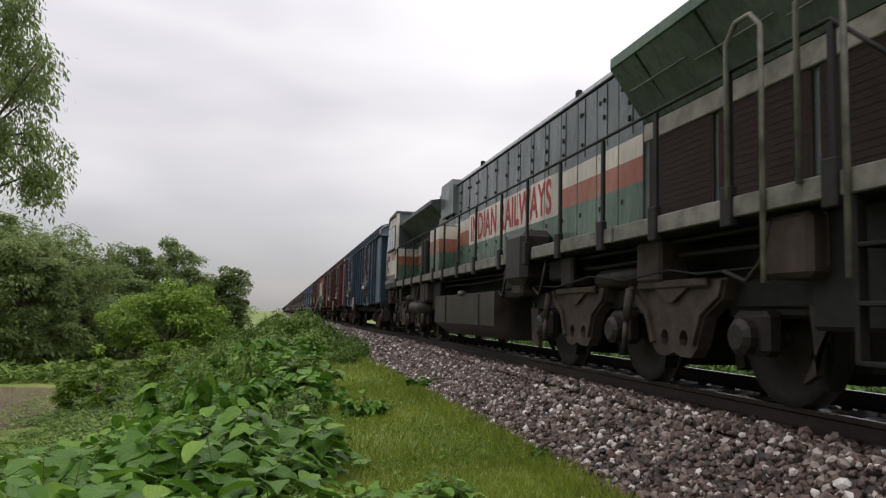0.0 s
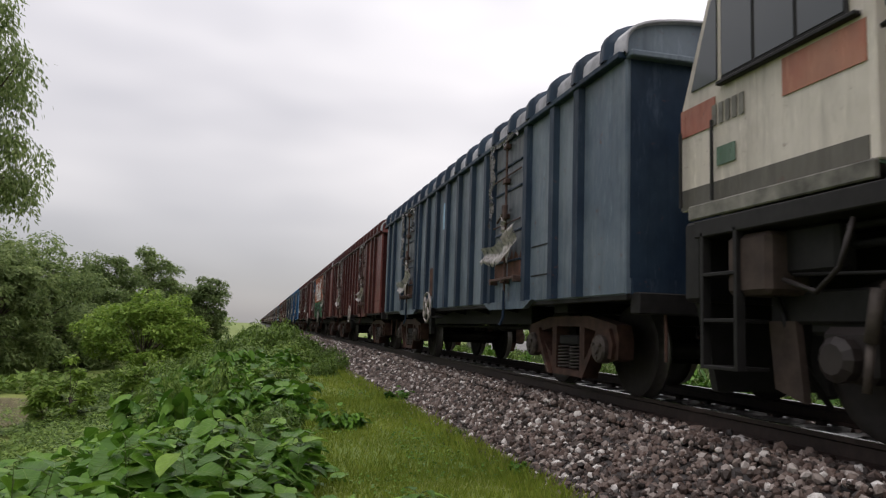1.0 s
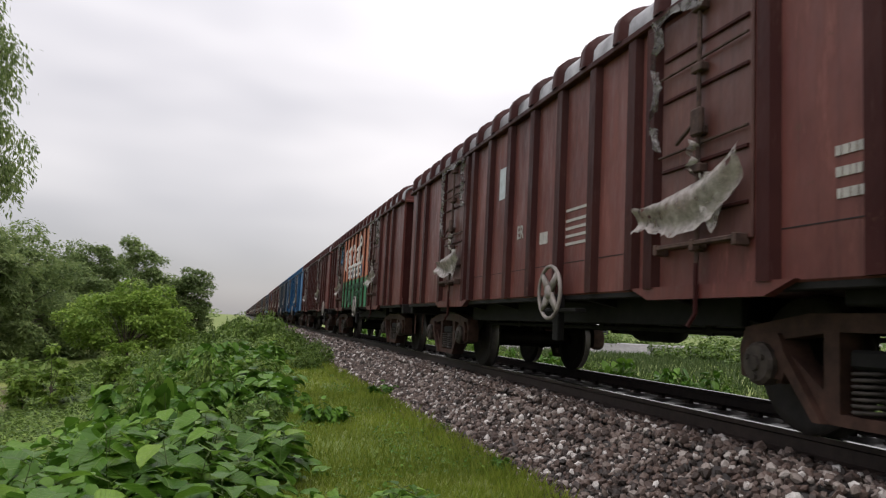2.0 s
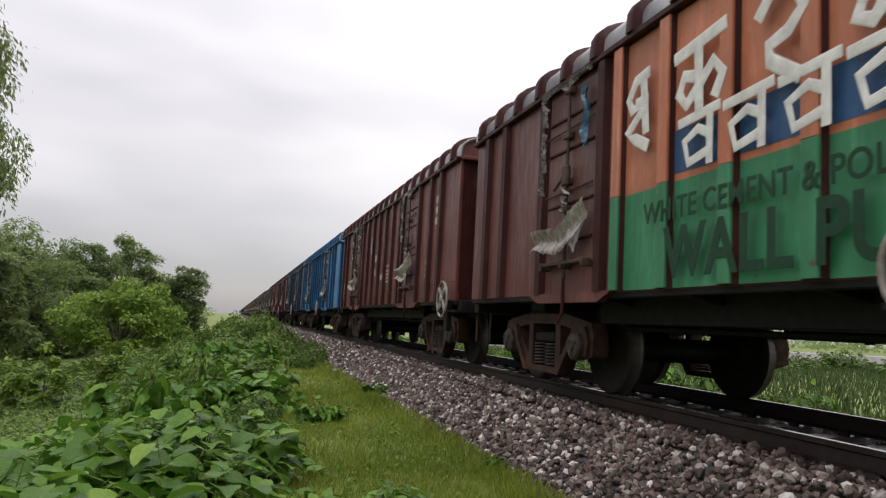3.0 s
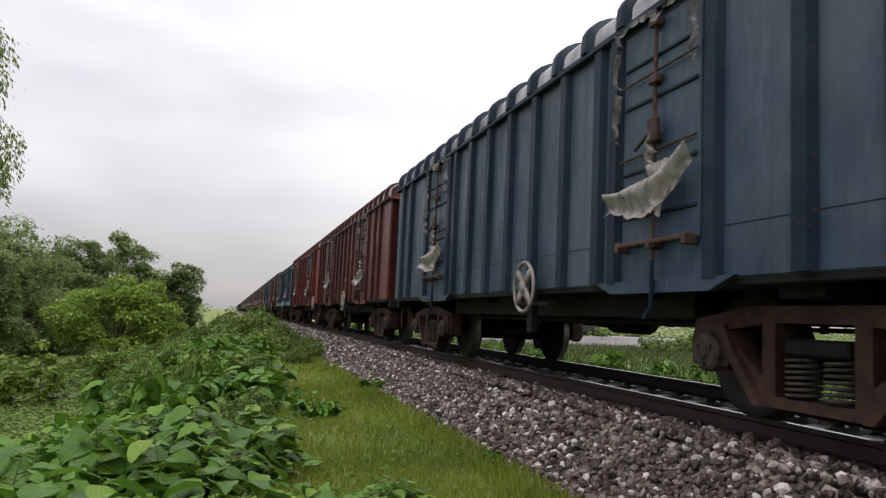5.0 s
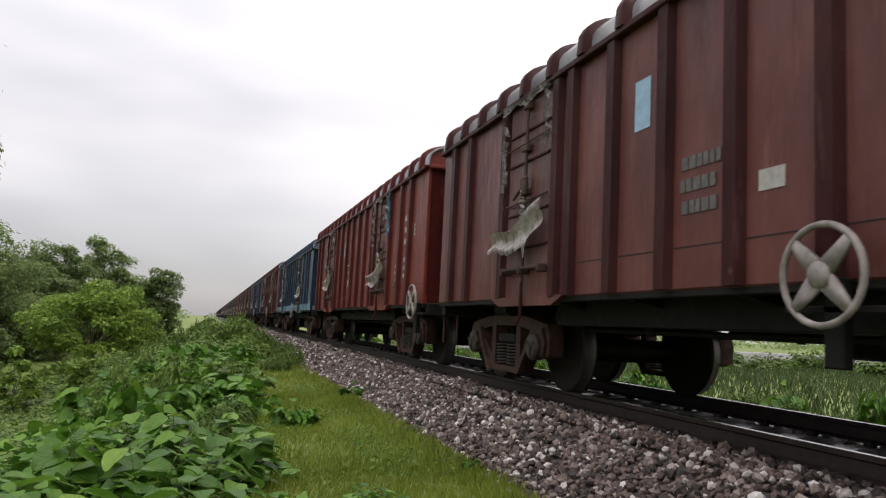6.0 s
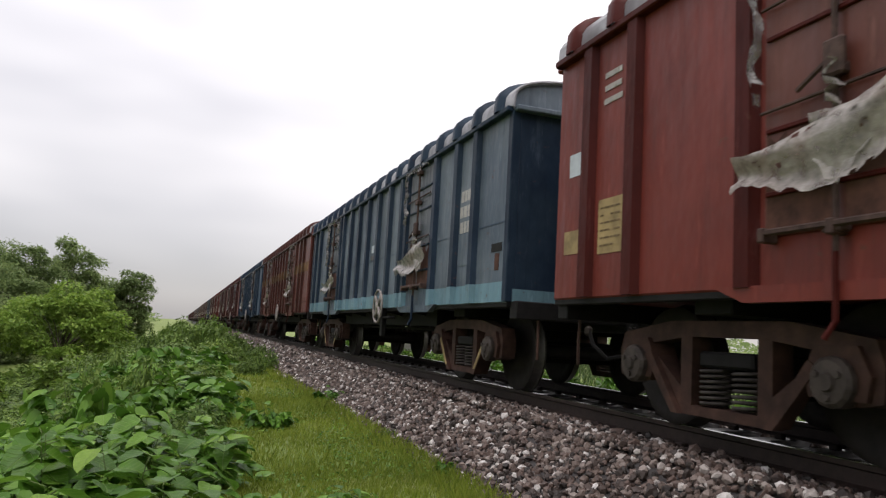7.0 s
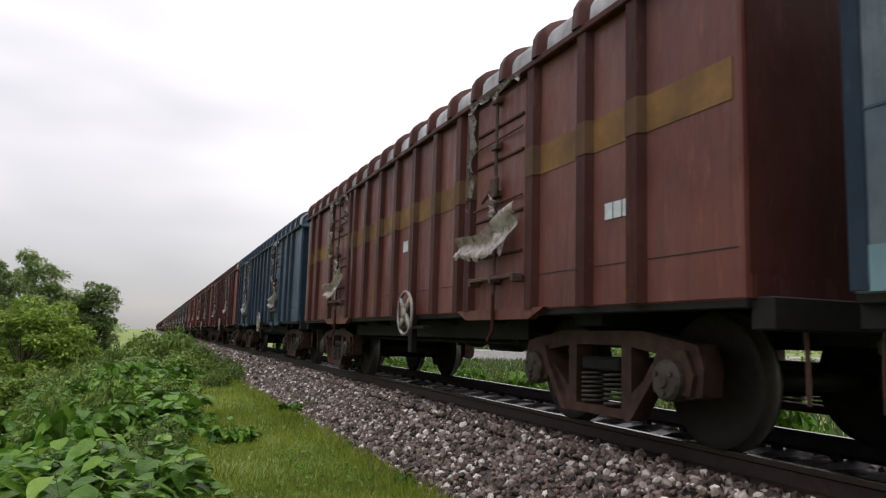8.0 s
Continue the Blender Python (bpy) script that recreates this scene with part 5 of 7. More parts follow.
def bed_z(x):
    return np.interp(x, [TOE_L - 0.25, TOE_L, 3.36, 2 * TRACK_X - 3.36, TOE_R, TOE_R + .25], [-0.73, -0.67, -0.24, -0.24, -0.67, -0.73])


def stone_field(y0, y1, x0, x1, per_m2, s0, s1, rng):
    n = int((y1 - y0) * (x1 - x0) * per_m2)
    x, y = rng.uniform(x0, x1, n), rng.uniform(y0, y1, n)
    size = rng.uniform(s0, s1, n) * rng.choice([0.75, 1.0, 1.0, 1.25], n)
    z = bed_z(x) + rng.uniform(-0.3, 0.75, n) * size
    return np.stack([x, y, z], 1), size


NEAR_MIN = (4.2, 6.4, 2.5, 3.30)      # the stretch whose stones lie singly
chunks = []
for y0, y1, x0, x1, d, s0, s1 in ((-9, 2, 2.42, 3.97, 230, .034, .055), (-9, 0, 4.2, 5.65, 110, .03, .05), (-9, 0, 5.85, 7.3, 110, .03, .05), (2, 18, 2.42, 3.97, 680, .020, .040), (18, 45, 2.42, 3.97, 260, .036, .058), (45, 130, 2.5, 3.9, 70, .06, .10),
                                  (0, 30, 4.2, 5.65, 130, .028, .045), (0, 40, 5.85, 7.3, 150, .03, .05), (40, 100, 5.85, 7.3, 30, .05, .08)):
    p, s = stone_field(y0, y1, x0, x1, d, s0, s1, rs)
    p[:, 2] -= np.where((p[:, 0] > 4.1) & (p[:, 0] < 5.7), 0.05, 0) - np.where((p[:, 0] > 3.42) & (p[:, 0] < 3.98), 0.055, 0)
    chunks.append((p, s))
p_all, s_all = np.concatenate([c[0] for c in chunks]), np.concatenate([c[1] for c in chunks])
strays = 260                              # single stones spilt on the grass edge
p_st = np.stack([2.47 - np.abs(rs.normal(0, .13, strays)), rs.uniform(3, 26, strays), np.full(strays, -0.685)], 1)
p_all, s_all = np.concatenate([p_all, p_st]), np.concatenate([s_all, rs.uniform(.02, .04, strays)])
inside = (p_all[:, 1] > NEAR_MIN[0]) & (p_all[:, 1] < NEAR_MIN[1]) & (p_all[:, 0] > NEAR_MIN[2]) & (p_all[:, 0] < NEAR_MIN[3]) & (p_all[:, 2] > bed_z(p_all[:, 0]) + 0.010)
pick = np.zeros(len(p_all), bool)
pick[np.flatnonzero(inside)[:300]] = True
ballast = tagged(new("ballast", bulk("ballast", stones(p_all[~pick], s_all[~pick], rs), ICO_F, M_STONE)), "loose grey, brown and white crushed stones heaped beside the rails", "ballast", kind="stuff")
stone_me = [raw("stone", stones(np.zeros((1, 3)), np.ones(1), rs)[0], ICO_F, M_STONE) for _ in range(14)]
stone_home = tagged(empty("ballast_edge"), "crushed stones lying singly on the ballast slope", "ballast", kind="structure")
for (x, y, z), s in zip(p_all[pick], s_all[pick]):
    o = part("stone", random.choice(stone_me), None, stone_home)
    o.matrix_basis = Matrix.LocRotScale((x, y, z), Euler((random.uniform(0, 6), random.uniform(0, 6), random.uniform(0, 6))), (s, s, s * 0.9))

# ---- leaves and plants ----
M_BROAD = leafy("broad fresh leaf", (0.044, 0.118, 0.014), (0.085, 0.195, 0.023), (0.155, 0.285, 0.040), 0.40, 0.25)
M_LEAFVEIN = veined("veined broad leaf")
M_SHRUB = leafy("shrub leaf", (0.050, 0.098, 0.018), (0.088, 0.150, 0.027), (0.145, 0.215, 0.045), 0.5, 0.25)
M_SHRUB2 = leafy("yellow-green shrub leaf", (0.094, 0.162, 0.034), (0.145, 0.230, 0.047), (0.222, 0.307, 0.077), 0.5, 0.25)
# M_TREE is paler and greyer than foliage: distance haze put into its colour
M_TREE = leafy("haze-paled dark tree leaf", (0.140, 0.205, 0.086), (0.205, 0.275, 0.108), (0.265, 0.335, 0.135), 0.6, 0.5)
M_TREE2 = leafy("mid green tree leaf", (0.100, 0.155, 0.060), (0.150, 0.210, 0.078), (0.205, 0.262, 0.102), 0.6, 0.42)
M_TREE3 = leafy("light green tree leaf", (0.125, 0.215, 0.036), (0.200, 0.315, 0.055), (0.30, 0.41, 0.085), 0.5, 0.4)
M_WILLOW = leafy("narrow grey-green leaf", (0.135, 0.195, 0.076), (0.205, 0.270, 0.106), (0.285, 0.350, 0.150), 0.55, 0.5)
M_GRASS = leafy("grass blade", (0.140, 0.195, 0.026), (0.200, 0.268, 0.034), (0.270, 0.300, 0.060), 0.6, 0.25)
M_PADDY = leafy("young rice leaf", (0.040, 0.070, 0.022), (0.060, 0.094, 0.030), (0.086, 0.116, 0.042), 0.6, 0.2)
M_STEM = plain("green-brown stem", (0.085, 0.125, 0.035), 0.7, 0, 0.3, 20)
M_BARK = plain("grey-brown bark", (0.095, 0.075, 0.058), 0.85, 0, 0.4, 9, 0.5, 0.02)

# leaf outlines: width along x, length along y
HEART = np.array([(0, 0, 0), (-.34, .10, .05), (-.43, .42, .075), (-.24, .75, .02), (0, 1, -.10), (.24, .75, .02), (.43, .42, .075), (.34, .10, .05), (0, .35, -.015), (0, .7, -.03)])
HEART_F = [(0, 8, 1), (1, 8, 2), (2, 8, 9), (2, 9, 3), (3, 9, 4), (4, 9, 5), (5, 9, 6), (6, 9, 8), (6, 8, 7), (7, 8, 0)]
OVAL = np.array([(0, 0, 0), (-.26, .45, .03), (0, 1, -.06), (.26, .45, .03)])
OVAL_F = [(0, 2, 1), (0, 3, 2)]
NARROW = np.array([(0, 0, 0), (-.10, .4, .0), (0, 1, -.08), (.10, .4, .0)])


def leaves(pos, size, shape, rng, tilt=(-50, 25), out=None, spread=1.2):
    """Leaf outlines set at pos; out: the heading of each leaf, about which it strays."""
    n = len(pos)
    head = rng.uniform(0, 2 * np.pi, n) if out is None else out + rng.normal(0, spread, n)
    t = np.radians(rng.uniform(*tilt, n))
    roll = rng.normal(0, 0.35, n)
    fwd = np.stack([np.cos(head) * np.cos(t), np.sin(head) * np.cos(t), np.sin(t)], 1)
    side = np.stack([-np.sin(head), np.cos(head), np.zeros(n)], 1)
    up = np.cross(fwd, -side)
    up = up * np.sign(up[:, 2:3] + 1e-9)
    side2 = side * np.cos(roll)[:, None] + up * np.sin(roll)[:, None]
    up2 = np.cross(side2, fwd)
    up2 = up2 * np.sign(up2[:, 2:3] + 1e-9)
    v = shape[None, :, 0:1] * side2[:, None] + shape[None, :, 1:2] * fwd[:, None] + shape[None, :, 2:3] * up2[:, None]
    return v * size[:, None, None] + pos[:, None]


def shrub_leaves(n, r, h, rng, lean=(0, 0)):
    """Points in an uneven mound one unit high, gathered on twigs that reach to different heights."""
    k = max(7, n // 16)
    a, d = rng.uniform(0, 2 * np.pi, k), rng.uniform(0, 1, k) ** 0.6
    crest = np.sqrt(np.maximum(0.05, 1 - 0.85 * d * d)) * rng.uniform(0.55, 1.0, k)
    tw = np.stack([r * d * np.cos(a), r * d * np.sin(a), h * 0.88 * crest], 1)
    i = rng.randint(0, k, n)
    f = rng.uniform(0.0, 1.0, n) ** 0.55          # along each twig, thicker towards its tip
    p = tw[i] * np.stack([0.45 + 0.55 * f, 0.45 + 0.55 * f, f], 1) + rng.normal(0, 0.085, (n, 3)) * (r, r, 0.5 * h)
    p[:, 2] = np.clip(np.abs(p[:, 2]), 0, 1.0)
    return p, np.arctan2(p[:, 1] - 0.6 * tw[i, 1], p[:, 0] - 0.6 * tw[i, 0])


def stems_bm(r, h, rng, n=6):
    bm = bmesh.new()
    for _ in range(n):
        a, d = rng.uniform(0, 6.28), rng.uniform(.2, .7) * r
        top = (d * math.cos(a), d * math.sin(a), h * rng.uniform(.55, .85))
        mid = (top[0] * .4, top[1] * .4, top[2] * .55)
        rod(bm, (0, 0, -.08), mid, 0.012, 5, 0.009)
        rod(bm, mid, top, 0.009, 5, 0.004)
    return bm


SHRUB_STORE = {}


def shrub(x, y, r, h, kind, variant):
    """A shrub in one of a few grown shapes, set down at its size."""
    shape, faces, mat, size, n, name, label = SHRUBS[kind]
    key = (kind, variant)
    if key not in SHRUB_STORE:
        rng = np.random.RandomState(variant * 17 + len(SHRUB_STORE))
        p, head = shrub_leaves(n, 1.0, 1.0, rng)
        s = rng.uniform(.7, 1.3, n) * size
        SHRUB_STORE[key] = (bulk("foliage", leaves(p, s, shape, rng, (-55, 20), head, 0.9), faces, mat), mesh_of("stalk", stems_bm(1, 1, rng), M_STEM))
    fo, st = SHRUB_STORE[key]
    ob = tagged(empty(name), label, name.replace("_", " "), "undergrowth of the embankment")
    ob.matrix_basis = Matrix.LocRotScale((x, y, ground_z(x, y) - 0.02), Euler((0, 0, random.uniform(0, 6.28))), (r, r, h))
    part("foliage", fo, None, ob)
    part("stalk", st, None, ob)
    return ob


SHRUBS = {
    "broad": (HEART, HEART_F, M_BROAD, 0.34, 190, "broadleaf_plant", "lush green plant with broad heart-shaped leaves"),
    "small": (OVAL, OVAL_F, M_SHRUB, 0.13, 1100, "leafy_shrub", "dense dark green shrub with small leaves"),
    "yellow": (OVAL, OVAL_F, M_SHRUB2, 0.14, 900, "yellow_shrub", "yellowish green wild shrub"),
    "far": (OVAL, OVAL_F, M_SHRUB, 0.17, 800, "far_shrub", "green shrub on the embankment edge"),
}


def bank_edge(y):
    """x of the border between undergrowth and the mown strip."""
    return float(np.interp(y, [0, 3, 5, 8, 12, 16, 20, 26, 60], [0.35, 0.40, 0.50, 0.75, 0.95, 0.9, 1.0, 1.6, 2.1]))


# nearest broadleaf plants: each leaf on its own
leaf_me = []
for i in range(4):
    rng = np.random.RandomState(40 + i)
    grid = []
    for a in range(8):
        t = a / 7
        w = 0.46 * math.sin(math.pi * min(1, 0.06 + 0.94 * t) ** 0.62) ** 0.8 * (1 - 0.12 * i * t) + 0.004
        for b in range(-3, 4):
            u = b / 3
            quilt = 0.016 * math.cos(9.5 * math.pi * (t + 0.12 * abs(u)))
            grid.append((u * w + rng.normal(0, .004), t - 0.07 * (1 - abs(u)) * (t < .01) - 0.06 * abs(u) * (t > .9), 0.10 * abs(u) ** 1.5 - (0.20 + 0.07 * i) * t * t + 0.09 * t + quilt * abs(u) ** .5))
    quads = [(a * 7 + b, a * 7 + b + 1, a * 7 + b + 8, a * 7 + b + 7) for a in range(7) for b in range(6)]
    leaf_me.append(raw("leaf", grid, quads, M_LEAFVEIN, True))
rb = random.Random(11)
NEAR_PLANTS = [(-0.62, 2.55, .18), (-1.05, 2.75, .16), (-0.28, 2.95, .05), (-1.5, 3.05, .06), (-0.75, 3.35, .08), (-1.2, 3.65, .04), (-0.3, 3.75, .0), (-1.75, 3.8, -.12), (0.05, 4.3, -.10), (-0.7, 4.3, .02), (-1.25, 4.65, -.05), (-0.25, 4.95, .0), (-1.85, 4.75, -.25), (-0.75, 5.45, .03), (0.2, 5.35, -.12),
               (-1.4, 5.7, -.12), (-0.2, 6.1, .02), (-0.85, 6.6, .04), (-2.3, 4.4, -.45), (-2.5, 5.6, -.6), (-1.9, 6.4, -.35), (0.35, 6.5, -.1), (1.05, 5.15, -.50), (0.72, 4.95, -.52), (1.32, 5.35, -.55), (0.45, 4.75, -.42)]
for px, py, ptop in NEAR_PLANTS:
    low = px > 0.4 and py < 6
    hgt = ptop - ground_z(px, py) - (0.0 if low else 0.15)
    plant = tagged(empty("broadleaf_plant", pose(px, py, ground_z(px, py) - 0.02)), "lush green plant with broad heart-shaped leaves", "broadleaf plant", "undergrowth of the embankment")
    bm = bmesh.new()
    shoots = 3 if low else 4
    for sidx in range(shoots):
        a, d = rb.uniform(0, 6.28), rb.uniform(0.08, 0.20 if low else 0.36)
        tip = Vector((d * math.cos(a), d * math.sin(a), hgt * rb.uniform(0.75, 1.05)))
        rod(bm, (0, 0, -.05), tip * 0.5 + Vector((0, 0, .04)), 0.009, 5, 0.006)
        rod(bm, tip * 0.5 + Vector((0, 0, .04)), tip, 0.006, 5, 0.002)
        for j in range(8):
            f = 0.42 + 0.58 * (j / 7) ** 0.8
            h = a + j * 2.4 + rb.uniform(-.4, .4)
            at = tip * f
            foot = at + Vector((math.cos(h), math.sin(h), 0.35)) * rb.uniform(.03, .09)
            rod(bm, at, foot, 0.0035, 4)
            s = rb.uniform(.17, .25) * (0.72 if j == 7 else 1.0) * (0.55 if low else 1) * (1.12 if py < 3.2 else 1)
            o = part("leaf", leaf_me[rb.randrange(4)], None, plant)
            o.matrix_basis = Matrix.LocRotScale(foot, Euler((radians(rb.uniform(-34, 12)), radians(rb.uniform(-16, 16)), h - math.pi / 2)), (s, s, s))
    part("stalk", bm, M_STEM, plant)

ru = np.random.RandomState(77)
x, yy = ru.uniform(-3.2, 0.3, 5200), ru.uniform(2.4, 7.4, 5200)
gz = np.array([ground_z(a, b) for a, b in zip(x, yy)])
top = np.maximum(0.16, (-0.34 + 0.28 * np.minimum(0, x + 1.2) - gz) * np.clip((0.45 - x) / 0.6, 0.2, 1))
pos = np.stack([x, yy, gz + top * ru.uniform(.15, 1.0, len(x))], 1)
tagged(new("undergrowth_leaves", bulk("undergrowth_leaves", leaves(pos, ru.uniform(.10, .19, len(x)), HEART, ru, (-45, 15)), HEART_F, M_BROAD)), "dense lower leaves between the broadleaf plants", "undergrowth", kind="stuff")

# the undergrowth down the bank, thinning into larger mounds with distance
rv = random.Random(3)
y = 4.6
while y < 75:
    step = 0.62 + y * 0.022
    x = bank_edge(y) - 0.35 - rv.uniform(0, 0.25)
    first = True
    while x > -7.6 - y * 0.02 and not (y > 21 and x < POND[1] + .6):
        near = math.hypot(x, y)
        yy = y + rv.uniform(-.3, .3)
        if not (near < 6.6 and -2.8 < x < 0.6):
            if near < 12 and x > -2.2:
                kind, r, h = ("broad" if rv.random() < 0.75 else "small"), rv.uniform(.36, .52), rv.uniform(.52, .88)
            elif near < 24:
                kind, r, h = rv.choice(["small", "broad", "yellow", "broad"] if x > -2 else ["yellow", "yellow", "small"]), rv.uniform(.45, .8), rv.uniform(.65, 1.1)
            else:
                kind, r, h = rv.choice(["far", "far", "yellow"]), rv.uniform(.7, 1.2), rv.uniform(.75, 1.3)
            if x < -2.0:
                h *= float(np.interp(x, [-7, -4.5, -2.0], [.40, .52, .72]))
            if y > 11 and x < -0.6:
                h *= 0.84
            h *= 1.0 + 0.75 * noise.noise((x * .55 + 3, yy * .38, 5)) + (0.18 if y > 28 else 0.0)
            if first and y < 24:
                h *= 0.7
            if rv.random() < 0.14:
                h, r = h * 1.3, r * .8
            shrub(x, yy, r, h, kind, rv.randrange(4))
        first = False
        x -= step * rv.uniform(0.8, 1.25)
    y += step * 0.85
for i in range(34):                    # behind the camera
    x, y = rv.uniform(-7, -0.9), rv.uniform(-9, 2.4)
    shrub(x, y, rv.uniform(.45, .7), rv.uniform(.45, .75), rv.choice(["broad", "small", "yellow"]), rv.randrange(4))
# clumps on the strip by the ballast
for x, y, r, h, k in ((2.6, 13.0, .30, .34, "broad"), (2.5, 6.55, .16, .16, "broad"), (2.55, 8.9, .14, .16, "small"), (2.15, 21.0, .55, .8, "small"), (2.35, 23.5, .6, .9, "small"), (1.7, 19.6, .5, .7, "small"), (2.3, 27.5, .7, .9, "far"), (2.2, 33, .8, 1.0, "far"), (2.3, 41, .8, 1.0, "far"), (2.3, 52, .9, 1.0, "far"), (2.35, 3.8, .1, .1, "small"), (1.15, 9.9, .32, .42, "broad")):
    shrub(x, y, r, h, k, rv.randrange(4))
# weeds on the far side of the track
for i in range(150):
    y = 3 + i * 0.36
    if noise.noise((y * .35, 4, 1)) > -.22:
        x = rv.uniform(7.9, 9.4)
        shrub(x, y, rv.uniform(.3, .55), rv.uniform(.55, 1.1), rv.choice(["small", "broad", "broad", "yellow"]), rv.randrange(4))
for i in range(26):
    x, y = rv.uniform(10.5, 15), 4 + i * 1.9
    shrub(x, y, rv.uniform(.5, .8), rv.uniform(.4, .7), "yellow", rv.randrange(4))

# a low road across the fields and a vehicle standing on it
M_ROAD = plain("pale wet asphalt", (0.17, 0.165, 0.16), 0.4, 0, 0.25, 3, 0.2)
tagged(new("road", mesh_of("road", prism(bmesh.new(), [(66.5, -1.9), (68.5, -.46), (75.5, -.46), (77.5, -1.9)], "x", 22, 190), M_ROAD)), "pale wet country road on a low bank across the fields", "road", kind="structure")


def parked_car(x, y, z, turn):
    """A dark high-sided car with a pale roof, four wheels and dark panes."""
    body_m, roof_m = plain("dark grey car paint", (0.03, 0.032, 0.036), 0.25, 0, 0.1, 9, 0, spec=0.5), plain("pale car roof paint", (0.55, 0.56, 0.58), 0.3, 0, 0.1, 9, 0, spec=0.5)
    pane_m, tyre_m = plain("dark car glass", (0.02, 0.022, 0.025), 0.08, 0, 0.05, 9, 0, spec=0.5), plain("black tyre rubber", (0.015, 0.015, 0.015), 0.8, 0, 0.2, 20, 0)
    c = tagged(empty("car", pose(x, y, z, 0, 0, turn)), "dark high-sided car with a pale roof on the road", "car")
    part("body", prism(bmesh.new(), [(-2.05, .35), (2.0, .35), (2.1, .7), (2.0, 1.0), (1.1, 1.12), (-2.0, 1.12), (-2.1, .8)], "y", -.86, .86), body_m, c)
    cabin = part("cabin", prism(bmesh.new(), [(1.1, 1.12), (.55, 1.78), (-1.85, 1.80), (-2.0, 1.12)], "y", -.78, .78), body_m, c)
    part("roof", box(bmesh.new(), -1.85, .55, -.76, .76, 1.79, 1.88, .03), roof_m, c, "pale roof")
    for s in (-1, 1):
        for a, b in ((-1.75, -.75), (-.68, .1), (.16, .62)):
            part("pane", prism(bmesh.new(), [(a, 1.17), (b + .12, 1.17), (b, 1.7), (a, 1.7)], "y", *sorted((s * .78, s * .786))), pane_m, cabin)
        for a in (-1.3, 1.3):
            part("wheel", lathe(bmesh.new(), [(.2, -.1), (.33, -.1), (.35, 0), (.33, .1), (.2, .1)], 18, Matrix.Translation((a, s * .78, .34)) @ Matrix.Rotation(math.pi / 2, 4, "X")), tyre_m, c)
        part("headlight", box(bmesh.new(), 2.02, 2.08, *sorted((s * .5, s * .8)), .72, .88, .02), roof_m, c)


parked_car(36.1, 71.5, -.46, 200)

# hedge of bushes across the fields
for i in range(46):
    x, y = 44 + rv.uniform(-7, 9), 8 + i * 2.7
    shrub(x, y, rv.uniform(2.0, 3.2), rv.uniform(1.6, 3.0), "far", rv.randrange(4))

# ---- grass ----
BLADE = np.array([(-.5, 0, 0), (.5, 0, 0), (.25, .25, .6), (0, .6, 1.0)])
BLADE_F = [(0, 1, 2), (0, 2, 3)]


def blades(x, y, h, rng, wide=0.009):
    n = len(x)
    a = rng.uniform(0, 2 * np.pi, n)
    z = np.interp(x, [p[0] for p in PROFILE], [p[1] for p in PROFILE]) - 0.015
    w = wide * rng.uniform(.7, 1.5, n)
    c, s = np.cos(a), np.sin(a)
    lx, ly, lz = BLADE[None, :, 0] * w[:, None], BLADE[None, :, 1] * (h * .7)[:, None], BLADE[None, :, 2] * h[:, None]
    return np.stack([x[:, None] + lx * c[:, None] - ly * s[:, None], y[:, None] + lx * s[:, None] + ly * c[:, None], z[:, None] + lz], 2)


rg = np.random.RandomState(9)
sets = []
for y0, y1, dens, h0, h1, w in ((-9, 2.2, 900, .03, .09, .011), (2.2, 7, 3200, .025, .085, .006), (7, 14, 1500, .03, .09, .009), (14, 30, 500, .04, .11, .015), (30, 70, 120, .06, .16, .03)):
    n = int((y1 - y0) * 2.5 * dens)
    x, yy = rg.uniform(0.25, 2.56, n), rg.uniform(y0, y1, n)
    patch = np.array([noise.noise((a * .8, b * .35, 7)) for a, b in zip(x[::10], yy[::10])]).repeat(10)[:n]
    patch = np.pad(patch, (0, n - len(patch)))
    tall = np.where(x > 2.15, 1.5, 1.0) * (1 + 0.6 * patch)
    sets.append(blades(x, yy, rg.uniform(h0, h1, n) * tall, rg, w))
tagged(new("grass", bulk("grass", np.concatenate(sets), BLADE_F, M_GRASS)), "short bright green grass along the track", "grass", kind="stuff")
n = 9000
x, yy = rg.uniform(0.3, 2.45, n), rg.uniform(2.5, 20, n)
keep = np.array([noise.noise((a * 1.3, b * .8, 2)) > 0.05 for a, b in zip(x, yy)])
x, yy = x[keep], yy[keep]
pos = np.stack([x, yy, np.interp(x, [q[0] for q in PROFILE], [q[1] for q in PROFILE]) + rg.uniform(.01, .07, len(x))], 1)
tagged(new("clover", bulk("clover", leaves(pos, rg.uniform(.02, .05, len(x)), OVAL * (1.6, 1, 1), rg, (-15, 25)), OVAL_F, M_BROAD)), "small round weeds scattered through the short grass", "weeds", kind="stuff")
n = 30000
tagged(new("verge_grass", bulk("verge_grass", blades(rg.uniform(7.4, 14, n), rg.uniform(-9, 45, n), rg.uniform(.08, .26, n), rg, .02), BLADE_F, M_SHRUB)), "tall green grass and weeds beyond the track", "grass", kind="stuff")
n = 45000
tagged(new("paddy", bulk("paddy", blades(rg.uniform(13, 75, n), rg.uniform(4, 84, n), rg.uniform(.35, .6, n), rg, .07), BLADE_F, M_PADDY)), "young rice in the fields beyond the track", "rice field", kind="stuff")
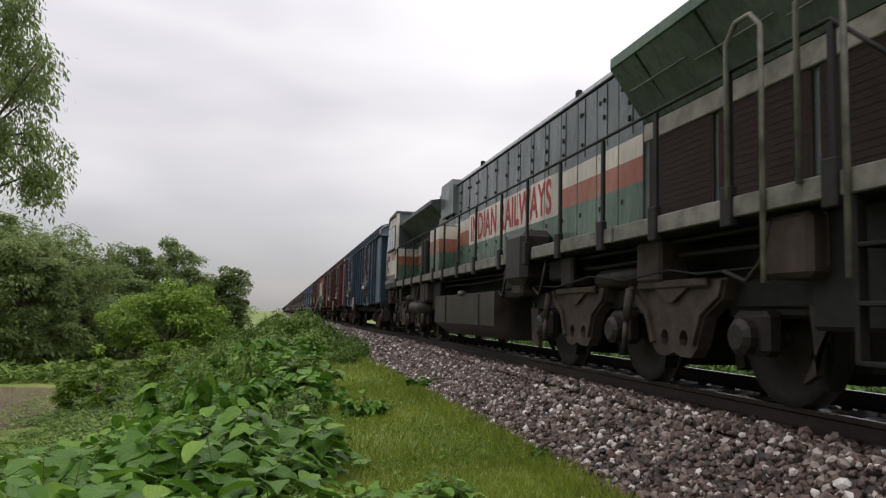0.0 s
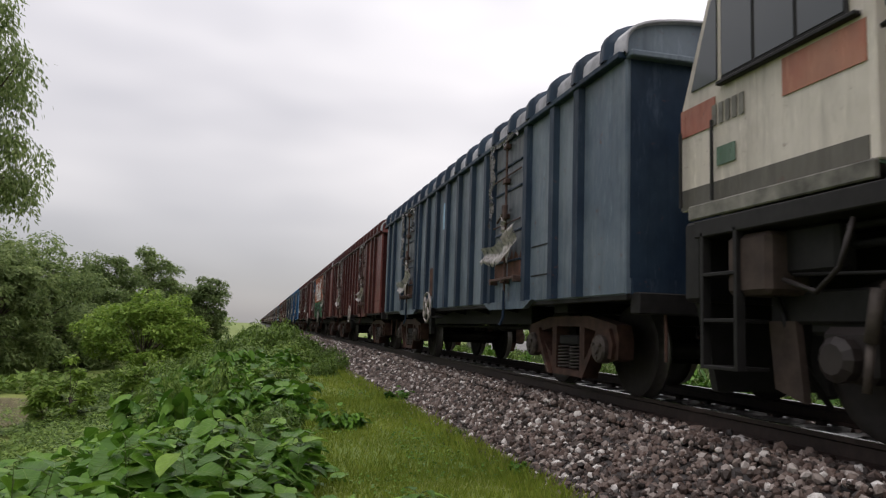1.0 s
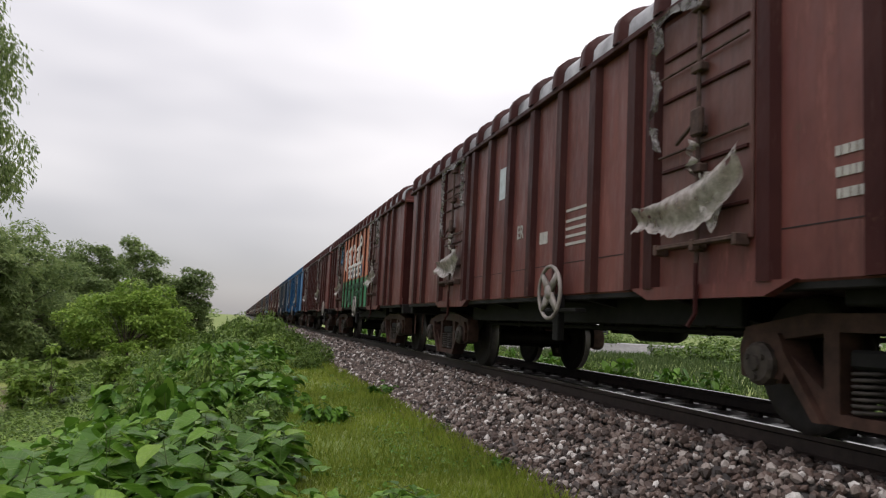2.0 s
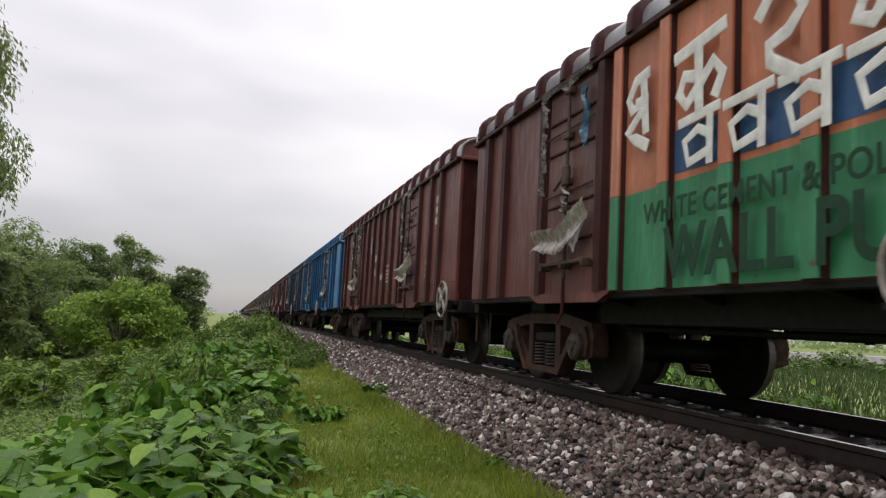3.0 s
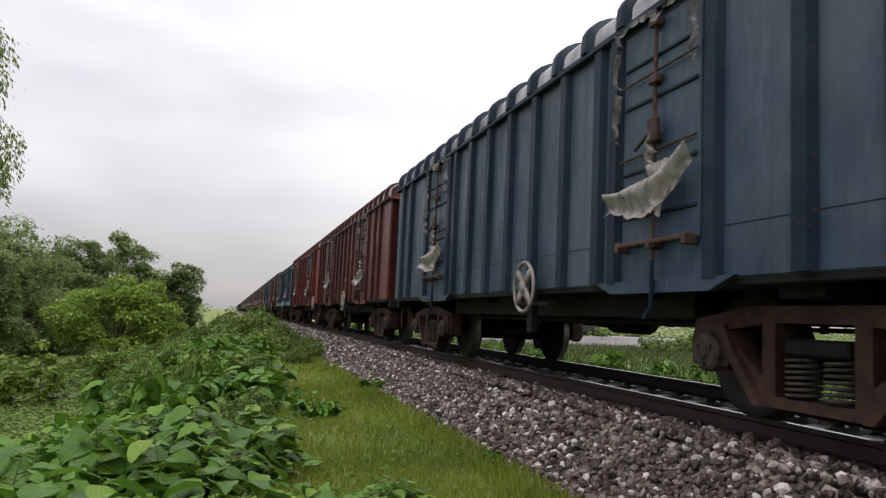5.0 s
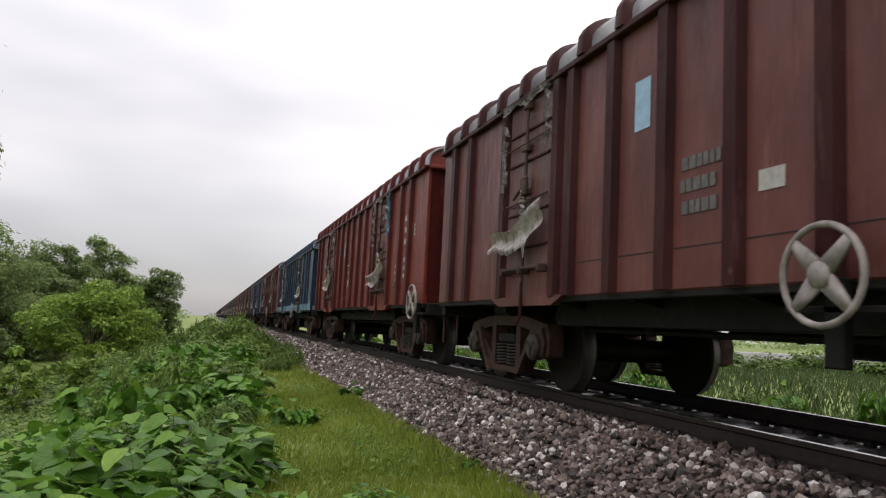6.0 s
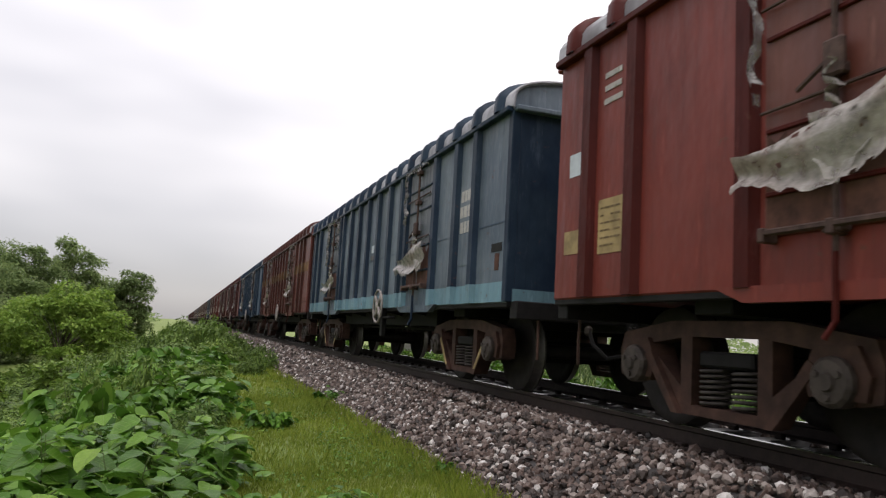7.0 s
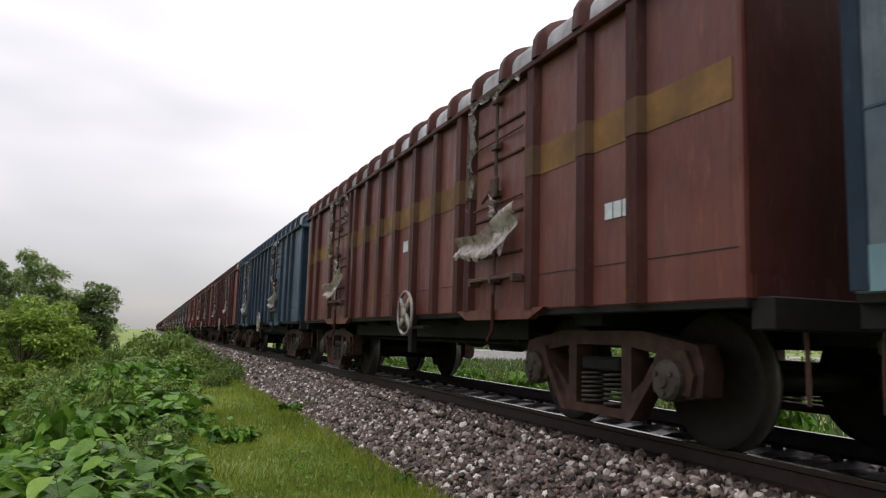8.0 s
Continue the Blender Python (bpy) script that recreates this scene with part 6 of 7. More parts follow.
# low herbs filling the bank between the shrubs
n = 26000
x, yy = rg.uniform(-9, .5, n), rg.uniform(-9, 60, n)
keep = x < np.interp(yy, [0, 3, 5, 8, 12, 16, 20, 26, 60], [0.35, 0.40, 0.50, 0.75, 0.95, 0.9, 1.0, 1.6, 2.1]) - .1
x, yy = x[keep], yy[keep]
pos = np.stack([x, yy, np.interp(x, [p[0] for p in PROFILE], [p[1] for p in PROFILE]) + rg.uniform(0, .35, len(x))], 1)
tagged(new("herbs", bulk("herbs", leaves(pos, rg.uniform(.05, .11, len(x)) * (1 + yy / 40), OVAL, rg, (-40, 40)), OVAL_F, M_SHRUB2)), "low green herbs covering the bank", "herbs", kind="stuff")
# crop strip beyond the pond
n = 9000
x, yy = rg.uniform(-45, -6, n), rg.uniform(37.4, 41.5, n)
pos = np.stack([x, yy, -3 + rg.uniform(0, .95, n) * (0.75 + .25 * np.sin(x * 1.7))], 1)
tagged(new("crop", bulk("crop", leaves(pos, rg.uniform(.25, .45, n), OVAL, rg, (-30, 50)), OVAL_F, M_SHRUB2)), "pale yellow-green crop rows beyond the pond", "crop", kind="stuff")


# ---- trees ----
def tree(name, label, x, y, base, top, radius, crown_low, mat, leaf, n, shape=OVAL, seed=1, droop=False, squash=1.0, clumps=46, lean=(0, 0), hollow=.25, cmin=-1.0, lobe=1.0):
    rng = np.random.RandomState(seed)
    rr = random.Random(seed)
    t = tagged(empty(name, pose(x, y, base)), label, "tree", "trees beyond the pond")
    H, low = top - base, crown_low - base
    cz, ch = (H + low) / 2, (H - low) / 2
    a, c = rng.uniform(0, 2 * np.pi, clumps), rng.uniform(cmin, 1, clumps)
    d = rng.uniform(hollow, 1.0, clumps) ** 0.5
    s = np.sqrt(1 - c * c)
    cen = np.stack([radius * d * s * np.cos(a) + lean[0], radius * d * s * np.sin(a) * squash + lean[1], cz + ch * d * c], 1)
    cen[:, :2] += np.stack([np.cos(a), np.sin(a)], 1) * (radius * .28 * np.clip(-c, 0, 1) * d)[:, None]      # skirts hang wide
    cen += rng.normal(0, .06 * radius, cen.shape)
    i = rng.randint(0, clumps, n)
    spread = lobe * radius * rng.uniform(.14, .31, clumps)
    g = rng.normal(0, 1, (n, 3))
    g[:, 2] = np.where((g[:, 2] < -.2) & (rng.uniform(0, 1, n) < .6), g[:, 2] * -.6, g[:, 2])       # leaves gather on the upper side of each lobe
    g /= np.linalg.norm(g, axis=1)[:, None]
    far = rng.uniform(0.72, 1.08, (n, 1)) + (rng.uniform(0, 1, (n, 1)) < .06) * rng.uniform(.1, .5, (n, 1))
    p = cen[i] + g * far * spread[i][:, None] * (1, 1, 0.85)
    if droop:
        p[:, 2] -= rng.uniform(0, 1, n) ** 1.5 * spread[i] * 1.5
    head = np.arctan2(g[:, 1], g[:, 0])
    part("crown", bulk("crown", leaves(p, leaf * rng.uniform(.55, 1.25, n), shape, rng, (-85, -15) if droop else (-55, 25), head, 0.8), OVAL_F, mat), None, t)
    bm = bmesh.new()
    r0 = 0.028 * H
    mid = Vector((lean[0] * .4 + rr.uniform(-.15, .15) * radius, lean[1] * .4, low + 0.35 * (H - low)))
    fork = Vector((mid.x * .4, mid.y * .4, max(low * .8, .3 * H)))
    tube(bm, [(0, 0, -.3), fork * .5, fork, fork.lerp(mid, .6), mid], r0 * .75, 8)
    part("trunk", bm, M_BARK, t)
    bm = bmesh.new()
    for k in range(0, clumps, 2):
        q = Vector(cen[k])
        st = fork.lerp(mid, rr.uniform(0, 1))
        el = st.lerp(q, .5) + Vector((0, 0, .12 * radius))
        rod(bm, st, el, r0 * .22, 5, r0 * .13)
        rod(bm, el, q, r0 * .13, 5, r0 * .05)
    part("limb_work", bm, M_BARK, t)["kind"] = "stuff"
    return t


def at_bearing(az, dist):
    return dist * math.sin(radians(az)), dist * math.cos(radians(az))


def px_az(x):
    return 12.65 + math.degrees(math.atan((x - 784) / 1285.4))


DARK, MIDG, LIGHT = "tall dark green broadleaf tree", "mid green broadleaf tree with a full crown", "young light green tree with a rounded crown"
for b, dist, top, rad, low, mat, leaf, n, lab, seed in (
        (-18.6, 46, 4.8, 3.6, -2.6, M_TREE, .34, 5200, DARK, 1), (-14.8, 47, 4.6, 2.6, -2.6, M_TREE, .32, 4200, DARK, 2),
        (-12.0, 56, 3.5, 2.6, -2.7, M_TREE2, .34, 4200, MIDG, 3), (-10.7, 62, 5.0, 2.6, -2.4, M_TREE2, .34, 5200, MIDG, 4),
        (-7.7, 68, 6.0, 2.5, -2.3, M_TREE, .36, 5600, DARK, 5), (-3.9, 70, 4.4, 1.9, -2.3, M_TREE2, .34, 4600, MIDG, 7),
        (-5.6, 74, 3.6, 2.3, -2.3, M_TREE, .36, 4200, DARK, 6), (-22.5, 50, 5.2, 4.0, -2.6, M_TREE, .34, 4200, DARK, 8), (-10.8, 52, 0.8, 2.4, -2.8, M_TREE, .3, 3000, DARK, 9), (-13.5, 51, 1.2, 2.6, -2.8, M_TREE, .3, 3000, DARK, 10), (-17, 52, 1.5, 3, -2.8, M_TREE, .3, 3200, DARK, 12)):
    k = 1.14
    x, y = at_bearing(b, dist * k)
    top, rad, low = 0.665 + (top - 0.665) * k, rad * k, -3.3
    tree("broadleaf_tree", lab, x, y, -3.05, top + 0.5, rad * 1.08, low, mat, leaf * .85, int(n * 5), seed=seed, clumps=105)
x, y = at_bearing(-7.65, 42)
tree("young_tree", LIGHT, x, y, -3.05, 1.6, 3.0, -2.9, M_TREE3, .22, 24000, seed=21, clumps=75, hollow=.8, cmin=-.35, lobe=.78)
x, y = at_bearing(-17.9, 46)
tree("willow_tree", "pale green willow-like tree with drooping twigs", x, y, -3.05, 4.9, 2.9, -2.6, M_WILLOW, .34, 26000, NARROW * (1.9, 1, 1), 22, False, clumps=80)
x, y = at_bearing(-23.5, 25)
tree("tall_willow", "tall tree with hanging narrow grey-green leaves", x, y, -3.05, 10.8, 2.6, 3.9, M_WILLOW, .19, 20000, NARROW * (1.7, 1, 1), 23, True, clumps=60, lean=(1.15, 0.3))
# saplings on the bank
for x, y, h, r, sd in ((-5.6, 25.8, 2.15, .55, 31), (-6.35, 25.6, 1.3, .45, 32), (-3.6, 25, 1.2, .5, 33)):
    z = ground_z(x, y)
    tree("sapling", "slender pale green sapling with tufted leaves", x, y, z, z + h, r, z + h * .05, M_TREE3, .21, 1300, seed=sd, clumps=15)
# far woods round the horizon
rf = np.random.RandomState(77)
n = 60000
az = rf.uniform(-np.pi, np.pi, n)
dist = rf.uniform(260, 420, n)
hh = np.array([5.0 + 4.0 * noise.noise((math.cos(q) * 14, math.sin(q) * 14, 0)) for q in az])
pos = np.stack([dist * np.sin(az), dist * np.cos(az), -2 + rf.uniform(0, 1, n) ** .7 * hh], 1)
pos = pos[np.abs(pos[:, 0] - TRACK_X) > 16]
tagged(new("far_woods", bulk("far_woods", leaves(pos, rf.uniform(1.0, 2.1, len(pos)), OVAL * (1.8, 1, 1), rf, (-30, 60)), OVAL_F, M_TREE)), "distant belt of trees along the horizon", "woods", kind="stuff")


# ---- markings on the wagons ----
M_ADORANGE = paint("faded orange advert paint", (0.47, 0.150, 0.075), (0.50, 0.20, 0.12), patch=0.75)
M_ADGREEN = paint("green advert paint", (0.030, 0.19, 0.085), (0.05, 0.23, 0.12), patch=0.75)
M_ADBLUE = paint("blue advert paint", (0.030, 0.085, 0.20), (0.05, 0.12, 0.25), patch=0.75)
M_ADWHITE = plain("white advert brushwork", (0.66, 0.65, 0.63), 0.55, 0, 0.2, 9, 0)
M_ADTEXT = plain("dark green letters", (0.010, 0.045, 0.022), 0.6, 0, 0.2, 20, 0)
M_PANEL = plain("faded pale yellow panel paint", (0.31, 0.225, 0.105), 0.6, 0, 0.35, 6, 0)
M_PANELTEXT = plain("faded brown print", (0.15, 0.10, 0.05), 0.6, 0, 0.4, 20, 0)
M_YELLOW = plain("old yellow paint", (0.17, 0.085, 0.028), 0.6, 0, 0.4, 3, 0)
M_PAPER = plain("pasted paper", (0.47, 0.51, 0.55), 0.7, 0, 0.15, 9, 0)
M_PAPERBLUE = plain("pasted blue paper", (0.30, 0.45, 0.60), 0.7, 0, 0.15, 9, 0)
M_RUSTPATCH = plain("bare rusted patch", (0.085, 0.038, 0.027), 0.8, 0, 0.6, 5, 0.3)
M_PALEBLUE = paint("pale blue lower paint", (0.110, 0.215, 0.270), (0.160, 0.275, 0.325))
M_SEAM = plain("dark weld line", (0.022, 0.020, 0.022), 0.7, 0, 0.3, 9, 0)
M_SMEAR = plain("scraped tan smear", (0.135, 0.150, 0.185), 0.7, 0, 0.5, 6, 0.2)
SIDE = -HALF_W


def patch(name, w, y0, y1, z0, z1, mat, label="", parent=None, proud=0.006):
    """A thin painted or pasted field on the side sheet between ribs."""
    return part(name, box(bmesh.new(), SIDE - proud, SIDE + 0.002, y0, y1, z0, z1), mat, parent or w, label)


def bare(name, w, y0, y1, z0, z1, mat, label="", seed=0):
    """A rusted patch with a ragged edge."""
    r = random.Random(seed + int(y0 * 100))
    cy, cz, ry, rz = (y0 + y1) / 2, (z0 + z1) / 2, (y1 - y0) / 2, (z1 - z0) / 2
    n = 18
    pts = [(cy + ry * math.cos(2 * math.pi * k / n) * r.uniform(.62, 1.1), cz + rz * math.sin(2 * math.pi * k / n) * r.uniform(.62, 1.15)) for k in range(n)]
    return part(name, prism(bmesh.new(), pts, "x", SIDE - .005, SIDE + .002), mat, w, label)


def door_stain(w, y, z0, z1, seed, mat=None):
    """Paint worn off the lower part of a door."""
    r = random.Random(seed)
    for a, b in ((y - .54, y - .03), (y + .03, y + .54)):
        top = [(b - (b - a) * k / 7, z1 + r.uniform(-.14, .10)) for k in range(8)]
        part("door_stain", prism(bmesh.new(), [(a, z0), (b, z0)] + top, "x", SIDE - .0275, SIDE - .02), mat or M_RUSTPATCH, w, "bare rusty door sheet")


def painted_rib(w, y, z0, z1, mat):
    """Paint that wraps over a rib between two heights."""
    part("painted_rib", prism(bmesh.new(), [(SIDE + .002, y - .112), (SIDE - .070, y - .072), (SIDE - .070, y + .072), (SIDE + .002, y + .112)], "z", z0, z1), mat, w)


def bars(w, y0, y1, z, rows, seed, mat=M_WHITE, hgt=0.10, gap=0.07):
    """Rows of writing too worn to read."""
    r = random.Random(seed)
    for k in range(rows):
        y = y1 - r.uniform(0, .05)
        while y > y0 + .05:
            n = r.uniform(.5, .85) * max(.05, hgt)
            patch("marking", w, max(y0, y - n), y, z - k * (hgt + gap), z - k * (hgt + gap) + hgt, mat, proud=.009)
            y -= n + .16 * max(.07, hgt)


def word(w, text, y, z, size, mat=M_WHITE, squeeze=.8):
    lettering("lettering", text, size, mat, w, on_side(y, z, SIDE - .007), squeeze, .004, "painted letters")


def tarp_bm(y0, y1, z0, z1):
    """A creased strip of tarpaulin that narrows to a torn foot."""
    r, bm, rows = random.Random(int(z0 * 100)), bmesh.new(), []
    for i in range(15):
        f = i / 14
        w = (y1 - y0) * (1 - .55 * f) * r.uniform(.8, 1.1)
        c = (y0 + y1) / 2 + .03 * math.sin(i * .8)
        rows.append([bm.verts.new((SIDE - .08 - .03 * math.sin(j * 2.1 + i * .5), c + w * (j / 4 - .5), z1 + (z0 - z1) * f + r.uniform(-.015, .015))) for j in range(5)])
    for p, q in zip(rows, rows[1:]):
        for j in range(4):
            bm.faces.new((p[j], p[j + 1], q[j + 1], q[j]))
    return bm


def bays():
    """Gaps between ribs, as (y0, y1)."""
    edges = sorted(RIB_Y)
    return [(a + .12, b - .12) for a, b in zip(edges, edges[1:]) if .5 < b - a < .9 and abs(a + b) < 5]


# third wagon: an advert painted over the bays between its doors, ribs included
w = wagons[2]
for o in w.children:
    if o.name.split(".")[0] == "rib" and o.data.vertices[0].co.x < 0:
        y = sum(v.co.y for v in o.data.vertices) / len(o.data.vertices)
        if abs(y) < 2.5:
            for z0, z1, m in ((SILL + .012, 1.92, M_ADGREEN), (1.92, EAVE - .06, M_ADORANGE)):
                part("painted_rib", box(bmesh.new(), SIDE - .068, SIDE - .0, y - .075, y + .075, z0, z1, .004), m, w)
for y0, y1 in bays():
    if abs((y0 + y1) / 2) < 2.6:
        patch("advert_field", w, y0 - .05, y1 + .05, 1.92, EAVE - .06, M_ADORANGE, "orange advert ground")
        patch("advert_field", w, y0 - .05, y1 + .05, SILL + .012, 1.92, M_ADGREEN, "green advert ground")
def stroke(pts, z0, y0, k, r=.04):
    """A painted brush stroke, drawn in a unit square and laid over the ribs."""
    bm = tube(bmesh.new(), [(SIDE - .070, y0 - u * k, z0 + v * k) for u, v in pts], r, 8)
    for v in bm.verts:
        v.co.x = SIDE - .070 + (v.co.x - SIDE + .070) * 0.08
    part("advert_stroke", bm, M_ADWHITE, w)


lettering("lettering", "WALL PUTTY", 0.56, M_ADTEXT, w, on_side(-0.05, 1.14, SIDE - .072), .92, .014, "dark green painted letters")
lettering("lettering", "WHITE CEMENT & POLYMER BASED", 0.25, M_ADTEXT, w, on_side(-0.05, 1.60, SIDE - .072), .92, .004, "dark green painted letters")
WORD = ((2.25, [[(.62, .92), (.30, .88), (.12, .66), (.22, .50), (.48, .46), (.10, .20), (.30, .10), (.62, -.06)], [(.48, .84), (.56, .12)], [(.30, .56), (.60, .56)]]),
        (1.42, [[(-.05, .86), (.92, .98)], [(.42, .92), (.45, .06)], [(.42, .52), (.16, .60), (.06, .40), (.20, .24), (.43, .40), (.70, .62), (.86, .44), (.72, .20)]]),
        (0.48, [[(.02, .78), (.20, .98), (.52, .96), (.64, .70), (.44, .52), (.18, .46), (.20, .30), (.62, .02)]]),
        (-0.30, [[(-.05, .72), (1.45, .92)], [(.52, .80), (.54, .06)], [(.52, .44), (.18, .50), (.10, .32), (.26, .24), (.38, .36)], [(.98, .86), (1.0, .02)], [(.98, .88), (.80, 1.12), (1.05, 1.25), (1.35, 1.10), (1.42, .92)]]))
for q, strokes in WORD:
    for pts in strokes:
        stroke(pts, 2.32, q, .68, .055)
for k in range(5):
    y = 1.35 - k * .56
    for pts in ([(-.04, .44), (.56, .48)], [(.42, .46), (.42, 0)], [(.42, .12), (.12, .06), (.06, .26), (.26, .34), (.42, .26)]):
        stroke(pts, 1.96, y, .88, .040)
stroke([(.40, .48), (.62, .70), (.78, .56)], 1.96, -.88, .88, .035)
for y0, y1 in bays():
    if -1.75 < (y0 + y1) / 2 < 1.8:
        patch("advert_shadow", w, y0 - .04, y1 + .04, 1.98, 2.34, M_ADBLUE, "dark blue advert band", proud=.009)

# maroon wagons with white markings
for i, sd in ((1, 1), (3, 2), (6, 3)):
    w = wagons[i]
    bars(w, -5.72, -5.28, 2.85, 3, sd, hgt=.13)
    bars(w, -5.05, -4.7, 1.78, 3, sd + 10, hgt=.06)
    patch("paper_notice", w, 1.05, 1.28, 2.42, 2.86, M_PAPERBLUE if i != 1 else M_PAPER, "small pasted notice")
    if i != 6:
        patch("marking", w, -1.46, -.95, 1.95, 1.98, M_WHITE)
        for k in range(4):
            patch("marking", w, -1.46, -.95, 1.58 + .085 * k, 1.61 + .085 * k, M_WHITE)
    patch("marking", w, -.45, -.22, 1.66, 1.80, M_WHITE)
    if i == 3:
        patch("data_panel", w, 5.57, 6.03, 1.34, 1.80, M_PANEL, "yellow data panel")
        bars(w, 5.61, 5.99, 1.68, 4, 31, mat=M_PANELTEXT, hgt=.02, gap=.075)
        bars(w, 5.62, 5.94, 3.0, 3, 32, hgt=.05)
        bars(w, 6.45, 6.64, 1.72, 3, 33, hgt=.06)
word(wagons[3], "ECR", 0.42, 1.80, .24)
bars(wagons[3], .24, .60, 2.16, 1, 61, hgt=.17)
bars(wagons[6], .15, .62, 1.95, 3, 44, mat=M_SPRING, hgt=.1)
word(wagons[1], "ER", 0.42, 1.8, .24)
# the red wagon
w = wagons[7]
word(w, "NR", 0.42, 1.58, .30)
word(w, "E", -6.05, 2.28, .30)
bars(w, -5.71, -5.28, 2.62, 3, 5, hgt=.10, gap=.12)
bars(w, -5.68, -5.3, 1.85, 3, 6, hgt=.08)
bars(w, -5.05, -4.68, 1.78, 3, 7, hgt=.06)
part("emblem", tube(bmesh.new(), [(SIDE - .01, .62, 2.16), (SIDE - .01, .25, 2.16), (SIDE - .01, .30, 1.96), (SIDE - .01, .5, 1.94)], .02, 5), M_WHITE, w)
patch("paper_notice", w, 1.02, 1.30, 2.42, 2.82, M_PAPERBLUE, "small pasted notice")
patch("data_panel", w, 5.60, 5.98, 1.42, 1.90, M_PANEL, "yellow data panel")
for k in range(6):
    for j, (a, b) in enumerate(((5.64, 5.72), (5.735, 5.78), (5.795, 5.88), (5.895, 5.94))):
        if (k * 3 + j) % 7:
            patch("marking", w, a, b, 1.485 + k * .066, 1.500 + k * .066, M_PANELTEXT, proud=.009)
patch("data_panel", w, 6.30, 6.58, 1.46, 1.68, M_PANEL, "yellow data panel")
bars(w, 5.62, 5.94, 3.0, 3, 8, hgt=.05)
patch("paper_notice", w, 6.30, 6.52, 2.2, 2.42, M_PAPER, "torn paper notice")
part("tarpaulin_strip", tarp_bm(-4.28, -4.16, 2.45, 3.36), M_TARP, w, "strip of blue tarpaulin by the door")
part("tarpaulin_strip", tarp_bm(2.95, 3.10, 2.55, 3.2), M_TARP, wagons[2], "strip of blue tarpaulin by the door")
# first wagon and the other blue ones
w = wagons[0]
for z in (1.35, 1.72):
    patch("weld_seam", w, -5.05, -4.3, z, z + .02, M_UNDER)
patch("side_patch", w, 1.0, 1.38, 1.30, 1.86, M_RUSTPATCH, "rectangular bare rusted patch")
patch("paper_notice", w, .15, .42, 2.55, 3.05, M_PAPERBLUE, "small pasted notice")
bare("side_patch", w, 4.4, 4.7, 1.3, 1.6, M_RUSTPATCH)
w = wagons[4]
patch("paper_notice", w, 1.0, 1.2, 2.62, 2.86, M_PAPER, "torn white paper notice")
patch("paper_notice", w, .15, .40, 2.52, 2.98, M_PAPER, "pale pasted notice")
patch("paper_notice", w, 1.0, 1.12, 2.4, 2.55, M_PAPERBLUE)
for k in range(7):                        # a long scrape in short flakes
    bare("scrape", w, -.18 - k * .065, -.08 - k * .065, 2.36 + k * .022, 2.43 + k * .03, M_SMEAR, "scraped tan flake", k)
    bare("scrape", w, -.16 - k * .07, -.07 - k * .07, 2.10 + k * .012, 2.125 + k * .014, M_SMEAR, "", k + 20)
for k in range(5):
    bare("scrape", w, .95 - .03 * k, 1.08 - .02 * k, 2.30 - k * .16, 2.40 - k * .16, M_SMEAR, "", k + 40)
for y in DOOR_Y:
    door_stain(w, y, 1.38, 1.80, 11)
bare("side_patch", w, -5.6, -5.35, 1.5, 1.9, M_RUSTPATCH)
patch("paper_notice", w, -5.05, -4.5, 2.2, 2.9, M_PAPERBLUE, "faded pasted notice")
w = wagons[8]
patch("marking_field", w, -5.62, -5.17, 1.55, 2.62, M_BLUEGREY, "greyer repainted panel")
bars(w, -5.60, -5.19, 2.40, 3, 9, hgt=.15, gap=.06)
patch("paper_notice", w, -.52, -.30, 2.14, 2.28, M_PAPER, "small white paper notice")
bars(w, -.5, -.28, 1.99, 1, 51, mat=M_SPRING, hgt=.09)
for a, b in bays() + [(-6.7, -5.86), (-5.62, -5.17), (5.57, 6.03), (6.27, 6.7), (-4.93, -4.28), (4.28, 5.33)]:
    patch("lower_band", w, a - .04, b + .04, SILL + .01, SILL + .24, M_PALEBLUE, "paler lower band")
    patch("weld_seam", w, a - .04, b + .04, 1.97, 1.985, M_DARKBLUE)
for y in RIB_Y:
    painted_rib(w, y, SILL + .006, SILL + .24, M_PALEBLUE)
for s in (-1, 1):
    part("end_band", box(bmesh.new(), -1.5, 1.5, *sorted((s * (BODY / 2 + .035), s * (BODY / 2 + .041))), SILL + .01, SILL + .155), M_PALEBLUE, w, "paler band across the wagon's end")
    part("corner_angle", box(bmesh.new(), SIDE - .012, SIDE + .10, *sorted((s * (BODY / 2 - .10), s * (BODY / 2 + .014))), SILL + .01, EAVE * .96, .008), M_BLUEGREY_SHADED, w, "riveted corner angle")
patch("side_patch", w, -6.53, -6.41, 1.42, 1.62, M_RUSTPATCH, "patch of red primer")
patch("socket", w, -6.6, -6.3, 1.64, 1.74, M_UNDER, "black slot in the side sheet")
for y in DOOR_Y:
    door_stain(wagons[8], y, 1.38, 2.0, 3)
    door_stain(wagons[7], y, 1.38, 1.92, 5)
    door_stain(wagons[0], y, 1.38, 1.75, 7)
# yellow-striped bogie flanges under the blue-grey wagon
for o in w.children:
    if o.name.split(".")[0] == "bogie":
        for e in (-1, 1):
            part("yellow_stripe", prism(bmesh.new(), [(e * .50, .22), (e * .56, .22), (e * .86, .575), (e * .80, .60)], "x", -1.306, -1.298), M_PANEL, o, "yellow safety stripe")
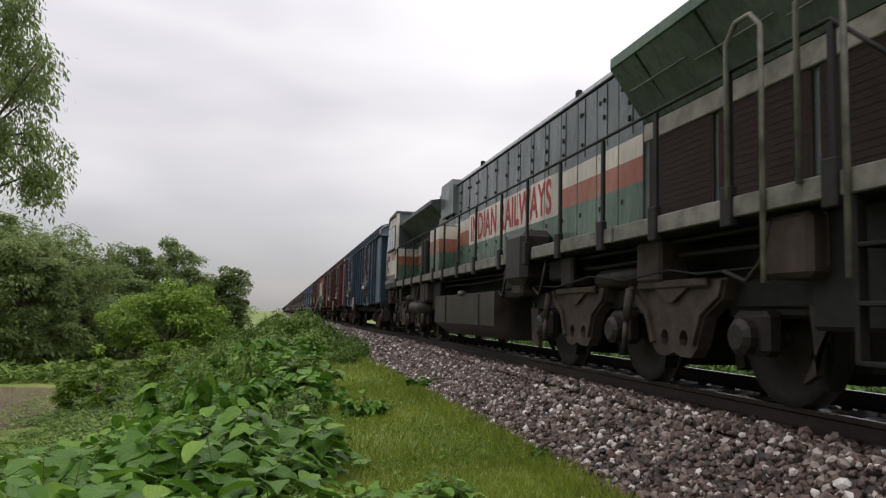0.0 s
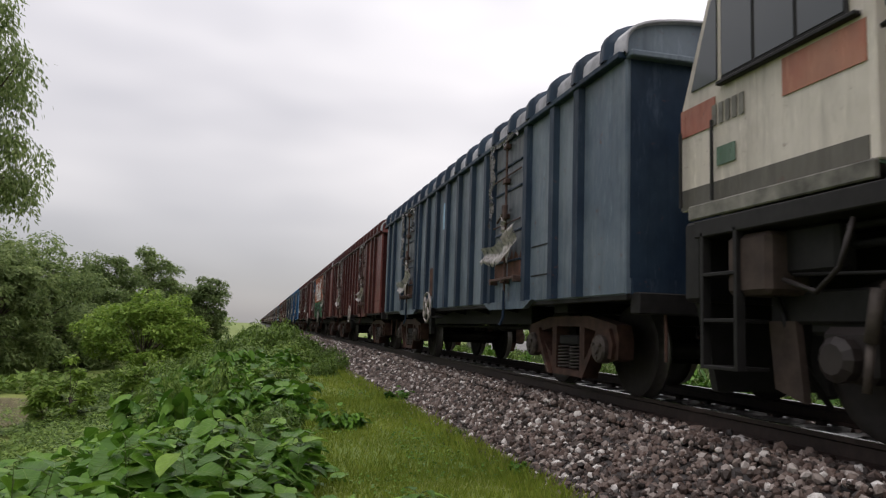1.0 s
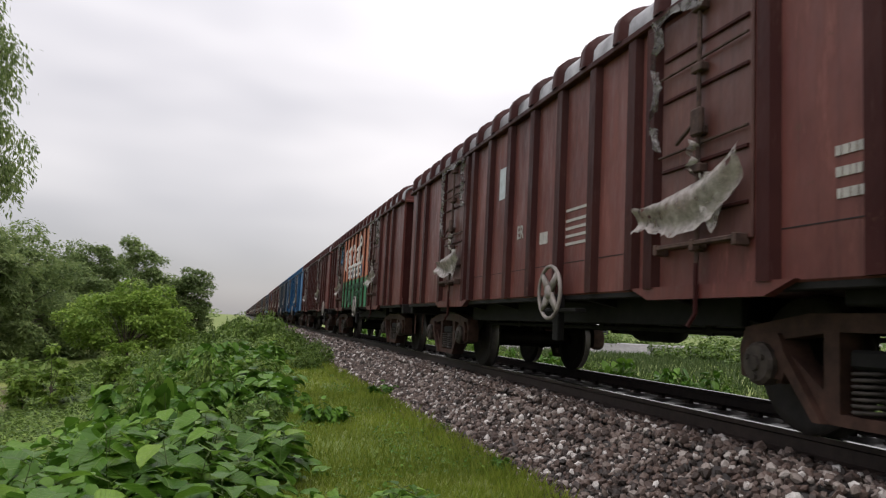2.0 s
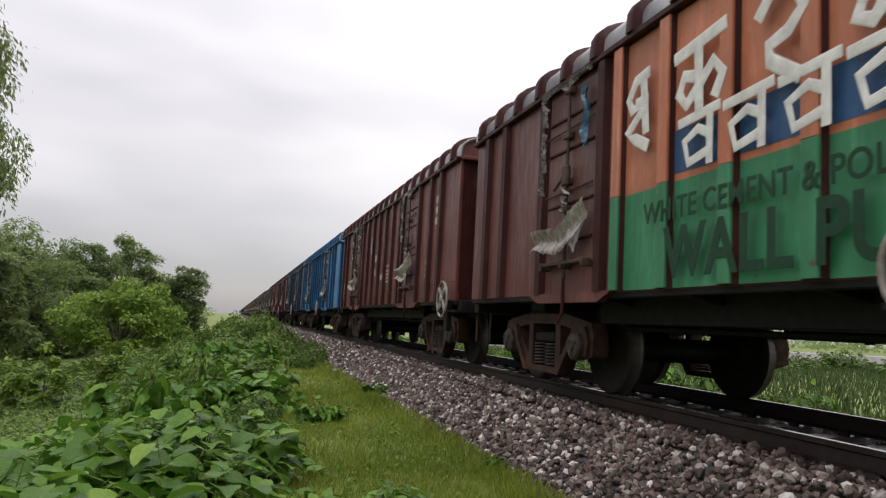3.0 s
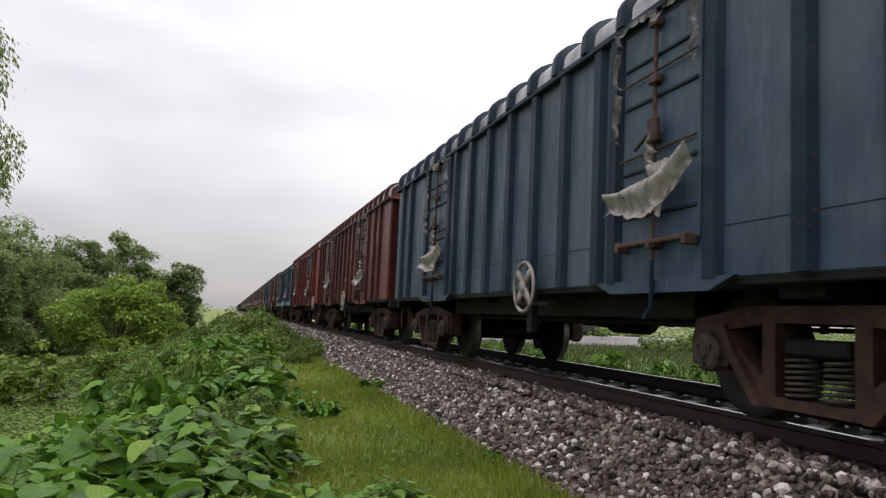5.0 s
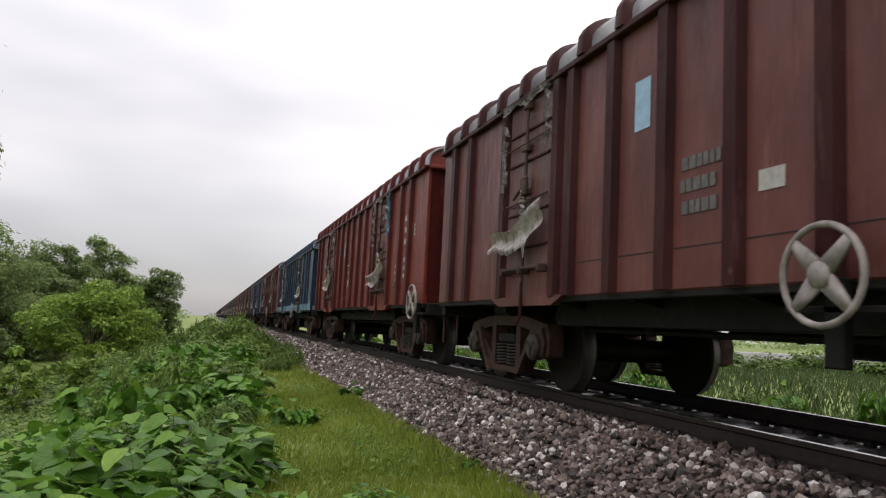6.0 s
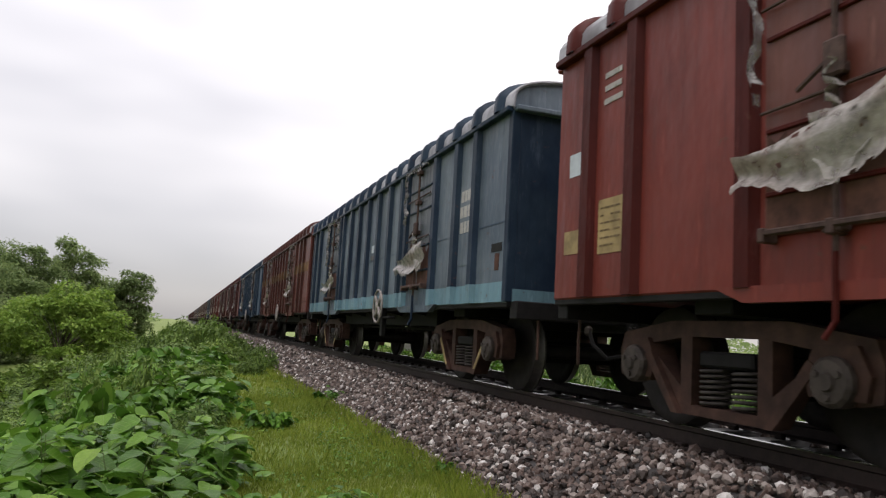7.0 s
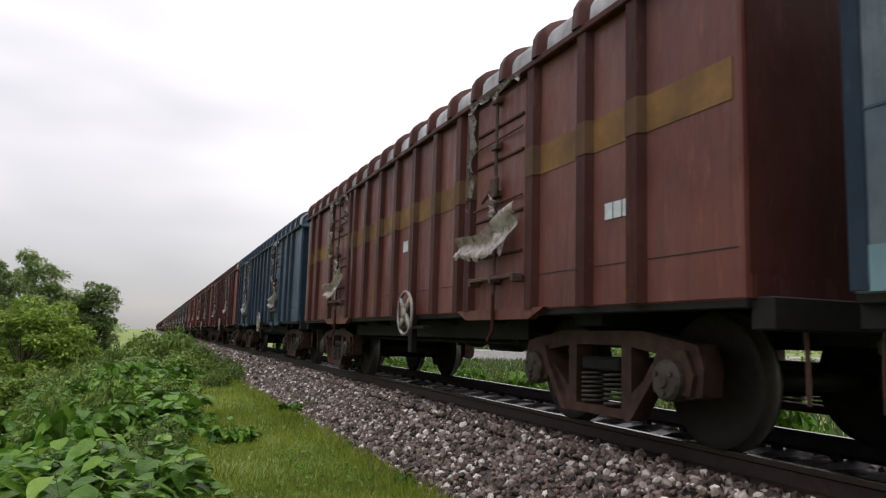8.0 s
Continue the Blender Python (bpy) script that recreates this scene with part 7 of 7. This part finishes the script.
# the brown wagon's yellow band
w = wagons[9]
for a, b in [(-6.7, -5.84), (-5.64, -5.15), (-4.95, -4.26)] + bays() + [(4.28, 5.33), (5.57, 6.03), (6.27, 6.7)]:
    patch("yellow_band", w, a, b, 2.30, 2.58, M_YELLOW, "worn yellow band")
# the band's yellow darkened where it crosses ribs, their shade painted in
M_YELLOW_SHADED = plain("grimy yellow rib paint", (0.075, 0.036, 0.014), 0.6, 0, 0.4, 3, 0)
for y in RIB_Y:
    painted_rib(w, y, 2.30, 2.58, M_YELLOW_SHADED)
bars(w, -5.7, -5.3, 1.72, 1, 12, mat=M_PAPER, hgt=.13)
patch("paper_notice", w, -.5, -.3, 1.95, 2.1, M_PAPER, "small white paper notice")
patch("marking", w, .8, 1.2, 1.3, 1.55, M_YELLOW)
patch("marking", w, -5.7, -5.55, 1.1, 1.16, M_YELLOW)
for i in range(1, 12):                   # the seam where bottom sheets are welded on
    z = 1.36 + .03 * (i % 3)
    for a, b in [(-6.7, -5.86), (-5.62, -5.17), (-4.93, -4.28)] + bays():
        if i not in (2, 8):
            patch("weld_seam", wagons[i], a - .02, b + .02, z, z + .007, M_SEAM, proud=.004)


# ---- what moves ----
def rolling(axle, m, radius):
    """A wheel that rolls as its vehicle goes by."""
    place = m.translation.copy()
    walk(axle, [(f / FPS, Matrix.Translation(place) @ Matrix.Rotation(SPEED * f / FPS / radius, 4, "X")) for f in range(0, 8 * FPS + 1)])


# how far the train is ahead of an even pace
AHEAD = [(0.0, 0.0), (0.5, -0.10), (1.0, -0.05), (1.5, 0.08), (3.0, 0.20), (3.5, 0.24), (4.5, 0.36), (6.0, 0.46), (6.5, 0.48), (7.0, 0.43), (7.5, 0.24), (8.0, -0.06)]


def going(y):
    return [(t, pose(TRACK_X, y - t * SPEED - a, 0)) for t, a in AHEAD]


def motions():
    for i, w in enumerate(wagons):
        y = wagon_y(i)
        walk(w, going(y))
        if i < 12:
            for o in w.children_recursive:
                if o.name.split(".")[0] == "wheelset":
                    rolling(o, o.matrix_basis.copy(), 0.5)
    walk(loco, going(LOCO_Y))
    for o in loco.children_recursive:
        if o.name.split(".")[0] == "wheelset":
            rolling(o, o.matrix_basis.copy(), 0.546)


motions()
